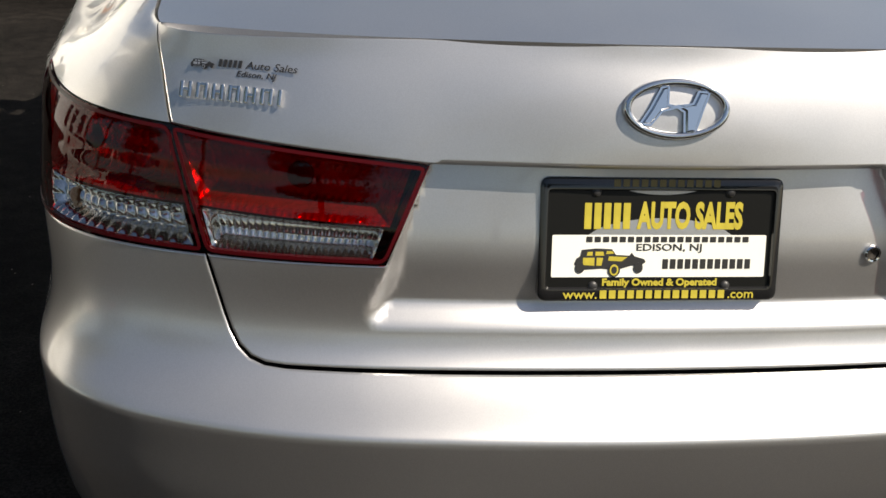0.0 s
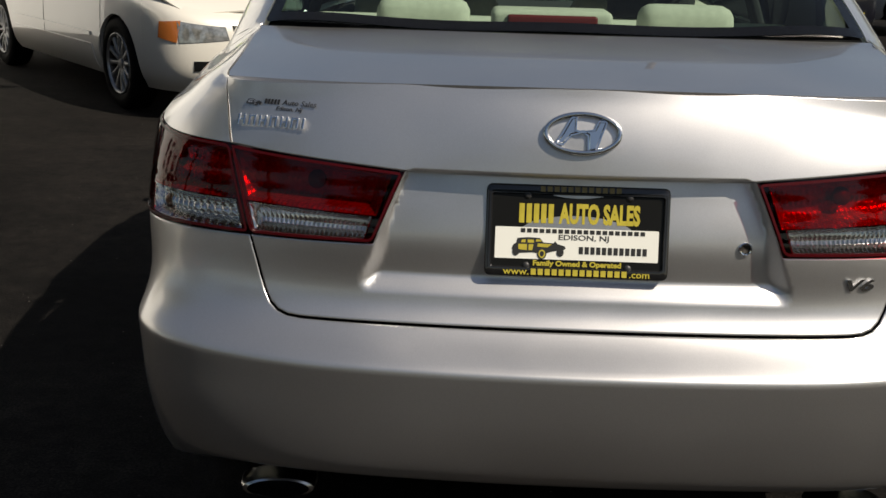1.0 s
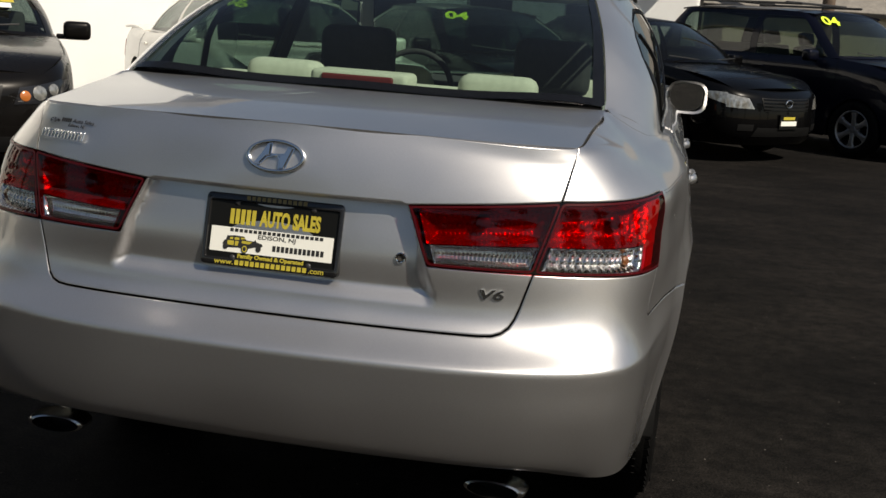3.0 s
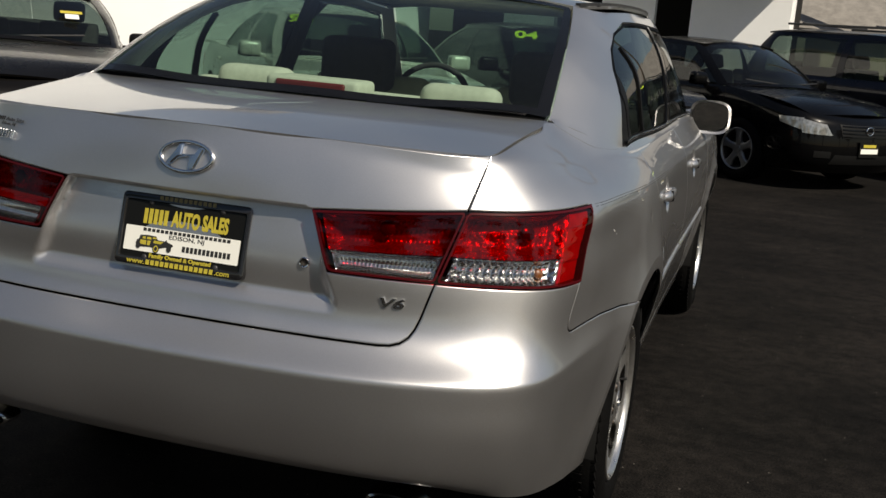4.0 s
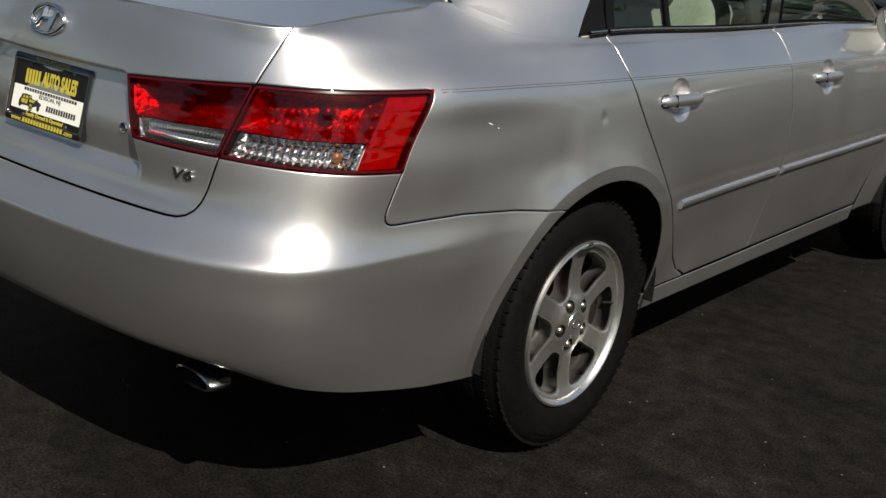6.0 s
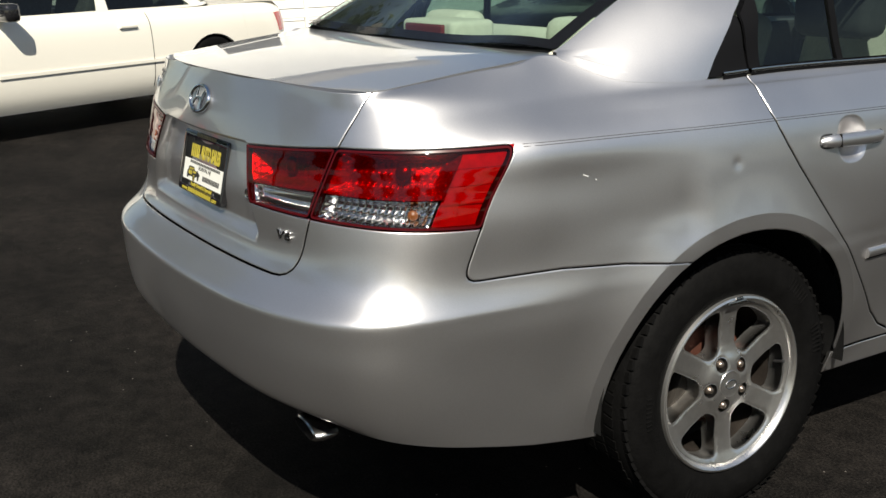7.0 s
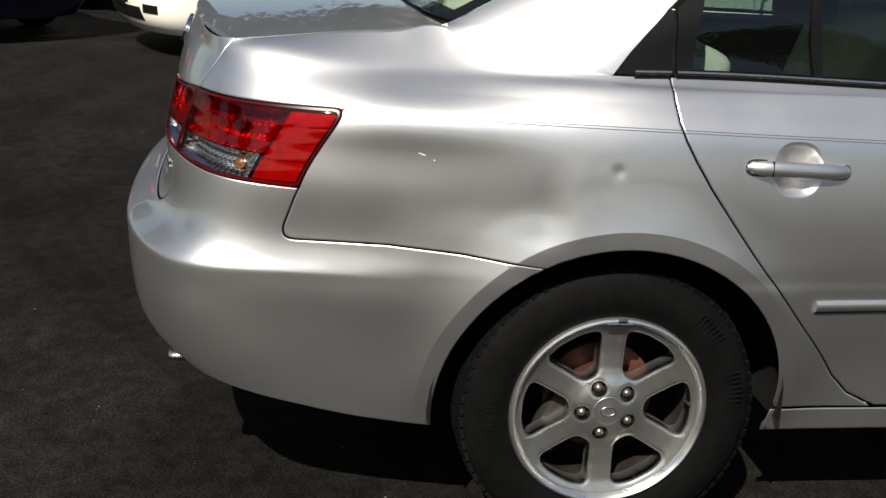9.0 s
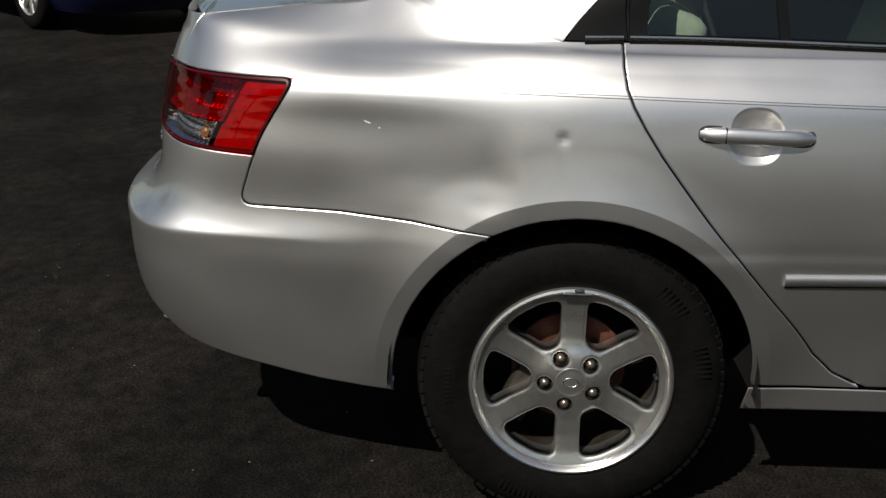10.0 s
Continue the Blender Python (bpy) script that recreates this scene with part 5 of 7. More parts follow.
def strip(name, pts, w, d, mat, parent, lift=0.0):
    """A moulding with a rounded section along (y, z) points of the right flank."""
    uv = dense([flank(y, z) for y, z in pts], 0.05, False)
    co, no = BODY.at(uv), BODY.normals(uv, False)
    rows = []
    bm = bmesh.new()
    for c, n in zip(co, no):
        n = Vector(n)
        up = n.cross(Vector((0, 1, 0)).cross(n)).normalized()
        t = Vector((0, 1, 0))
        up = n.cross(t).normalized()
        up = up if up.z > 0 else -up
        c = Vector(c) + n * lift
        rows.append([bm.verts.new(c + up * w * a + n * d * b) for a, b in ((-0.5, -0.2), (-0.48, 0.35), (-0.32, 0.85), (0, 1.0), (0.32, 0.85), (0.48, 0.35), (0.5, -0.2))])
    for p, q in zip(rows[:-1], rows[1:]):
        for k in range(6):
            bm.faces.new((p[k], p[k + 1], q[k + 1], q[k]))
    for p in (rows[0], rows[-1]):
        bm.faces.new(p)
    bmesh.ops.recalc_face_normals(bm, faces=bm.faces)
    return part(name, smooth(bm, 45), mat, parent)


strip("side_moulding", [(1.427, 0.603), (1.7, 0.607), (2.10, 0.612)], 0.027, 0.009, SILVER, right_rear_door)
strip("side_moulding", [(2.135, 0.612), (2.6, 0.615), (3.13, 0.62)], 0.027, 0.009, SILVER, right_front_door)
# thin black line along the lower edge of each side moulding
for ob_, pts in ((right_rear_door, [(1.430, 0.5885), (1.7, 0.5925), (2.10, 0.5975)]), (right_front_door, [(2.137, 0.5975), (2.6, 0.6005), (3.13, 0.6055)])):
    strip("moulding_underline", pts, 0.004, 0.003, SATIN_BLACK, ob_)
# thin dark strips draw the shade of the two pressed crease lines
for dz in (0.0, 0.0050):
    for ob_, pts in ((right_rear_door, [(1.089, 0.972 + dz), (1.6, 0.962 + dz), (2.085, 0.954 + dz)]), (right_front_door, [(2.092, 0.954 + dz), (2.6, 0.950 + dz), (3.14, 0.944 + dz)]),
                     (sedan, [(0.42, 0.979 + dz), (0.7, 0.977 + dz), (1.084, 0.972 + dz)])):
        strip("crease_line", pts, 0.0018, 0.0003, CREASE_SHADE, ob_)


# short bright scratches in the quarter panel's paint
SCRATCH = material("bare_scratch", (0.75, 0.75, 0.74), 0.35, 0.3)
for pts, w_ in (([(0.552, 0.9085), (0.565, 0.9035)], 0.0026), ([(0.582, 0.8955), (0.585, 0.8945)], 0.0028)):
    strip("paint_scratch", pts, w_, 0.0004, SCRATCH, sedan)


def door_handle(y, z, parent):
    m = on_body(0, z, 0.0, side=y, shaped=False)
    m = m @ pose(0, 0, 0, 0, 0, -1.5)
    bm = bmesh.new()
    rows = []
    for t in np.linspace(-1, 1, 19):
        x = 0.1145 * t
        e = max(0.0, 1 - abs(t) ** 5)
        h, d = 0.0165 * (0.35 + 0.65 * e ** 0.6), 0.011 * (0.4 + 0.6 * e ** 0.6)
        cz = 0.017 - 0.010 * abs(t) ** 6 - 0.003 * t * t
        rows.append([bm.verts.new((x, h * math.sin(a), cz + d * math.cos(a))) for a in np.linspace(0, 2 * math.pi, 15)[:-1]])
    for p, q in zip(rows[:-1], rows[1:]):
        for k in range(14):
            bm.faces.new((p[k], p[(k + 1) % 14], q[(k + 1) % 14], q[k]))
    bm.faces.new(rows[0]), bm.faces.new(rows[-1])
    bmesh.ops.recalc_face_normals(bm, faces=bm.faces)
    grip = part("door_handle", smooth(bm, 50), SILVER, parent, "silver pull handle")
    grip.matrix_local = m
    for x in (-0.09, 0.09):
        bm = bmesh.new()
        box(bm, (0.036, 0.026, 0.016), (x, 0, 0.006), 0.006)
        part("handle_foot", bm, SILVER, grip)
    bm = bmesh.new()
    box(bm, (0.0013, 0.0315, 0.0185), (-0.066, 0, 0.0178), 0)
    part("handle_joint", bm, DARK_GAP, grip)
    for x in (-0.085, 0.085):
        edge_line = [(x + 0.0315 * math.copysign(abs(math.cos(a)) ** 0.7, math.cos(a)), 0.0182 * math.copysign(abs(math.sin(a)) ** 0.7, math.sin(a))) for a in np.linspace(0, 2 * math.pi, 29)[:-1]]
        part("handle_seal", slab(edge_line, 0.0028), BLACK_PLASTIC, grip)


door_handle(1.338, 0.905, right_rear_door)
door_handle(2.40, 0.902, right_front_door)

# belt strip and door mirror
for ob_, a, b in ((right_rear_door, 4.07, 5.68), (right_front_door, 5.70, 7.9), (sedan, 3.76, 4.045)):
    uv = [cab(k, -0.0) for k in np.linspace(a, b, 16)]
    co, no = CAB.at(uv), CAB.normals(uv)
    bm = bmesh.new()
    rows = [[bm.verts.new(Vector(c) + Vector(n) * o + Vector((0, 0, h))) for o, h in ((0.000, 0.003), (0.0065, 0.0035), (0.0080, 0.007), (0.0065, 0.0115), (0.0, 0.0125))] for c, n in zip(co, no)]
    for p, q in zip(rows[:-1], rows[1:]):
        for k in range(4):
            bm.faces.new((p[k], p[k + 1], q[k + 1], q[k]))
    bmesh.ops.recalc_face_normals(bm, faces=bm.faces)
    part("belt_strip", smooth(bm, 50), DULL_CHROME, ob_)
    bm = bmesh.new()
    rows = [[bm.verts.new(Vector(c) + Vector(n) * o + Vector((0, 0, h))) for o, h in ((-0.002, -0.007), (0.0045, -0.006), (0.0050, 0.003), (-0.002, 0.004))] for c, n in zip(co, no)]
    for p, q in zip(rows[:-1], rows[1:]):
        for k in range(3):
            bm.faces.new((p[k], p[k + 1], q[k + 1], q[k]))
    bmesh.ops.recalc_face_normals(bm, faces=bm.faces)
    part("belt_seal", smooth(bm, 50), SATIN_BLACK, ob_)


def door_mirror(side):
    hold = new("door_mirror")
    hold.parent = sedan
    hold.matrix_local = pose(side * 0.878, 3.02, 1.052)
    hold["label"] = "silver door mirror"
    bm = bmesh.new()
    rows = []
    rows.append([bm.verts.new((0.079 * (abs(math.cos(a)) ** 0.6) * (1 if math.cos(a) > 0 else -1), 0.004, 0.064 * (abs(math.sin(a)) ** 0.6) * (1 if math.sin(a) > 0 else -1))) for a in np.linspace(0, 2 * math.pi, 33)[:-1]])
    for t in np.linspace(0, 1, 9):
        y = -0.005 + 0.105 * t
        k = math.sqrt(max(0.02, 1 - (t * 0.97) ** 2.4))
        rows.append([bm.verts.new((0.090 * k * (abs(math.cos(a)) ** 0.6) * (1 if math.cos(a) > 0 else -1), y, 0.074 * k * (abs(math.sin(a)) ** 0.6) * (1 if math.sin(a) > 0 else -1))) for a in np.linspace(0, 2 * math.pi, 33)[:-1]])
    for p, q in zip(rows[:-1], rows[1:]):
        for j in range(32):
            bm.faces.new((p[j], p[(j + 1) % 32], q[(j + 1) % 32], q[j]))
    bm.faces.new(rows[-1])
    bmesh.ops.recalc_face_normals(bm, faces=bm.faces)
    part("mirror_shell", smooth(bm, 60), SILVER, hold)
    pts = [(0.081 * (abs(math.cos(a)) ** 0.6) * (1 if math.cos(a) > 0 else -1), 0.066 * (abs(math.sin(a)) ** 0.6) * (1 if math.sin(a) > 0 else -1)) for a in np.linspace(0, 2 * math.pi, 33)[:-1]]
    g = part("mirror_glass", slab(pts, 0.002), material("mirror_silver", (0.75, 0.78, 0.78), 0.01, 1.0) if side > 0 else bpy.data.materials["mirror_silver"], hold)
    g.matrix_local = pose(0, 0.008, 0, 97, 0, 12 * side)
    bm = bmesh.new()
    box(bm, (0.10, 0.05, 0.05), (-side * 0.12, 0.06, -0.055), 0.012)
    part("mirror_arm", bm, BLACK_PLASTIC, hold)


door_mirror(1)
door_mirror(-1)

# ---------------------------------------------------------------- cabin fittings
def cushion(name, size, at, mat, bevel=0.05, turn=None, parent=None, label=""):
    bm = bmesh.new()
    box(bm, size, (0, 0, 0), min(bevel, min(size) * 0.45), segments=4)
    ob = part(name, smooth(bm, 60), mat, parent or sedan, label)
    ob.matrix_local = Matrix.Translation(at) @ (turn or Matrix())
    return ob


lean = Matrix.Rotation(radians(-22), 4, "X")
cushion("rear_seat_back", (1.28, 0.16, 0.62), (0, 1.10, 0.83), BEIGE, turn=lean, label="beige cloth rear seat")
cushion("rear_seat_cushion", (1.10, 0.55, 0.20), (0, 1.42, 0.55), BEIGE)
cushion("parcel_shelf", (1.26, 0.46, 0.03), (0, 0.84, 1.085), BEIGE, 0.01, label="pale parcel shelf")
for x in (-0.32, 0.32):
    cushion("rear_headrest", (0.23, 0.11, 0.13), (x, 0.97, 1.125), BEIGE, 0.045, label="beige headrest")
cushion("high_brake_lamp", (0.27, 0.14, 0.075), (-0.02, 0.76, 1.148), BEIGE, 0.02, label="beige housing with a dark red lamp strip")
cushion("brake_lamp_lens", (0.20, 0.02, 0.036), (-0.02, 0.690, 1.158), material("brake_lens", (0.16, 0.02, 0.02), 0.2, coat=0.5), 0.008)
for x in (-0.37, 0.37):
    cushion("front_seat_back", (0.50, 0.17, 0.66), (x, 2.02, 0.82), BEIGE, 0.07, Matrix.Rotation(radians(-18), 4, "X"))
    cushion("front_seat_cushion", (0.50, 0.52, 0.20), (x, 2.36, 0.52), BEIGE, 0.07)
    # dark colour gives the front headrests their look in silhouette
    cushion("front_headrest", (0.28, 0.12, 0.20), (x, 1.90, 1.185), DARK_TRIM_SHADE, 0.05)
cushion("dashboard", (1.36, 0.55, 0.30), (0, 3.12, 0.90), DARK_TRIM_SHADE, 0.08)
for s in (-1, 1):
    # door cards made dark in colour, as the far one lies in shadow
    cushion("door_card", (0.03, 1.50, 0.60), (s * 0.73, 2.27, 0.74), DARK_TRIM_SHADE, 0.012)
    cushion("belt_pillar", (0.03, 0.09, 0.42), (s * 0.70, 2.03, 1.22), DARK_TRIM_SHADE, 0.012, Matrix.Rotation(radians(-s * 20), 4, "Y"))
cushion("headliner", (1.06, 1.30, 0.015), (0, 2.02, 1.435), BEIGE, 0.005)
bm = bmesh.new()
ring_m = pose(-0.37, 2.80, 1.0, 68, 0, 0)
rows = []
for i in range(40):
    a = 2 * math.pi * i / 40
    rows.append([bm.verts.new(ring_m @ Vector(((0.185 + 0.014 * math.cos(b)) * math.cos(a), (0.185 + 0.014 * math.cos(b)) * math.sin(a), 0.014 * math.sin(b)))) for b in np.linspace(0, 2 * math.pi, 9)[:-1]])
for p, q in zip(rows, rows[1:] + rows[:1]):
    for k in range(8):
        bm.faces.new((p[k], p[(k + 1) % 8], q[(k + 1) % 8], q[k]))
box(bm, (0.34, 0.05, 0.03), (0, 0, 0), 0.01, ring_m)
bmesh.ops.recalc_face_normals(bm, faces=bm.faces)
part("steering_wheel", smooth(bm, 50), DARK_TRIM_SHADE, sedan, "dark steering wheel")

# ---------------------------------------------------------------- parked cars round the lot
LAMP_GLASS = material("headlamp", (0.34, 0.34, 0.32), 0.10, 0.6, coat=1.0, vary=0.5, scale=30)
AMBER = material("amber_lens", (0.42, 0.13, 0.03), 0.15, coat=1.0)
LAMP_RED = material("red_lamp", (0.35, 0.01, 0.012), 0.15, coat=1.0)
GRILLE_BLACK = material("grille_black", (0.005, 0.005, 0.005), 0.5, spec=0.2)
LIME = material("lime_marker", (0.62, 0.85, 0.04), 0.6)
CREAM = car_paint("cream_white_paint", (0.78, 0.75, 0.66), 0.0, 0.35, 0.02)
PEARL = car_paint("pearl_paint", (0.70, 0.67, 0.60), 0.15, 0.35, 0.03)
BLACK_PAINT = car_paint("black_paint", (0.0022, 0.0022, 0.0024), 0.1, 0.25, 0.1, spec=0.06, coat=0.3)
NAVY = car_paint("navy_paint", (0.003, 0.0036, 0.009), 0.3, 0.3, 0.2, spec=0.10, coat=0.4)
GREY_PAINT = car_paint("dark_grey_paint", (0.0065, 0.0058, 0.0054), 0.3, 0.28, 0.15, spec=0.08, coat=0.35)
PALE_SILVER = car_paint("pale_silver_paint", (0.55, 0.56, 0.57), 0.6, 0.35, 0.1)
NAVY_CAR = car_paint("deep_blue_paint", (0.004, 0.006, 0.03), 0.3, 0.3, 0.2, spec=0.12)
PARKED_GLASS = tinted_glass("parked_glass", (0.34, 0.40, 0.37), 0.0, 1.45, dirt=0.004)
GREY_CLOTH = material("grey_cloth", (0.10, 0.10, 0.095), 0.9, vary=0.2, scale=30)
# alloy with shade put into its colour, for wheels in the dark
SHADED_ALLOY = material("shaded_alloy", (0.30, 0.30, 0.30), 0.4, 0.8, vary=0.2, scale=20)
simple_wheels = {}


def parked_car(name, label, paint, m, L=4.7, W=1.80, H=1.45, nose=0.74, cowl=0.98, belt=0.97, deck=1.0, cowl_y=1.15, roof0=1.95, roof1=3.15, tail_y=4.0,
               base=2.75, axle=0.93, tall=False, numeral="", lamps="wide", grille="slats", plate_on=True, rails=False, lower=None, wheel_mat=ALLOY, spokes=7, chrome_bits=False, doors=4, trim=GREY_CLOTH, mirror=None, rear_plate=False, narrow=False):
    """A parked car whose nose stands at the origin and which reaches along +y."""
    car = thing(name, label, "car", m)
    hw = W / 2
    mid_y = L / 2

    def top(y):
        pts = ((0, nose), (0.35, nose + (cowl - nose) * 0.45), (cowl_y, cowl), (tail_y, belt if not tall else belt + 0.02), (L - 0.25, deck if not tall else belt + 0.02), (L, deck - 0.05 if not tall else belt))
        return float(np.interp(y, [p[0] for p in pts], [p[1] for p in pts]))

    plan = [(0, 0), (0.28 * W, 0.055), (0.42 * W, 0.20), (0.48 * W, 0.48), (0.5 * W, 1.0), (0.5 * W, 1.9), (0.5 * W, 2.8), (0.5 * W, L - 1.1), (0.487 * W, L - 0.5), (0.44 * W, L - 0.17), (0.30 * W, L - 0.035), (0, L)]
    rows = []
    for f, ins in ((0.0, 0.075), (0.16, 0.02), (0.36, 0.0), (0.55, 0.002), (0.75, 0.012), (0.90, 0.035), (1.0, 0.085)):
        row = []
        for x, y in plan:
            z = 0.20 + (top(y) - 0.20) * f
            k = 1 - ins / hw
            row.append((x * k, mid_y + (y - mid_y) * (1 - ins * 1.3 / mid_y), z))
        rows.append([(-x, y, z) for x, y, z in row[:0:-1]] + row)
    net = Net(rows)
    vt = net.kv[-1]

    def front(x, z):
        s = 1 if x >= 0 else -1
        u, v = net.find((0, 2), abs(x), z, lambda p: (p[:, 1] < 0.6) & (p[:, 0] > -0.02))
        return (s * u, v)

    def side(y, z):
        return net.find((1, 2), y, z, lambda p: (p[:, 0] > 0.3 * W) & (p[:, 1] > 0.05) & (p[:, 1] < L - 0.05))

    def wheel_arc(cy, r=0.365):
        return [side(cy + r * math.cos(radians(a)), 0.33 + r * math.sin(radians(a))) for a in np.linspace(190, -10, 17)]

    u0, u1 = side(axle - 0.42, 0.5)[0], side(axle + base + 0.42, 0.5)[0]
    panel("front_end", net, [(0, 0), (u0, 0), (u0, vt), (0, vt), (-u0, vt), (-u0, 0)], paint, car, 0.05, 0.02, gap=0.001)
    um = net.ku[-1]
    for s in (1, -1):
        fl = [(u0, vt), (u0, 0.0), side(axle - 0.365, 0.26)] + wheel_arc(axle) + [side(axle + 0.42, 0.215), side(axle + base - 0.42, 0.215)] + wheel_arc(axle + base) + [(u1, 0.0), (u1, vt)]
        fl = fl if s > 0 else mirrored(fl)
        panel("side_panel", net, fl, paint, car, 0.06, 0.03, gap=0.001)
        tail = [(u1, 0), (um, 0), (um, vt), (u1, vt)]
        panel("rear_end", net, tail if s > 0 else mirrored(tail), paint, car, 0.07, 0.02, gap=0.0)
        tl = [side(L - 0.30, 0.66), side(L - 0.10, 0.66), side(L - 0.10, 0.84), side(L - 0.36, 0.84)]
        panel("tail_lamp", net, tl if s > 0 else mirrored(tl), LAMP_RED, car, 0.06, 0.02, offset=0.004)
        if lower:
            lo = [side(axle + 0.46, 0.25), side(axle + base - 0.46, 0.25), side(axle + base - 0.50, 0.44), side(axle + 0.50, 0.44)]
            panel("lower_cladding", net, lo if s > 0 else mirrored(lo), lower, car, 0.08, 0.01, offset=0.006)
        # door gaps, handle, moulding
        for y in (cowl_y + 0.12, (roof0 + roof1) / 2 + 0.02, roof1 + 0.55) if doors == 4 else (cowl_y + 0.12, roof1 - 0.2):
            g = [side(y, 0.30), side(y + 0.006, 0.30), side(y + 0.006, top(y) - 0.02), side(y, top(y) - 0.02)]
            panel("door_gap", net, g if s > 0 else mirrored(g), DARK_GAP, car, 0.05, 0.001, offset=0.0015, gap=0)
        for y in ((roof0 + roof1) / 2 - 0.16, roof1 + 0.36) if doors == 4 else (roof1 - 0.42,):
            bm = bmesh.new()
            box(bm, (0.03, 0.18, 0.03), (0, 0, 0), 0.01)
            h_ob = part("door_handle", bm, paint, car)
            h_ob.matrix_local = pose(s * (hw - 0.012), y, belt - 0.12)
        mo = [side(axle + 0.5, 0.50), side(axle + base - 0.5, 0.50), side(axle + base - 0.5, 0.53), side(axle + 0.5, 0.53)]
        panel("side_moulding", net, mo if s > 0 else mirrored(mo), paint, car, 0.08, 0.012, offset=0.012)
    # bonnet and boot
    bon = Net([[(x * (hw - 0.085) * w, y + 0.05 * (x * x) * k, z + 0.035 * (1 - x * x)) for x in (-1, -0.6, -0.25, 0, 0.25, 0.6, 1)]
               for y, z, w, k in ((0.10, nose - 0.004, 0.80, 2), (0.35, top(0.35), 0.95, 1), (0.8, top(0.8), 1.0, 0), (cowl_y + 0.15, cowl, 1.0, 0))])
    bu, bv = bon.ku[-1], bon.kv[-1]
    panel("bonnet", bon, [(-bu, 0), (0, 0), (bu, 0), (bu, bv), (0, bv), (-bu, bv)], paint, car, 0.06, 0.015, gap=0.002)
    if not tall:
        bt = Net([[(x * (hw - 0.085), y, z + 0.03 * (1 - x * x)) for x in (-1, -0.5, 0, 0.5, 1)] for y, z in ((tail_y - 0.15, belt), (tail_y + 0.3, deck), (L - 0.15, deck - 0.02))])
        panel("boot_lid", bt, [(-bt.ku[-1], 0), (bt.ku[-1], 0), (bt.ku[-1], bt.kv[-1]), (-bt.ku[-1], bt.kv[-1])], paint, car, 0.08, 0.02)
    # cabin
    ih = hw - 0.09
    rh = hw * (0.66 if not tall else 0.74)
    cz = H - 0.045
    foot_rear = tail_y if not tall else L - 0.22
    head_rear = roof1 if not tall else L - 0.75
    st = [((0, cowl_y - 0.05, cowl + 0.03), (0, roof0, H - 0.02)), ((0.5 * ih, cowl_y, cowl + 0.02), (0.5 * rh, roof0 + 0.01, H - 0.03)), ((ih * 0.95, cowl_y + 0.22, cowl), (rh * 0.93, roof0 + 0.08, cz - 0.01)),
          ((ih, cowl_y + 0.6, belt), (rh, roof0 + 0.25, cz)), ((ih, (roof0 + roof1) / 2, belt), (rh, (roof0 + roof1) / 2, cz + 0.005)), ((ih, roof1 + 0.2, belt), (rh, head_rear - 0.45, cz)),
          ((ih * 0.97, foot_rear - 0.35, belt + 0.01), (rh * 0.94, head_rear - 0.08, cz - 0.01)), ((0.5 * ih, foot_rear, deck if not tall else belt), (0.5 * rh, head_rear, H - 0.03)), ((0, foot_rear + 0.03, deck + 0.02 if not tall else belt), (0, head_rear, H - 0.02))]
    rows = []
    for t in (0, 0.33, 0.67, 1.0):
        row = []
        for a, b in st:
            p = Vector(a).lerp(Vector(b), t)
            out = Vector((p.x, (p.y - mid_y) * 0.5, 0.3)).normalized()
            row.append(tuple(p + out * 0.04 * math.sin(math.pi * t)))
        rows.append([(-x, y, z) for x, y, z in row[:0:-1]] + row)
    cabn = Net(rows)
    cv = cabn.kv[-1]
    n0 = len(st) - 1

    def ck(k, v):
        i = min(int(k), n0 - 1)
        return (cabn.ku[n0 + i] + (cabn.ku[n0 + i + 1] - cabn.ku[n0 + i]) * (k - i), cv * v)

    for s in (1, -1):
        for nm, line in (("belt_rail", [ck(k, 0) for k in range(n0 + 1)] + [ck(k, 0.045) for k in range(n0, -1, -1)]),
                         ("screen_header", [ck(0, 0.95), ck(1, 0.95), ck(1.88, 0.95), ck(1.88, 1), ck(1, 1), ck(0, 1)]),
                         ("roof_side", [ck(1.88, 0.88)] + [ck(k, 0.88) for k in range(2, n0 + 1)] + [ck(k, 1) for k in range(n0, 1, -1)] + [ck(1.88, 1)]),
                         ("screen_pillar", [ck(1.88, 0.045), ck(2.22, 0.045), ck(2.40, 0.74), ck(2.56, 0.88), ck(1.88, 0.88)]),
                         ("door_pillar", [ck(3.93, 0.045), ck(4.07, 0.045), ck(4.07, 0.88), ck(3.93, 0.88)]),
                         ("rear_pillar", [ck(5.45, 0.045), ck(6.1, 0.045), ck(6.1, 0.88), ck(5.42, 0.88), ck(5.5, 0.78)])):
            panel(nm, cabn, line if s > 0 else mirrored(line), paint, car, 0.07, 0.01, gap=0)
    # seats and dashboard behind the glass
    mid_seat = (roof0 + roof1) / 2 + 0.02
    for s in (1, -1):
        lean_ = Matrix.Rotation(radians(-16), 4, "X")
        for nm, size_, at_, mt in (("front_seat", (0.48, 0.16, 0.62), (s * 0.36, mid_seat, belt - 0.16), trim), ("front_headrest", (0.26, 0.10, 0.17), (s * 0.36, mid_seat + 0.12, belt + 0.24), trim)):
            seat_ = part(nm, smooth(box(bmesh.new(), size_, (0, 0, 0), 0.045, segments=3), 60), mt, car)
            seat_.matrix_local = Matrix.Translation(at_) @ lean_
    rear_seat = part("rear_seat", smooth(box(bmesh.new(), (W * 0.68, 0.18, 0.55), (0, 0, 0), 0.05, segments=3), 60), trim, car)
    rear_seat.matrix_local = pose(0, roof1 + 0.30, belt - 0.14, -20, 0, 0)
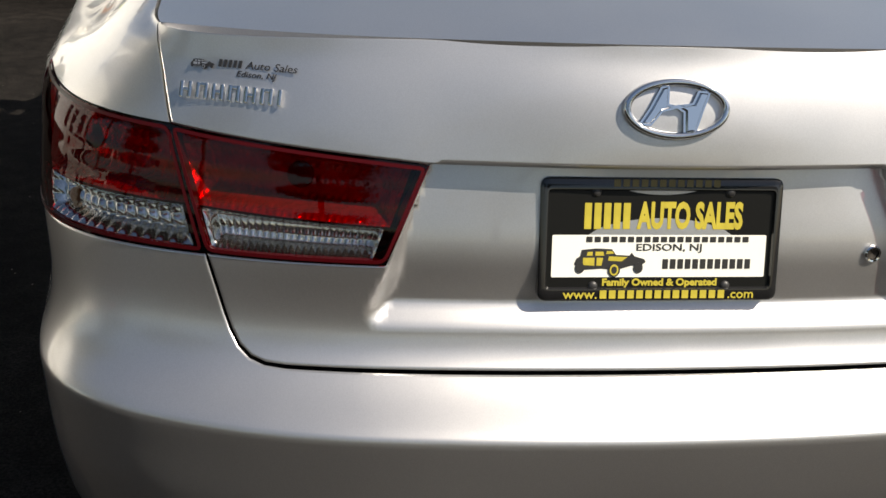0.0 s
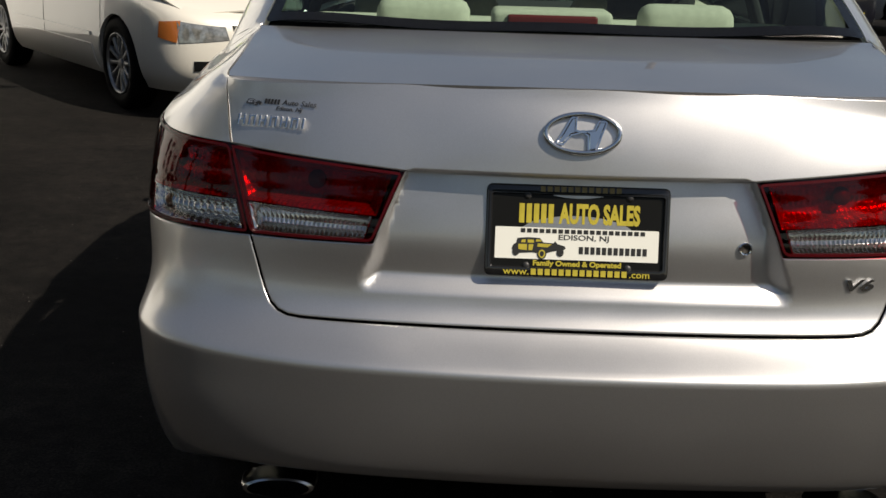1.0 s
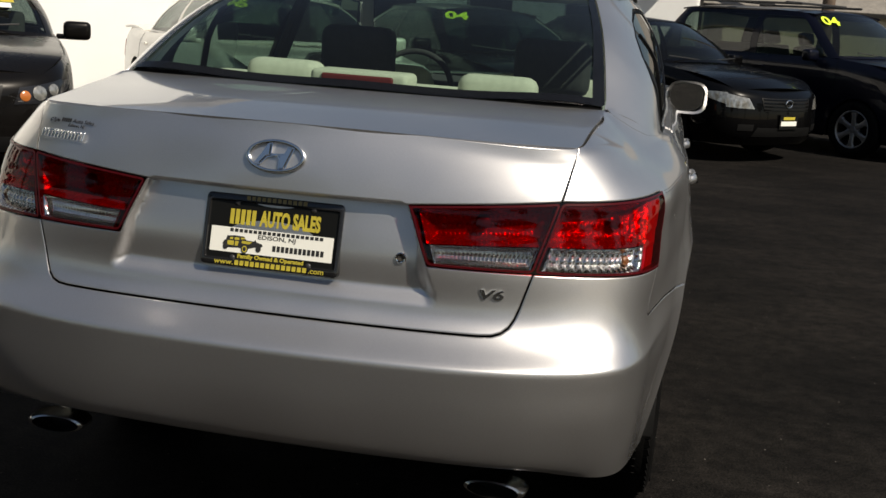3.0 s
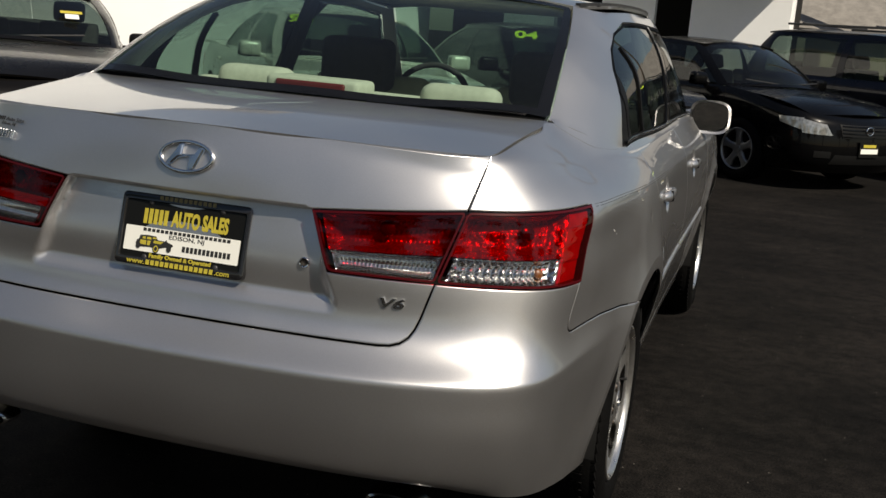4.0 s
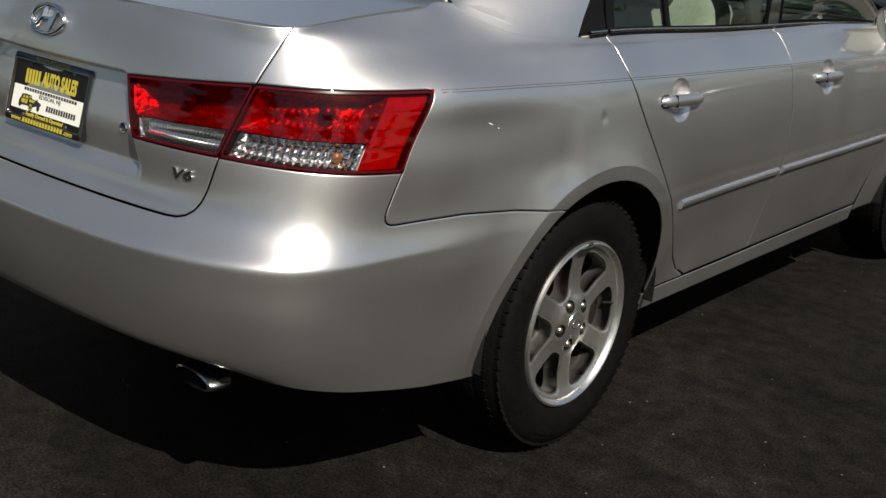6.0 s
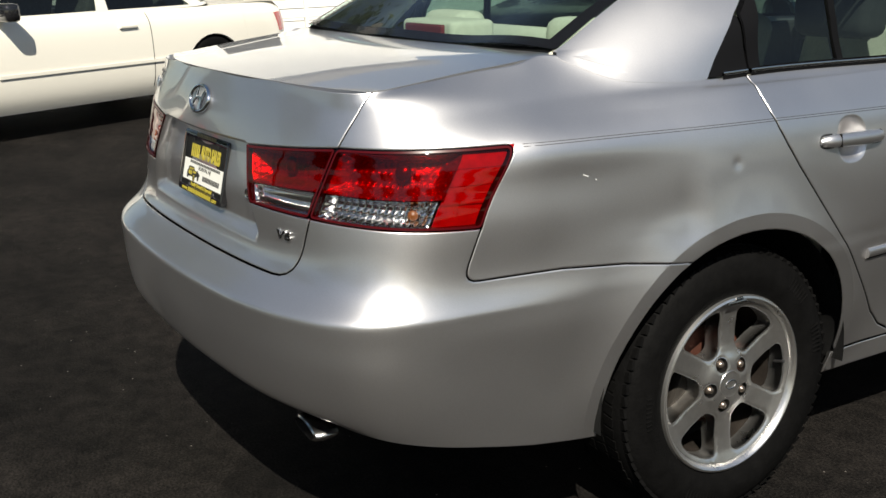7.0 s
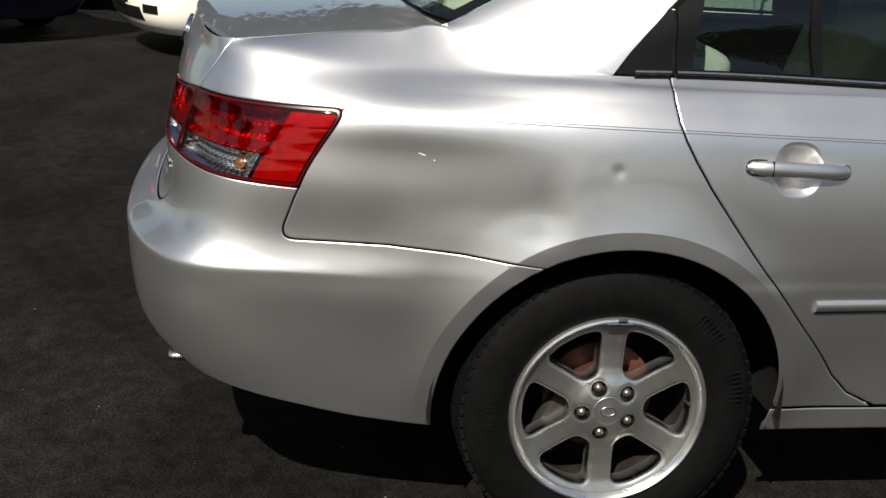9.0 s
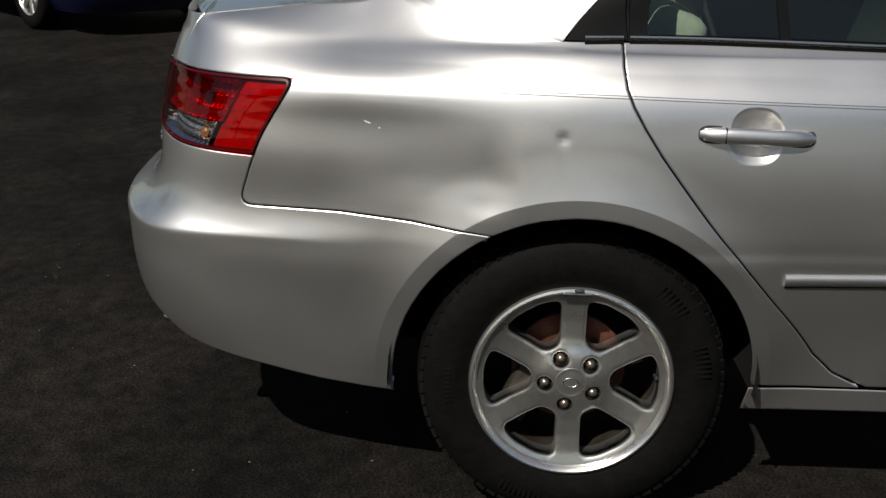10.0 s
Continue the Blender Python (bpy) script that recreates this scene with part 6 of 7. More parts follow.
    board = part("dashboard", smooth(box(bmesh.new(), (W * 0.74, 0.42, 0.22), (0, 0, 0), 0.05, segments=3), 60), DARK_TRIM_SHADE, car)
    board.matrix_local = pose(0, cowl_y + 0.42, cowl - 0.13)
    half_screen = [ck(0, 0.04), ck(1, 0.04), ck(1.89, 0.04), ck(1.89, 0.95), ck(1, 0.955), ck(0, 0.955)]
    panel("windscreen", cabn, half_screen + mirrored(half_screen)[-2:0:-1], PARKED_GLASS, car, 0.08, 0.003, offset=-0.003)
    for s in (1, -1):
        for line in ([ck(2.21, 0.04), ck(3.0, 0.04), ck(3.94, 0.04), ck(3.94, 0.885), ck(3.0, 0.885), ck(2.54, 0.885), ck(2.39, 0.74)], [ck(4.06, 0.04), ck(5.0, 0.04), ck(5.46, 0.04), ck(5.51, 0.78), ck(5.43, 0.885), ck(5.0, 0.885), ck(4.06, 0.885)]):
            panel("side_window", cabn, line if s > 0 else mirrored(line), PARKED_GLASS, car, 0.08, 0.003, offset=-0.003)
        mh = part("door_mirror", smooth(box(bmesh.new(), (0.20, 0.13, 0.14), (0, 0, 0), 0.045, segments=3), 60), mirror or paint, car)
        mh.matrix_local = pose(s * (hw + 0.07), cowl_y + 0.42, belt + 0.06)
        ma = part("mirror_arm", box(bmesh.new(), (0.10, 0.06, 0.04), (0, 0, 0), 0.012), paint, car)
        ma.matrix_local = pose(s * (hw - 0.03), cowl_y + 0.44, belt + 0.01)
        wb = part("wiper", box(bmesh.new(), (0.55, 0.012, 0.012), (0, 0, 0), 0.003), BLACK_PLASTIC, car)
        wb.matrix_local = pose(s * 0.3 - 0.05, cowl_y - 0.02 + 0.05, cowl + 0.065, 0, -4 * s, 6 * s)
    back = [ck(8, 0.04), ck(7, 0.04), ck(6.09, 0.04), ck(6.09, 0.885), ck(7, 0.885), ck(8, 0.885)]
    panel("rear_window", cabn, back, PARKED_GLASS, car, 0.08, 0.003, offset=-0.003)
    panel("rear_window", cabn, mirrored(back), PARKED_GLASS, car, 0.08, 0.003, offset=-0.003)
    rf = Net([[(x * rh * w, y, z - 0.03 * x * x - 0.012 * x**4) for x in (-1, -0.6, 0, 0.6, 1)] for y, z, w in ((roof0, H - 0.02, 0.95), (roof0 + 0.3, H, 1), ((roof0 + head_rear) / 2, H + 0.012, 1), (head_rear - 0.2, H, 1), (head_rear, H - 0.02, 0.95))])
    panel("roof", rf, [(-rf.ku[-1], 0), (0, 0), (rf.ku[-1], 0), (rf.ku[-1], rf.kv[-1]), (0, rf.kv[-1]), (-rf.ku[-1], rf.kv[-1])], paint, car, 0.08, 0.02, gap=0)
    if rails:
        for s in (1, -1):
            bm = box(bmesh.new(), (0.035, head_rear - roof0 - 0.5, 0.03), (s * rh * 0.86, (roof0 + head_rear) / 2, H + 0.055), 0.01)
            part("roof_rail", bm, BLACK_PLASTIC, car)
        for y in (roof0 + 0.5, head_rear - 0.5):
            bm = box(bmesh.new(), (rh * 1.7, 0.05, 0.03), (0, y, H + 0.07), 0.01)
            part("roof_bar", bm, BLACK_PLASTIC, car)
    # face: lamps, grille, intake, plate
    lz = nose - 0.13
    for s in (1, -1):
        if lamps == "oval":
            clear = [(0.44 * hw + 0.30 * hw * (1 + math.cos(a_)) / 2 * 1.25, lz + 0.02 + 0.055 * math.sin(a_) + 0.03 * math.cos(a_)) for a_ in np.linspace(0, 2 * math.pi, 17)[:-1]]
            amber = [side(0.17, lz - 0.015), side(0.28, lz + 0.0), side(0.31, lz + 0.07), side(0.19, lz + 0.09)]
        elif lamps == "wide":
            clear = [(0.48 * hw, lz - 0.04), (0.82 * hw, lz - 0.06), (0.82 * hw, lz + 0.09), (0.50 * hw, lz + 0.05)]
            amber = [side(0.20, lz - 0.06), side(0.34, lz - 0.03), side(0.34, lz + 0.08), side(0.20, lz + 0.09)]
        elif lamps == "round":
            clear = [(0.52 * hw, lz - 0.06), (0.86 * hw, lz - 0.04), (0.86 * hw, lz + 0.10), (0.56 * hw, lz + 0.05)]
            amber = [side(0.24, lz + 0.00), side(0.36, lz + 0.04), side(0.38, lz + 0.09), side(0.24, lz + 0.09)]
        elif lamps == "swept":
            clear = [(0.55 * hw, lz - 0.06), (0.85 * hw, lz - 0.05), (0.86 * hw, lz + 0.10), (0.62 * hw, lz + 0.05)]
            amber = [side(0.24, lz - 0.02), side(0.46, lz + 0.04), side(0.48, lz + 0.10), side(0.24, lz + 0.10)]
        else:
            clear = [(0.55 * hw, lz - 0.07), (0.84 * hw, lz - 0.07), (0.84 * hw, lz + 0.08), (0.55 * hw, lz + 0.08)]
            amber = [side(0.22, lz - 0.07), side(0.36, lz - 0.05), side(0.36, lz + 0.07), side(0.22, lz + 0.08)]
        uv = [front(x, z) for x, z in clear]
        panel("headlamp", net, uv if s > 0 else mirrored(uv), GLOSS_BLACK if lamps == "round" else LAMP_GLASS, car, 0.05, 0.02, offset=0.005)
        if lamps == "round":
            for fx, dz, rr, mt in ((0.60, -0.005, 0.034, AMBER), (0.70, 0.012, 0.048, CHROME), (0.80, 0.03, 0.040, CHROME)):
                q = front(fx * hw, lz + dz)
                c_, n_ = Vector(net.at([q])[0]), Vector(net.normals([q])[0])
                c_.x, n_.x = s * c_.x, s * n_.x
                lens = part("lamp_lens", lathe([(0.012, 0.0001), (0.011, rr * 0.6), (0.004, rr), (-0.01, rr)], 24), mt if mt is AMBER else LAMP_GLASS, car)
                lens.matrix_local = Matrix.Translation(c_ + n_ * 0.004) @ n_.to_track_quat("X", "Z").to_matrix().to_4x4()
        panel("turn_signal", net, amber if s > 0 else mirrored(amber), GLOSS_BLACK if lamps == "round" else AMBER if lamps != "swept" or chrome_bits else LAMP_GLASS, car, 0.05, 0.02, offset=0.005)
        fg = [front(0.55 * hw, 0.36), front(0.74 * hw, 0.36), front(0.74 * hw, 0.43), front(0.55 * hw, 0.43)]
        panel("fog_lamp", net, fg if s > 0 else mirrored(fg), LAMP_GLASS if tall else GRILLE_BLACK, car, 0.05, 0.01, offset=0.004)
    gw, g0, g1 = (0.26 * hw, lz - 0.22, lz + 0.08) if grille == "upright" else (0.24 * hw, lz - 0.16, lz + 0.04) if narrow else (0.42 * hw, lz - 0.08, lz + 0.06)
    gl = [front(gw, g0), front(gw * 1.08, g1), front(-gw * 1.08, g1), front(-gw, g0)]
    panel("grille", net, gl, GRILLE_BLACK, car, 0.05, 0.01, offset=0.004)
    nb = 4 if grille != "upright" else 9
    for i in range(nb):
        if grille == "upright":
            x = -gw + 2 * gw * (i + 0.5) / nb
            ln = [front(x - 0.006, g0), front(x + 0.006, g0), front(x + 0.006, g1), front(x - 0.006, g1)]
        else:
            z = g0 + (g1 - g0) * (i + 0.5) / nb
            ln = [front(-gw, z - 0.006), front(gw, z - 0.006), front(gw, z + 0.006), front(-gw, z + 0.006)]
            ln = dense(ln, 0.1)
        panel("grille_bar", net, ln, CHROME if grille == "upright" or chrome_bits else paint, car, 0.05, 0.006, offset=0.010, gap=0)
    bd = part("nose_badge", oval_ring(0.055, 0.04, 0.014, 0.008, 24), CHROME, car)
    bd.matrix_local = pose(0, -0.012 + float(net.at([front(0, lz)])[0][1]), lz, 90, 0, 0)
    ik = [front(0.55 * hw, 0.30), front(0.50 * hw, 0.40), front(-0.50 * hw, 0.40), front(-0.55 * hw, 0.30)]
    panel("lower_intake", net, ik, GRILLE_BLACK, car, 0.06, 0.01, offset=0.004)
    if plate_on:
        y0 = float(net.at([front(0, 0.46)])[0][1])
        for nm, sz, zz, mat in (("plate_board", (0.31, 0.012, 0.155), 0.46, PLATE_BLACK), ("plate_band", (0.27, 0.004, 0.05), 0.445, PLATE_WHITE), ("plate_bar", (0.20, 0.004, 0.03), 0.50, PLATE_YELLOW)):
            pb = part(nm, box(bmesh.new(), sz, (0, 0, 0), 0.002), mat, car)
            pb.matrix_local = pose(0, y0 - 0.012 - (0.007 if nm != "plate_board" else 0), zz)
    if rear_plate:
        y1 = float(net.at([(um, vt * 0.3)])[0][1])
        for nm, sz, zz, mat, dy in (("plate_board", (0.31, 0.012, 0.155), 0.50, PLATE_BLACK, 0.02), ("plate_band", (0.27, 0.004, 0.05), 0.485, PLATE_WHITE, 0.028), ("plate_bar", (0.20, 0.004, 0.03), 0.535, PLATE_YELLOW, 0.028)):
            pb = part(nm, box(bmesh.new(), sz, (0, 0, 0), 0.002), mat, car)
            pb.matrix_local = pose(0, y1 + dy, zz)
        for s in (1, -1):
            pb = part("reversing_lamp", box(bmesh.new(), (0.16, 0.02, 0.035), (0, 0, 0), 0.006), LAMP_GLASS, car)
            pb.matrix_local = pose(s * 0.34, y1 + 0.004, 0.57)
            pb = part("rear_lamp", box(bmesh.new(), (0.20, 0.05, 0.16), (0, 0, 0), 0.02), LAMP_RED, car)
            pb.matrix_local = pose(s * (hw - 0.27), L - 0.055, 0.76, 0, 0, -s * 12)
    if numeral:
        uv = [ck(1.42, 0.76)]
        p, n = cabn.at(uv)[0], Vector(cabn.normals(uv)[0])
        p = p * np.array([-1, 1, 1])
        n = Vector((-n.x, n.y, n.z))
        r_ = Vector((0, 0, 1)).cross(n).normalized()
        up = n.cross(r_)
        mm = Matrix((r_, up, n)).transposed().to_4x4()
        mm.translation = Vector(p) + n * 0.012
        t_ob = part("windscreen_numeral", text_mesh(numeral, 0.24, 0.001, bold=0.007), LIME, car, "lime green painted year numeral")
        t_ob.matrix_local = mm
    # underside, wells, wheels
    bm = bmesh.new()
    box(bm, (W * 0.80, L * 0.86, 0.12), (0, mid_y, 0.27), 0.02)
    part("floor_pan", bm, UNDERBODY, car)
    bm = bmesh.new()
    box(bm, (W * 0.86, L * 0.84, 0.42), (0, mid_y, 0.56), 0.05)
    part("inner_body", bm, UNDERBODY, car)
    for s in (1, -1):
        for y in (axle, axle + base):
            kind = (wheel_mat.name, spokes)
            if kind not in simple_wheels:
                w = simple_wheels[kind] = make_wheel("wheel", car, wheel_mat, spokes, False, True)
            else:
                w = copy_thing(simple_wheels[kind], Matrix())
                w.parent = car
            w.matrix_local = pose(s * (hw - 0.005), y, 0.338, 0, 0, 0 if s > 0 else 180) @ Matrix.Rotation(1.1 * y + s, 4, "X")
    return car


def windscreen_stickers(car, x, y, z, tilt_, yaw_):
    for nm, w_, h_, dy, mat in (("yellow_sticker", 0.16, 0.045, 0.04, PLATE_YELLOW), ("white_sticker", 0.10, 0.08, -0.035, PLATE_WHITE)):
        ob = part(nm, slab(rect(w_, h_, 0.004), 0.001), mat, car)
        ob.matrix_local = pose(x, y, z, tilt_, 0, yaw_) @ pose(0, dy, 0)


parked_car("white_sedan", "cream white older sedan with year numeral beside white wall", PEARL, pose(-1.55, 6.08, 0, 0, 0, 39), L=4.95, W=1.83, H=1.42, nose=0.74, numeral="96", lamps="wide", chrome_bits=True, lower=PEARL, base=2.93, axle=0.95, spokes=12, wheel_mat=SHADED_ALLOY)
coupe = parked_car("grey_coupe", "dark grey coupe with glossy bonnet parked on asphalt", GREY_PAINT, pose(-3.60, 3.80, 0, 0, 0, 34), L=4.4, W=1.75, H=1.40, nose=0.79, lamps="round", plate_on=False, tail_y=3.75, base=2.70, doors=2)
windscreen_stickers(coupe, 0.42, 1.47, 1.205, 23.5, 8)
parked_car("dark_grey_sedan", "dark grey sedan with upright chrome grille and year numeral", GREY_PAINT, pose(0.1, 8.0, 0, 0, 0, 40), L=4.95, W=1.85, H=1.45, nose=0.80, lamps="square", grille="upright", numeral="04", chrome_bits=True)
parked_car("black_sedan", "glossy black sedan with dealer plate parked on asphalt", BLACK_PAINT, pose(2.05, 10.15, 0, 0, 0, 49), L=4.8, W=1.82, H=1.47, nose=0.78, lamps="swept", grille="slats", axle=0.96, wheel_mat=SHADED_ALLOY, spokes=5)
parked_car("navy_suv", "navy blue sport utility vehicle with roof rails and year numeral", NAVY, pose(4.25, 11.6, 0, 0, 0, 47), L=4.78, W=1.95, H=1.72, nose=0.98, cowl=1.14, belt=1.10, deck=1.1, cowl_y=1.15, roof0=1.85, roof1=3.3, tail_y=4.4, tall=True, rails=True, numeral="04", lamps="wide", base=2.70, axle=0.92, wheel_mat=SHADED_ALLOY, spokes=6)
parked_car("silver_saloon", "pale silver sedan parked behind a navy vehicle", PALE_SILVER, pose(7.2, 14.6, 0, 0, 0, 48), lamps="swept")
parked_car("cream_coupe", "cream white two-door car with chrome wheels on the asphalt", CREAM, pose(-6.61, -1.09, 0, 0, 0, 22), L=4.85, W=1.78, H=1.38, nose=0.70, cowl=0.95, belt=0.94, deck=0.97, lamps="oval", grille="slats", narrow=True, chrome_bits=True, tail_y=4.0, base=2.69, axle=0.98, doors=2, wheel_mat=CHROME, spokes=9, mirror=GLOSS_BLACK)
parked_car("white_saloon", "white sedan with tail lamps parked behind the cream car", CREAM, pose(-12.65, -3.98, 0, 0, 0, 315), L=4.8, W=1.82, H=1.45, lamps="swept", plate_on=False)
parked_car("navy_car", "dark navy sedan seen from its tail with dealer plate", NAVY_CAR, pose(-9.92, -5.23, 0, 0, 0, 315), H=1.45, lamps="swept", plate_on=False, rear_plate=True)

# ---------------------------------------------------------------- ground
ASPHALT = bpy.data.materials.new("asphalt")
ASPHALT.use_nodes = True
nt = ASPHALT.node_tree
bs = nt.nodes["Principled BSDF"]
tc = nt.nodes.new("ShaderNodeTexCoord")


def noise_node(scale, detail=6, rough=0.6):
    n = nt.nodes.new("ShaderNodeTexNoise")
    n.inputs["Scale"].default_value, n.inputs["Detail"].default_value, n.inputs["Roughness"].default_value = scale, detail, rough
    nt.links.new(tc.outputs["Object"], n.inputs["Vector"])
    return n


def ramp_node(src, a, b, ca, cb):
    r = nt.nodes.new("ShaderNodeValToRGB")
    r.color_ramp.elements[0].position, r.color_ramp.elements[1].position = a, b
    r.color_ramp.elements[0].color, r.color_ramp.elements[1].color = (*ca, 1), (*cb, 1)
    nt.links.new(src, r.inputs[0])
    return r


def mixed(a, b, fac, mode="MIX"):
    x = nt.nodes.new("ShaderNodeMix")
    x.data_type, x.blend_type = "RGBA", mode
    for src, i in ((a, 6), (b, 7), (fac, 0)):
        if isinstance(src, float):
            x.inputs[i].default_value = src
        elif isinstance(src, tuple):
            x.inputs[i].default_value = (*src, 1)
        else:
            nt.links.new(src, x.inputs[i])
    return x.outputs[2]


patches = ramp_node(noise_node(0.7, 5).outputs["Fac"], 0.35, 0.68, (0.0046, 0.0044, 0.0043), (0.0108, 0.0099, 0.0093))
grain = ramp_node(noise_node(130, 4, 0.7).outputs["Fac"], 0.40, 0.66, (0.45, 0.45, 0.45), (2.0, 1.95, 1.9))
clumps = ramp_node(noise_node(14, 5, 0.7).outputs["Fac"], 0.38, 0.64, (0.68, 0.68, 0.68), (1.45, 1.42, 1.38))
mp = nt.nodes.new("ShaderNodeMapping")
mp.inputs["Scale"].default_value, mp.inputs["Rotation"].default_value = (0.8, 1.7, 1), (0, 0, radians(28))
nt.links.new(tc.outputs["Object"], mp.inputs["Vector"])
brushed = noise_node(2.2, 6)
nt.links.new(mp.outputs[0], brushed.inputs["Vector"])
streak = ramp_node(brushed.outputs["Fac"], 0.36, 0.72, (0.80, 0.80, 0.80), (1.40, 1.36, 1.32))
col = mixed(patches.outputs[0], grain.outputs[0], 1.0, "MULTIPLY")
col = mixed(col, streak.outputs[0], 1.0, "MULTIPLY")
col = mixed(col, clumps.outputs[0], 1.0, "MULTIPLY")
vor = nt.nodes.new("ShaderNodeTexVoronoi")
vor.inputs["Scale"].default_value = 22
nt.links.new(tc.outputs["Object"], vor.inputs["Vector"])
speck = ramp_node(vor.outputs["Distance"], 0.045, 0.075, (1, 1, 1), (0, 0, 0))
rare = ramp_node(noise_node(9, 2).outputs["Fac"], 0.54, 0.58, (0, 0, 0), (1, 1, 1))
fac = mixed(speck.outputs[0], rare.outputs[0], 1.0, "MULTIPLY")
col = mixed(col, (0.17, 0.155, 0.14), fac)
nt.links.new(col, bs.inputs["Base Color"])
bs.inputs["Roughness"].default_value, bs.inputs["Specular IOR Level"].default_value = 0.9, 0.06
bp = nt.nodes.new("ShaderNodeBump")
bp.inputs["Strength"].default_value, bp.inputs["Distance"].default_value = 0.6, 0.004
nt.links.new(noise_node(170, 4).outputs["Fac"], bp.inputs["Height"])
nt.links.new(bp.outputs[0], bs.inputs["Normal"])
bm = bmesh.new()
bmesh.ops.create_grid(bm, x_segments=8, y_segments=8, size=400)
tagged(part("ground", bm, ASPHALT, None), "dark patched asphalt of the car lot", "ground", kind="structure")

# ---------------------------------------------------------------- buildings
WHITE_PAINT = material("white_masonry", (0.83, 0.835, 0.82), 0.8, vary=0.03, scale=1.5, bump=0.08, bump_scale=60)
DARK_OPENING = material("dark_interior", (0.012, 0.011, 0.010), 0.9)
SIDING = material("white_siding", (0.78, 0.77, 0.73), 0.65, vary=0.05, scale=2)
ROOFING = material("grey_shingle", (0.20, 0.185, 0.165), 0.9, vary=0.25, scale=6, bump=0.4, bump_scale=30)
CREAM_WALL = material("cream_wall", (0.62, 0.55, 0.40), 0.8, vary=0.08, scale=2)
WINDOW_GLASS = material("window_pane", (0.02, 0.022, 0.024), 0.04)
WOOD_POLE = material("pole_wood", (0.10, 0.07, 0.05), 0.85, vary=0.3, scale=8)


def block(name, size, at, mat, parent=None, bevel=0.0, rz=0.0):
    ob = part(name, box(bmesh.new(), size, (0, 0, 0), bevel), mat, parent)
    ob.matrix_local = pose(*at, 0, 0, rz)
    return ob


shop = thing("white_shop", "white painted low building with dark openings", "building")
# front range beside the pearl car
block("wall", (7.0, 0.30, 4.4), (-8.22, 8.55, 2.2), WHITE_PAINT, shop, rz=35)
block("end_wall", (0.30, 6.6, 4.4), (-5.35, 14.0, 2.2), WHITE_PAINT, shop)
block("roof", (11.4, 7.4, 0.25), (-10.7, 13.9, 4.52), ROOFING, shop)
# rear range with piers and dark bays
for x0, x1 in ((-3.75, -2.85), (-2.05, -1.15), (-0.55, 1.05)):
    block("pier", (x1 - x0, 0.30, 3.4), ((x0 + x1) / 2, 17.2, 1.7), WHITE_PAINT, shop)
block("lintel", (6.6, 0.34, 0.9), (-2.1, 17.2, 3.55), WHITE_PAINT, shop)
block("bay_back", (6.6, 0.2, 4.0), (-2.1, 19.5, 2.0), DARK_OPENING, shop)
block("bay_roof", (6.8, 2.6, 0.2), (-2.1, 18.4, 4.1), ROOFING, shop)
block("bay_side", (0.2, 2.4, 4.0), (1.0, 18.4, 2.0), WHITE_PAINT, shop)
block("eave", (6.8, 1.2, 0.12), (-2.1, 16.6, 2.95), ROOFING, shop)

house = thing("clapboard_house", "white clapboard building with dark windows and a ramp rail", "building")
block("wall", (0.25, 5.0, 5.2), (-11.45, 4.3, 2.6), SIDING, house)
for i in range(32):
    block("clapboard", (0.02, 5.0, 0.165), (-11.31, 4.3, 0.10 + i * 0.165), SIDING, house, rz=0).rotation_euler = (0, radians(-4), 0)
for y in (2.7, 4.4, 6.0):
    w = new("window")
    w.parent = house
    w.matrix_local = pose(-11.28, y, 1.75)
    part("window_frame", box(bmesh.new(), (0.06, 1.05, 1.55), (0, 0, 0), 0.01), SIDING, w)
    for dz in (-0.36, 0.36):
        part("pane", box(bmesh.new(), (0.02, 0.86, 0.62), (0.035, 0, dz)), WINDOW_GLASS, w)
block("roof", (7.0, 5.6, 0.3), (-14.65, 4.3, 5.3), ROOFING, house)
rail_ = thing("ramp_rail", "white metal handrail along a ramp", "railing")
for z in (0.62, 1.02):
    block("rail_bar", (0.045, 3.4, 0.045), (-10.4, 4.5, z), SIDING, rail_, 0.01)
for y in np.linspace(2.9, 6.1, 4):
    block("rail_post", (0.05, 0.05, 1.02), (-10.4, float(y), 0.51), SIDING, rail_, 0.008)

shed = thing("shingled_shed", "low building with a grey shingled roof", "building")
bm = bmesh.new()
vs = [bm.verts.new(v) for v in ((1.4, 22, 0), (7.4, 22, 0), (7.4, 28, 0), (1.4, 28, 0), (1.4, 22, 1.9), (7.4, 22, 1.9), (7.4, 28, 1.9), (1.4, 28, 1.9), (1.4, 25, 3.7), (7.4, 25, 3.7))]
for f in ((0, 1, 5, 4), (1, 2, 6, 9, 5), (2, 3, 7, 6), (3, 0, 4, 8, 7)):
    bm.faces.new([vs[i] for i in f])
part("wall", bm, CREAM_WALL, shed)
for s in (-1, 1):
    r_ = part("roof", box(bmesh.new(), (6.5, 3.75, 0.12), (0, 0, 0), 0.02), ROOFING, shed)
    r_.matrix_local = pose(4.4, 25 + s * 1.58, 2.85, -s * 31, 0, 0)
cottage = thing("cream_cottage", "cream house with a shingled roof far behind", "building")
block("wall", (7.0, 7.0, 3.6), (9.2, 40, 1.8), CREAM_WALL, cottage)
for s in (-1, 1):
    r_ = part("roof", box(bmesh.new(), (7.6, 4.6, 0.15), (0, 0, 0), 0.02), ROOFING, cottage)
    r_.matrix_local = pose(9.2, 40 + s * 1.95, 4.75, -s * 33, 0, 0)
for x in (7.6, 10.4):
    block("window", (0.9, 0.08, 1.2), (x, 36.48, 2.3), WINDOW_GLASS, cottage)
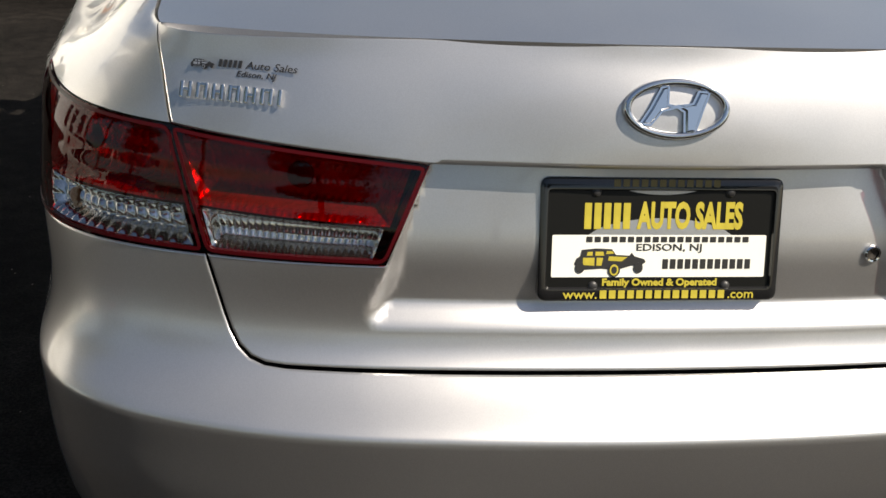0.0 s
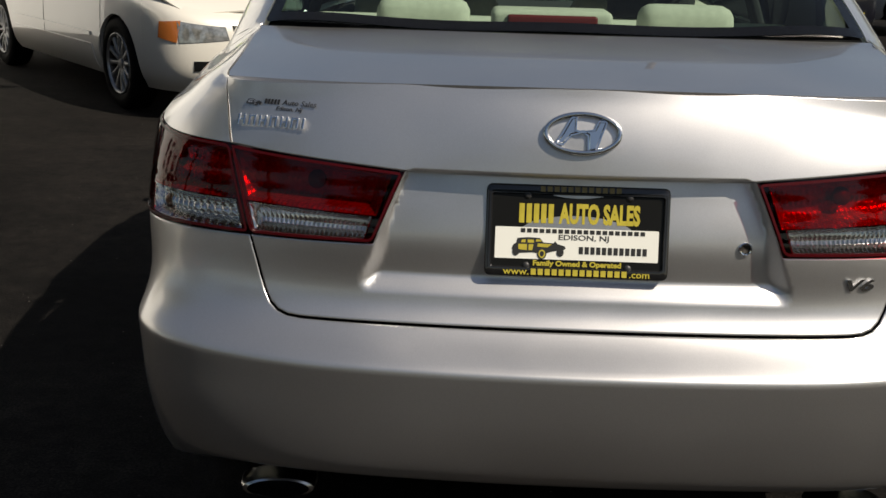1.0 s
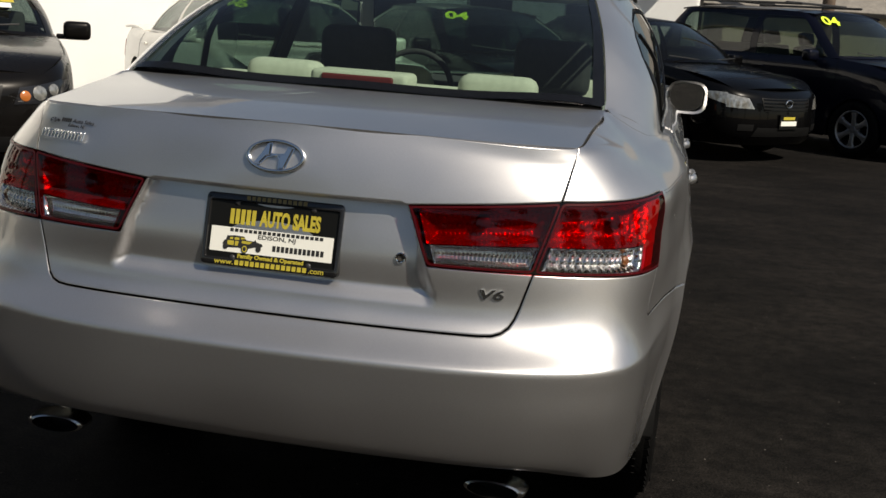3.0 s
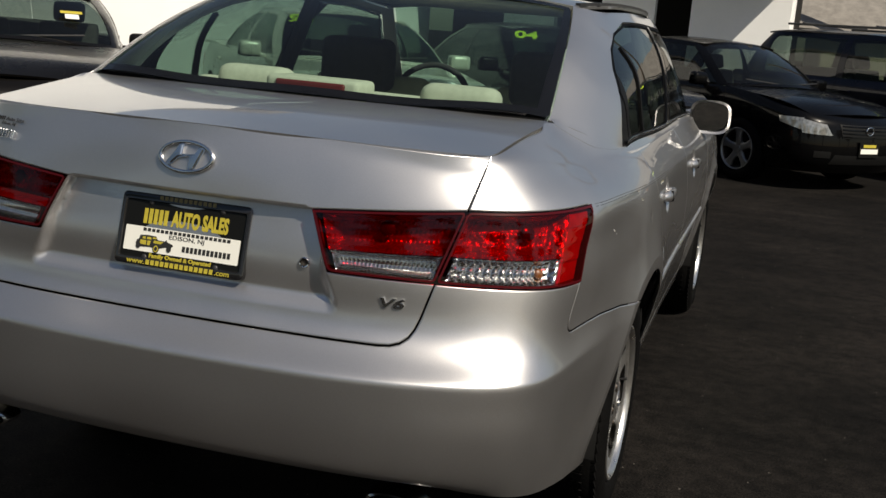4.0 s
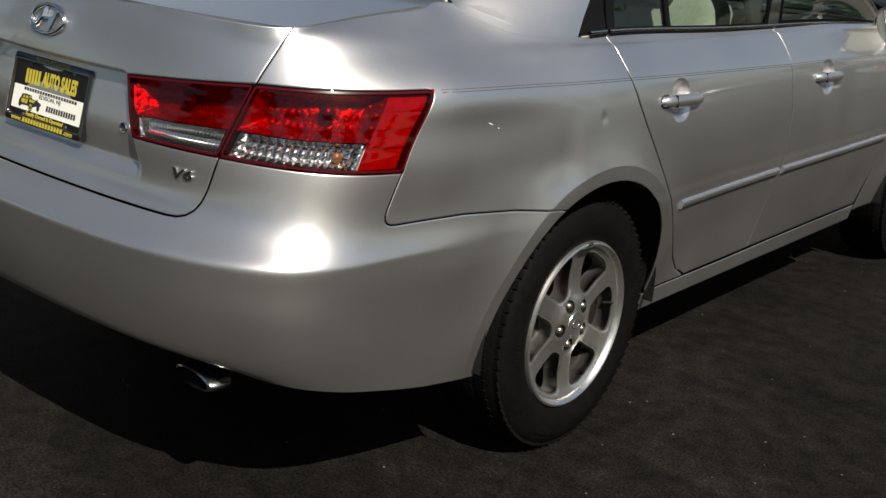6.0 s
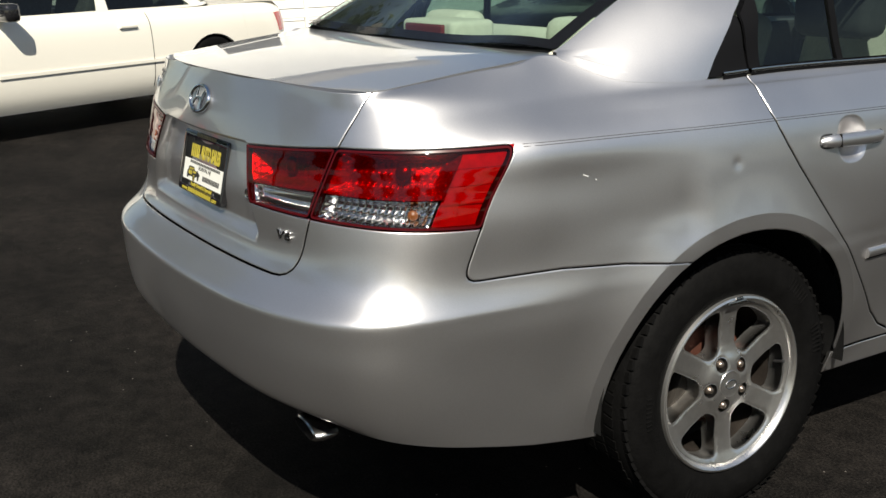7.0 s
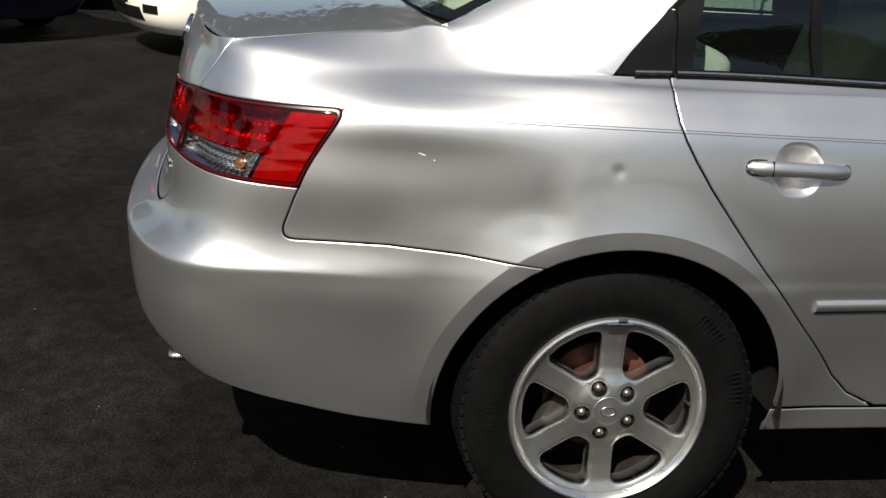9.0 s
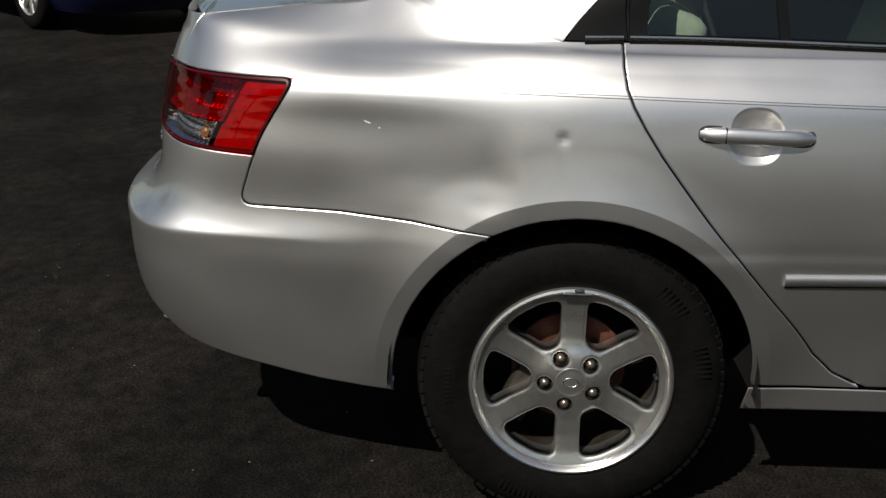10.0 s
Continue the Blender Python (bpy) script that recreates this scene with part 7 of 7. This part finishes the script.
pole = thing("utility_pole", "brown wooden utility pole", "pole", pose(3.6, 20.8, 0))
part("shaft", lathe([(0, 0.0001), (0, 0.13), (8.5, 0.10), (8.5, 0.0001)], 16, "z"), WOOD_POLE, pole)

# ---------------------------------------------------------------- trees round the lot
LEAF = material("tree_leaf", (0.045, 0.075, 0.022), 0.7, vary=0.45, scale=2)
BARK = material("tree_bark", (0.09, 0.07, 0.05), 0.9, vary=0.4, scale=12, bump=0.6, bump_scale=20)


def make_tree(seed, height, spread):
    rng = random.Random(seed)
    tree = thing("tree", "tall green broad-leaved tree behind the lot", "tree", group="trees round the lot")
    bm = bmesh.new()

    def limb(a, b, r0, r1):
        d = b - a
        bmesh.ops.create_cone(bm, cap_ends=False, segments=8, radius1=r0, radius2=r1, depth=d.length, matrix=Matrix.Translation((a + b) / 2) @ d.to_track_quat("Z", "Y").to_matrix().to_4x4())

    tips = []
    fork = Vector((rng.uniform(-0.3, 0.3), rng.uniform(-0.3, 0.3), height * 0.38))
    limb(Vector((0, 0, -0.1)), fork, 0.32, 0.2)
    for k in range(9):
        a = 2 * math.pi * k / 9 + rng.uniform(-0.3, 0.3)
        r, z = spread * rng.uniform(0.35, 0.9), height * rng.uniform(0.5, 0.92)
        e = Vector((r * math.cos(a), r * math.sin(a), z))
        limb(fork, e, 0.07, 0.03)
        tips += [e, fork.lerp(e, 0.45), fork.lerp(e, 0.72)]
        for _ in range(3):
            q = e + Vector((rng.uniform(-1, 1), rng.uniform(-1, 1), rng.uniform(-0.5, 1))) * spread * 0.3
            limb(e, q, 0.025, 0.012)
            tips.append(q)
    tips.append(Vector((0, 0, height)))
    part("trunk", smooth(bm, 60), BARK, tree)
    verts, faces = [], []
    for tip in tips:
        for _ in range(260):
            c = tip + Vector((rng.gauss(0, 1), rng.gauss(0, 1), rng.gauss(0, 0.7))) * spread * 0.15
            n = Vector((rng.gauss(0, 1), rng.gauss(0, 1), rng.gauss(0, 1))).normalized()
            t = n.orthogonal().normalized() * rng.uniform(0.10, 0.20)
            b = n.cross(t) * 0.6
            i = len(verts)
            verts += [c - t, c + b * 0.8, c + t, c - b * 0.8]
            faces.append((i, i + 1, i + 2, i + 3))
    data = bpy.data.meshes.new("crown")
    data.from_pydata([tuple(v) for v in verts], [], faces)
    part("crown", data, LEAF, tree)
    return tree


oak, elm = make_tree(3, 12.0, 4.2), make_tree(8, 10.0, 3.6)
oak.matrix_world, elm.matrix_world = pose(-13, 47, 0), pose(-3.5, 49, 0, 0, 0, 40)
for i, (x, y) in enumerate(((8, 60), (20, 55), (30, 45), (38, 33), (43, 20), (44, 8), (46, 0), (34, 40), (26, 52), (25, -8), (20, -17), (11, -22), (2, -24), (-8, -23), (-17, -17), (-21, -9), (-20, 44), (-28, 36), (-20, -2), (-21, 3))):
    copy_thing((oak, elm)[i % 2], pose(x, y, 0, 0, 0, 67 * i) @ Matrix.Scale((0.85 + 0.07 * (i % 5)) * (0.66 if y > 30 else 1.0), 4))
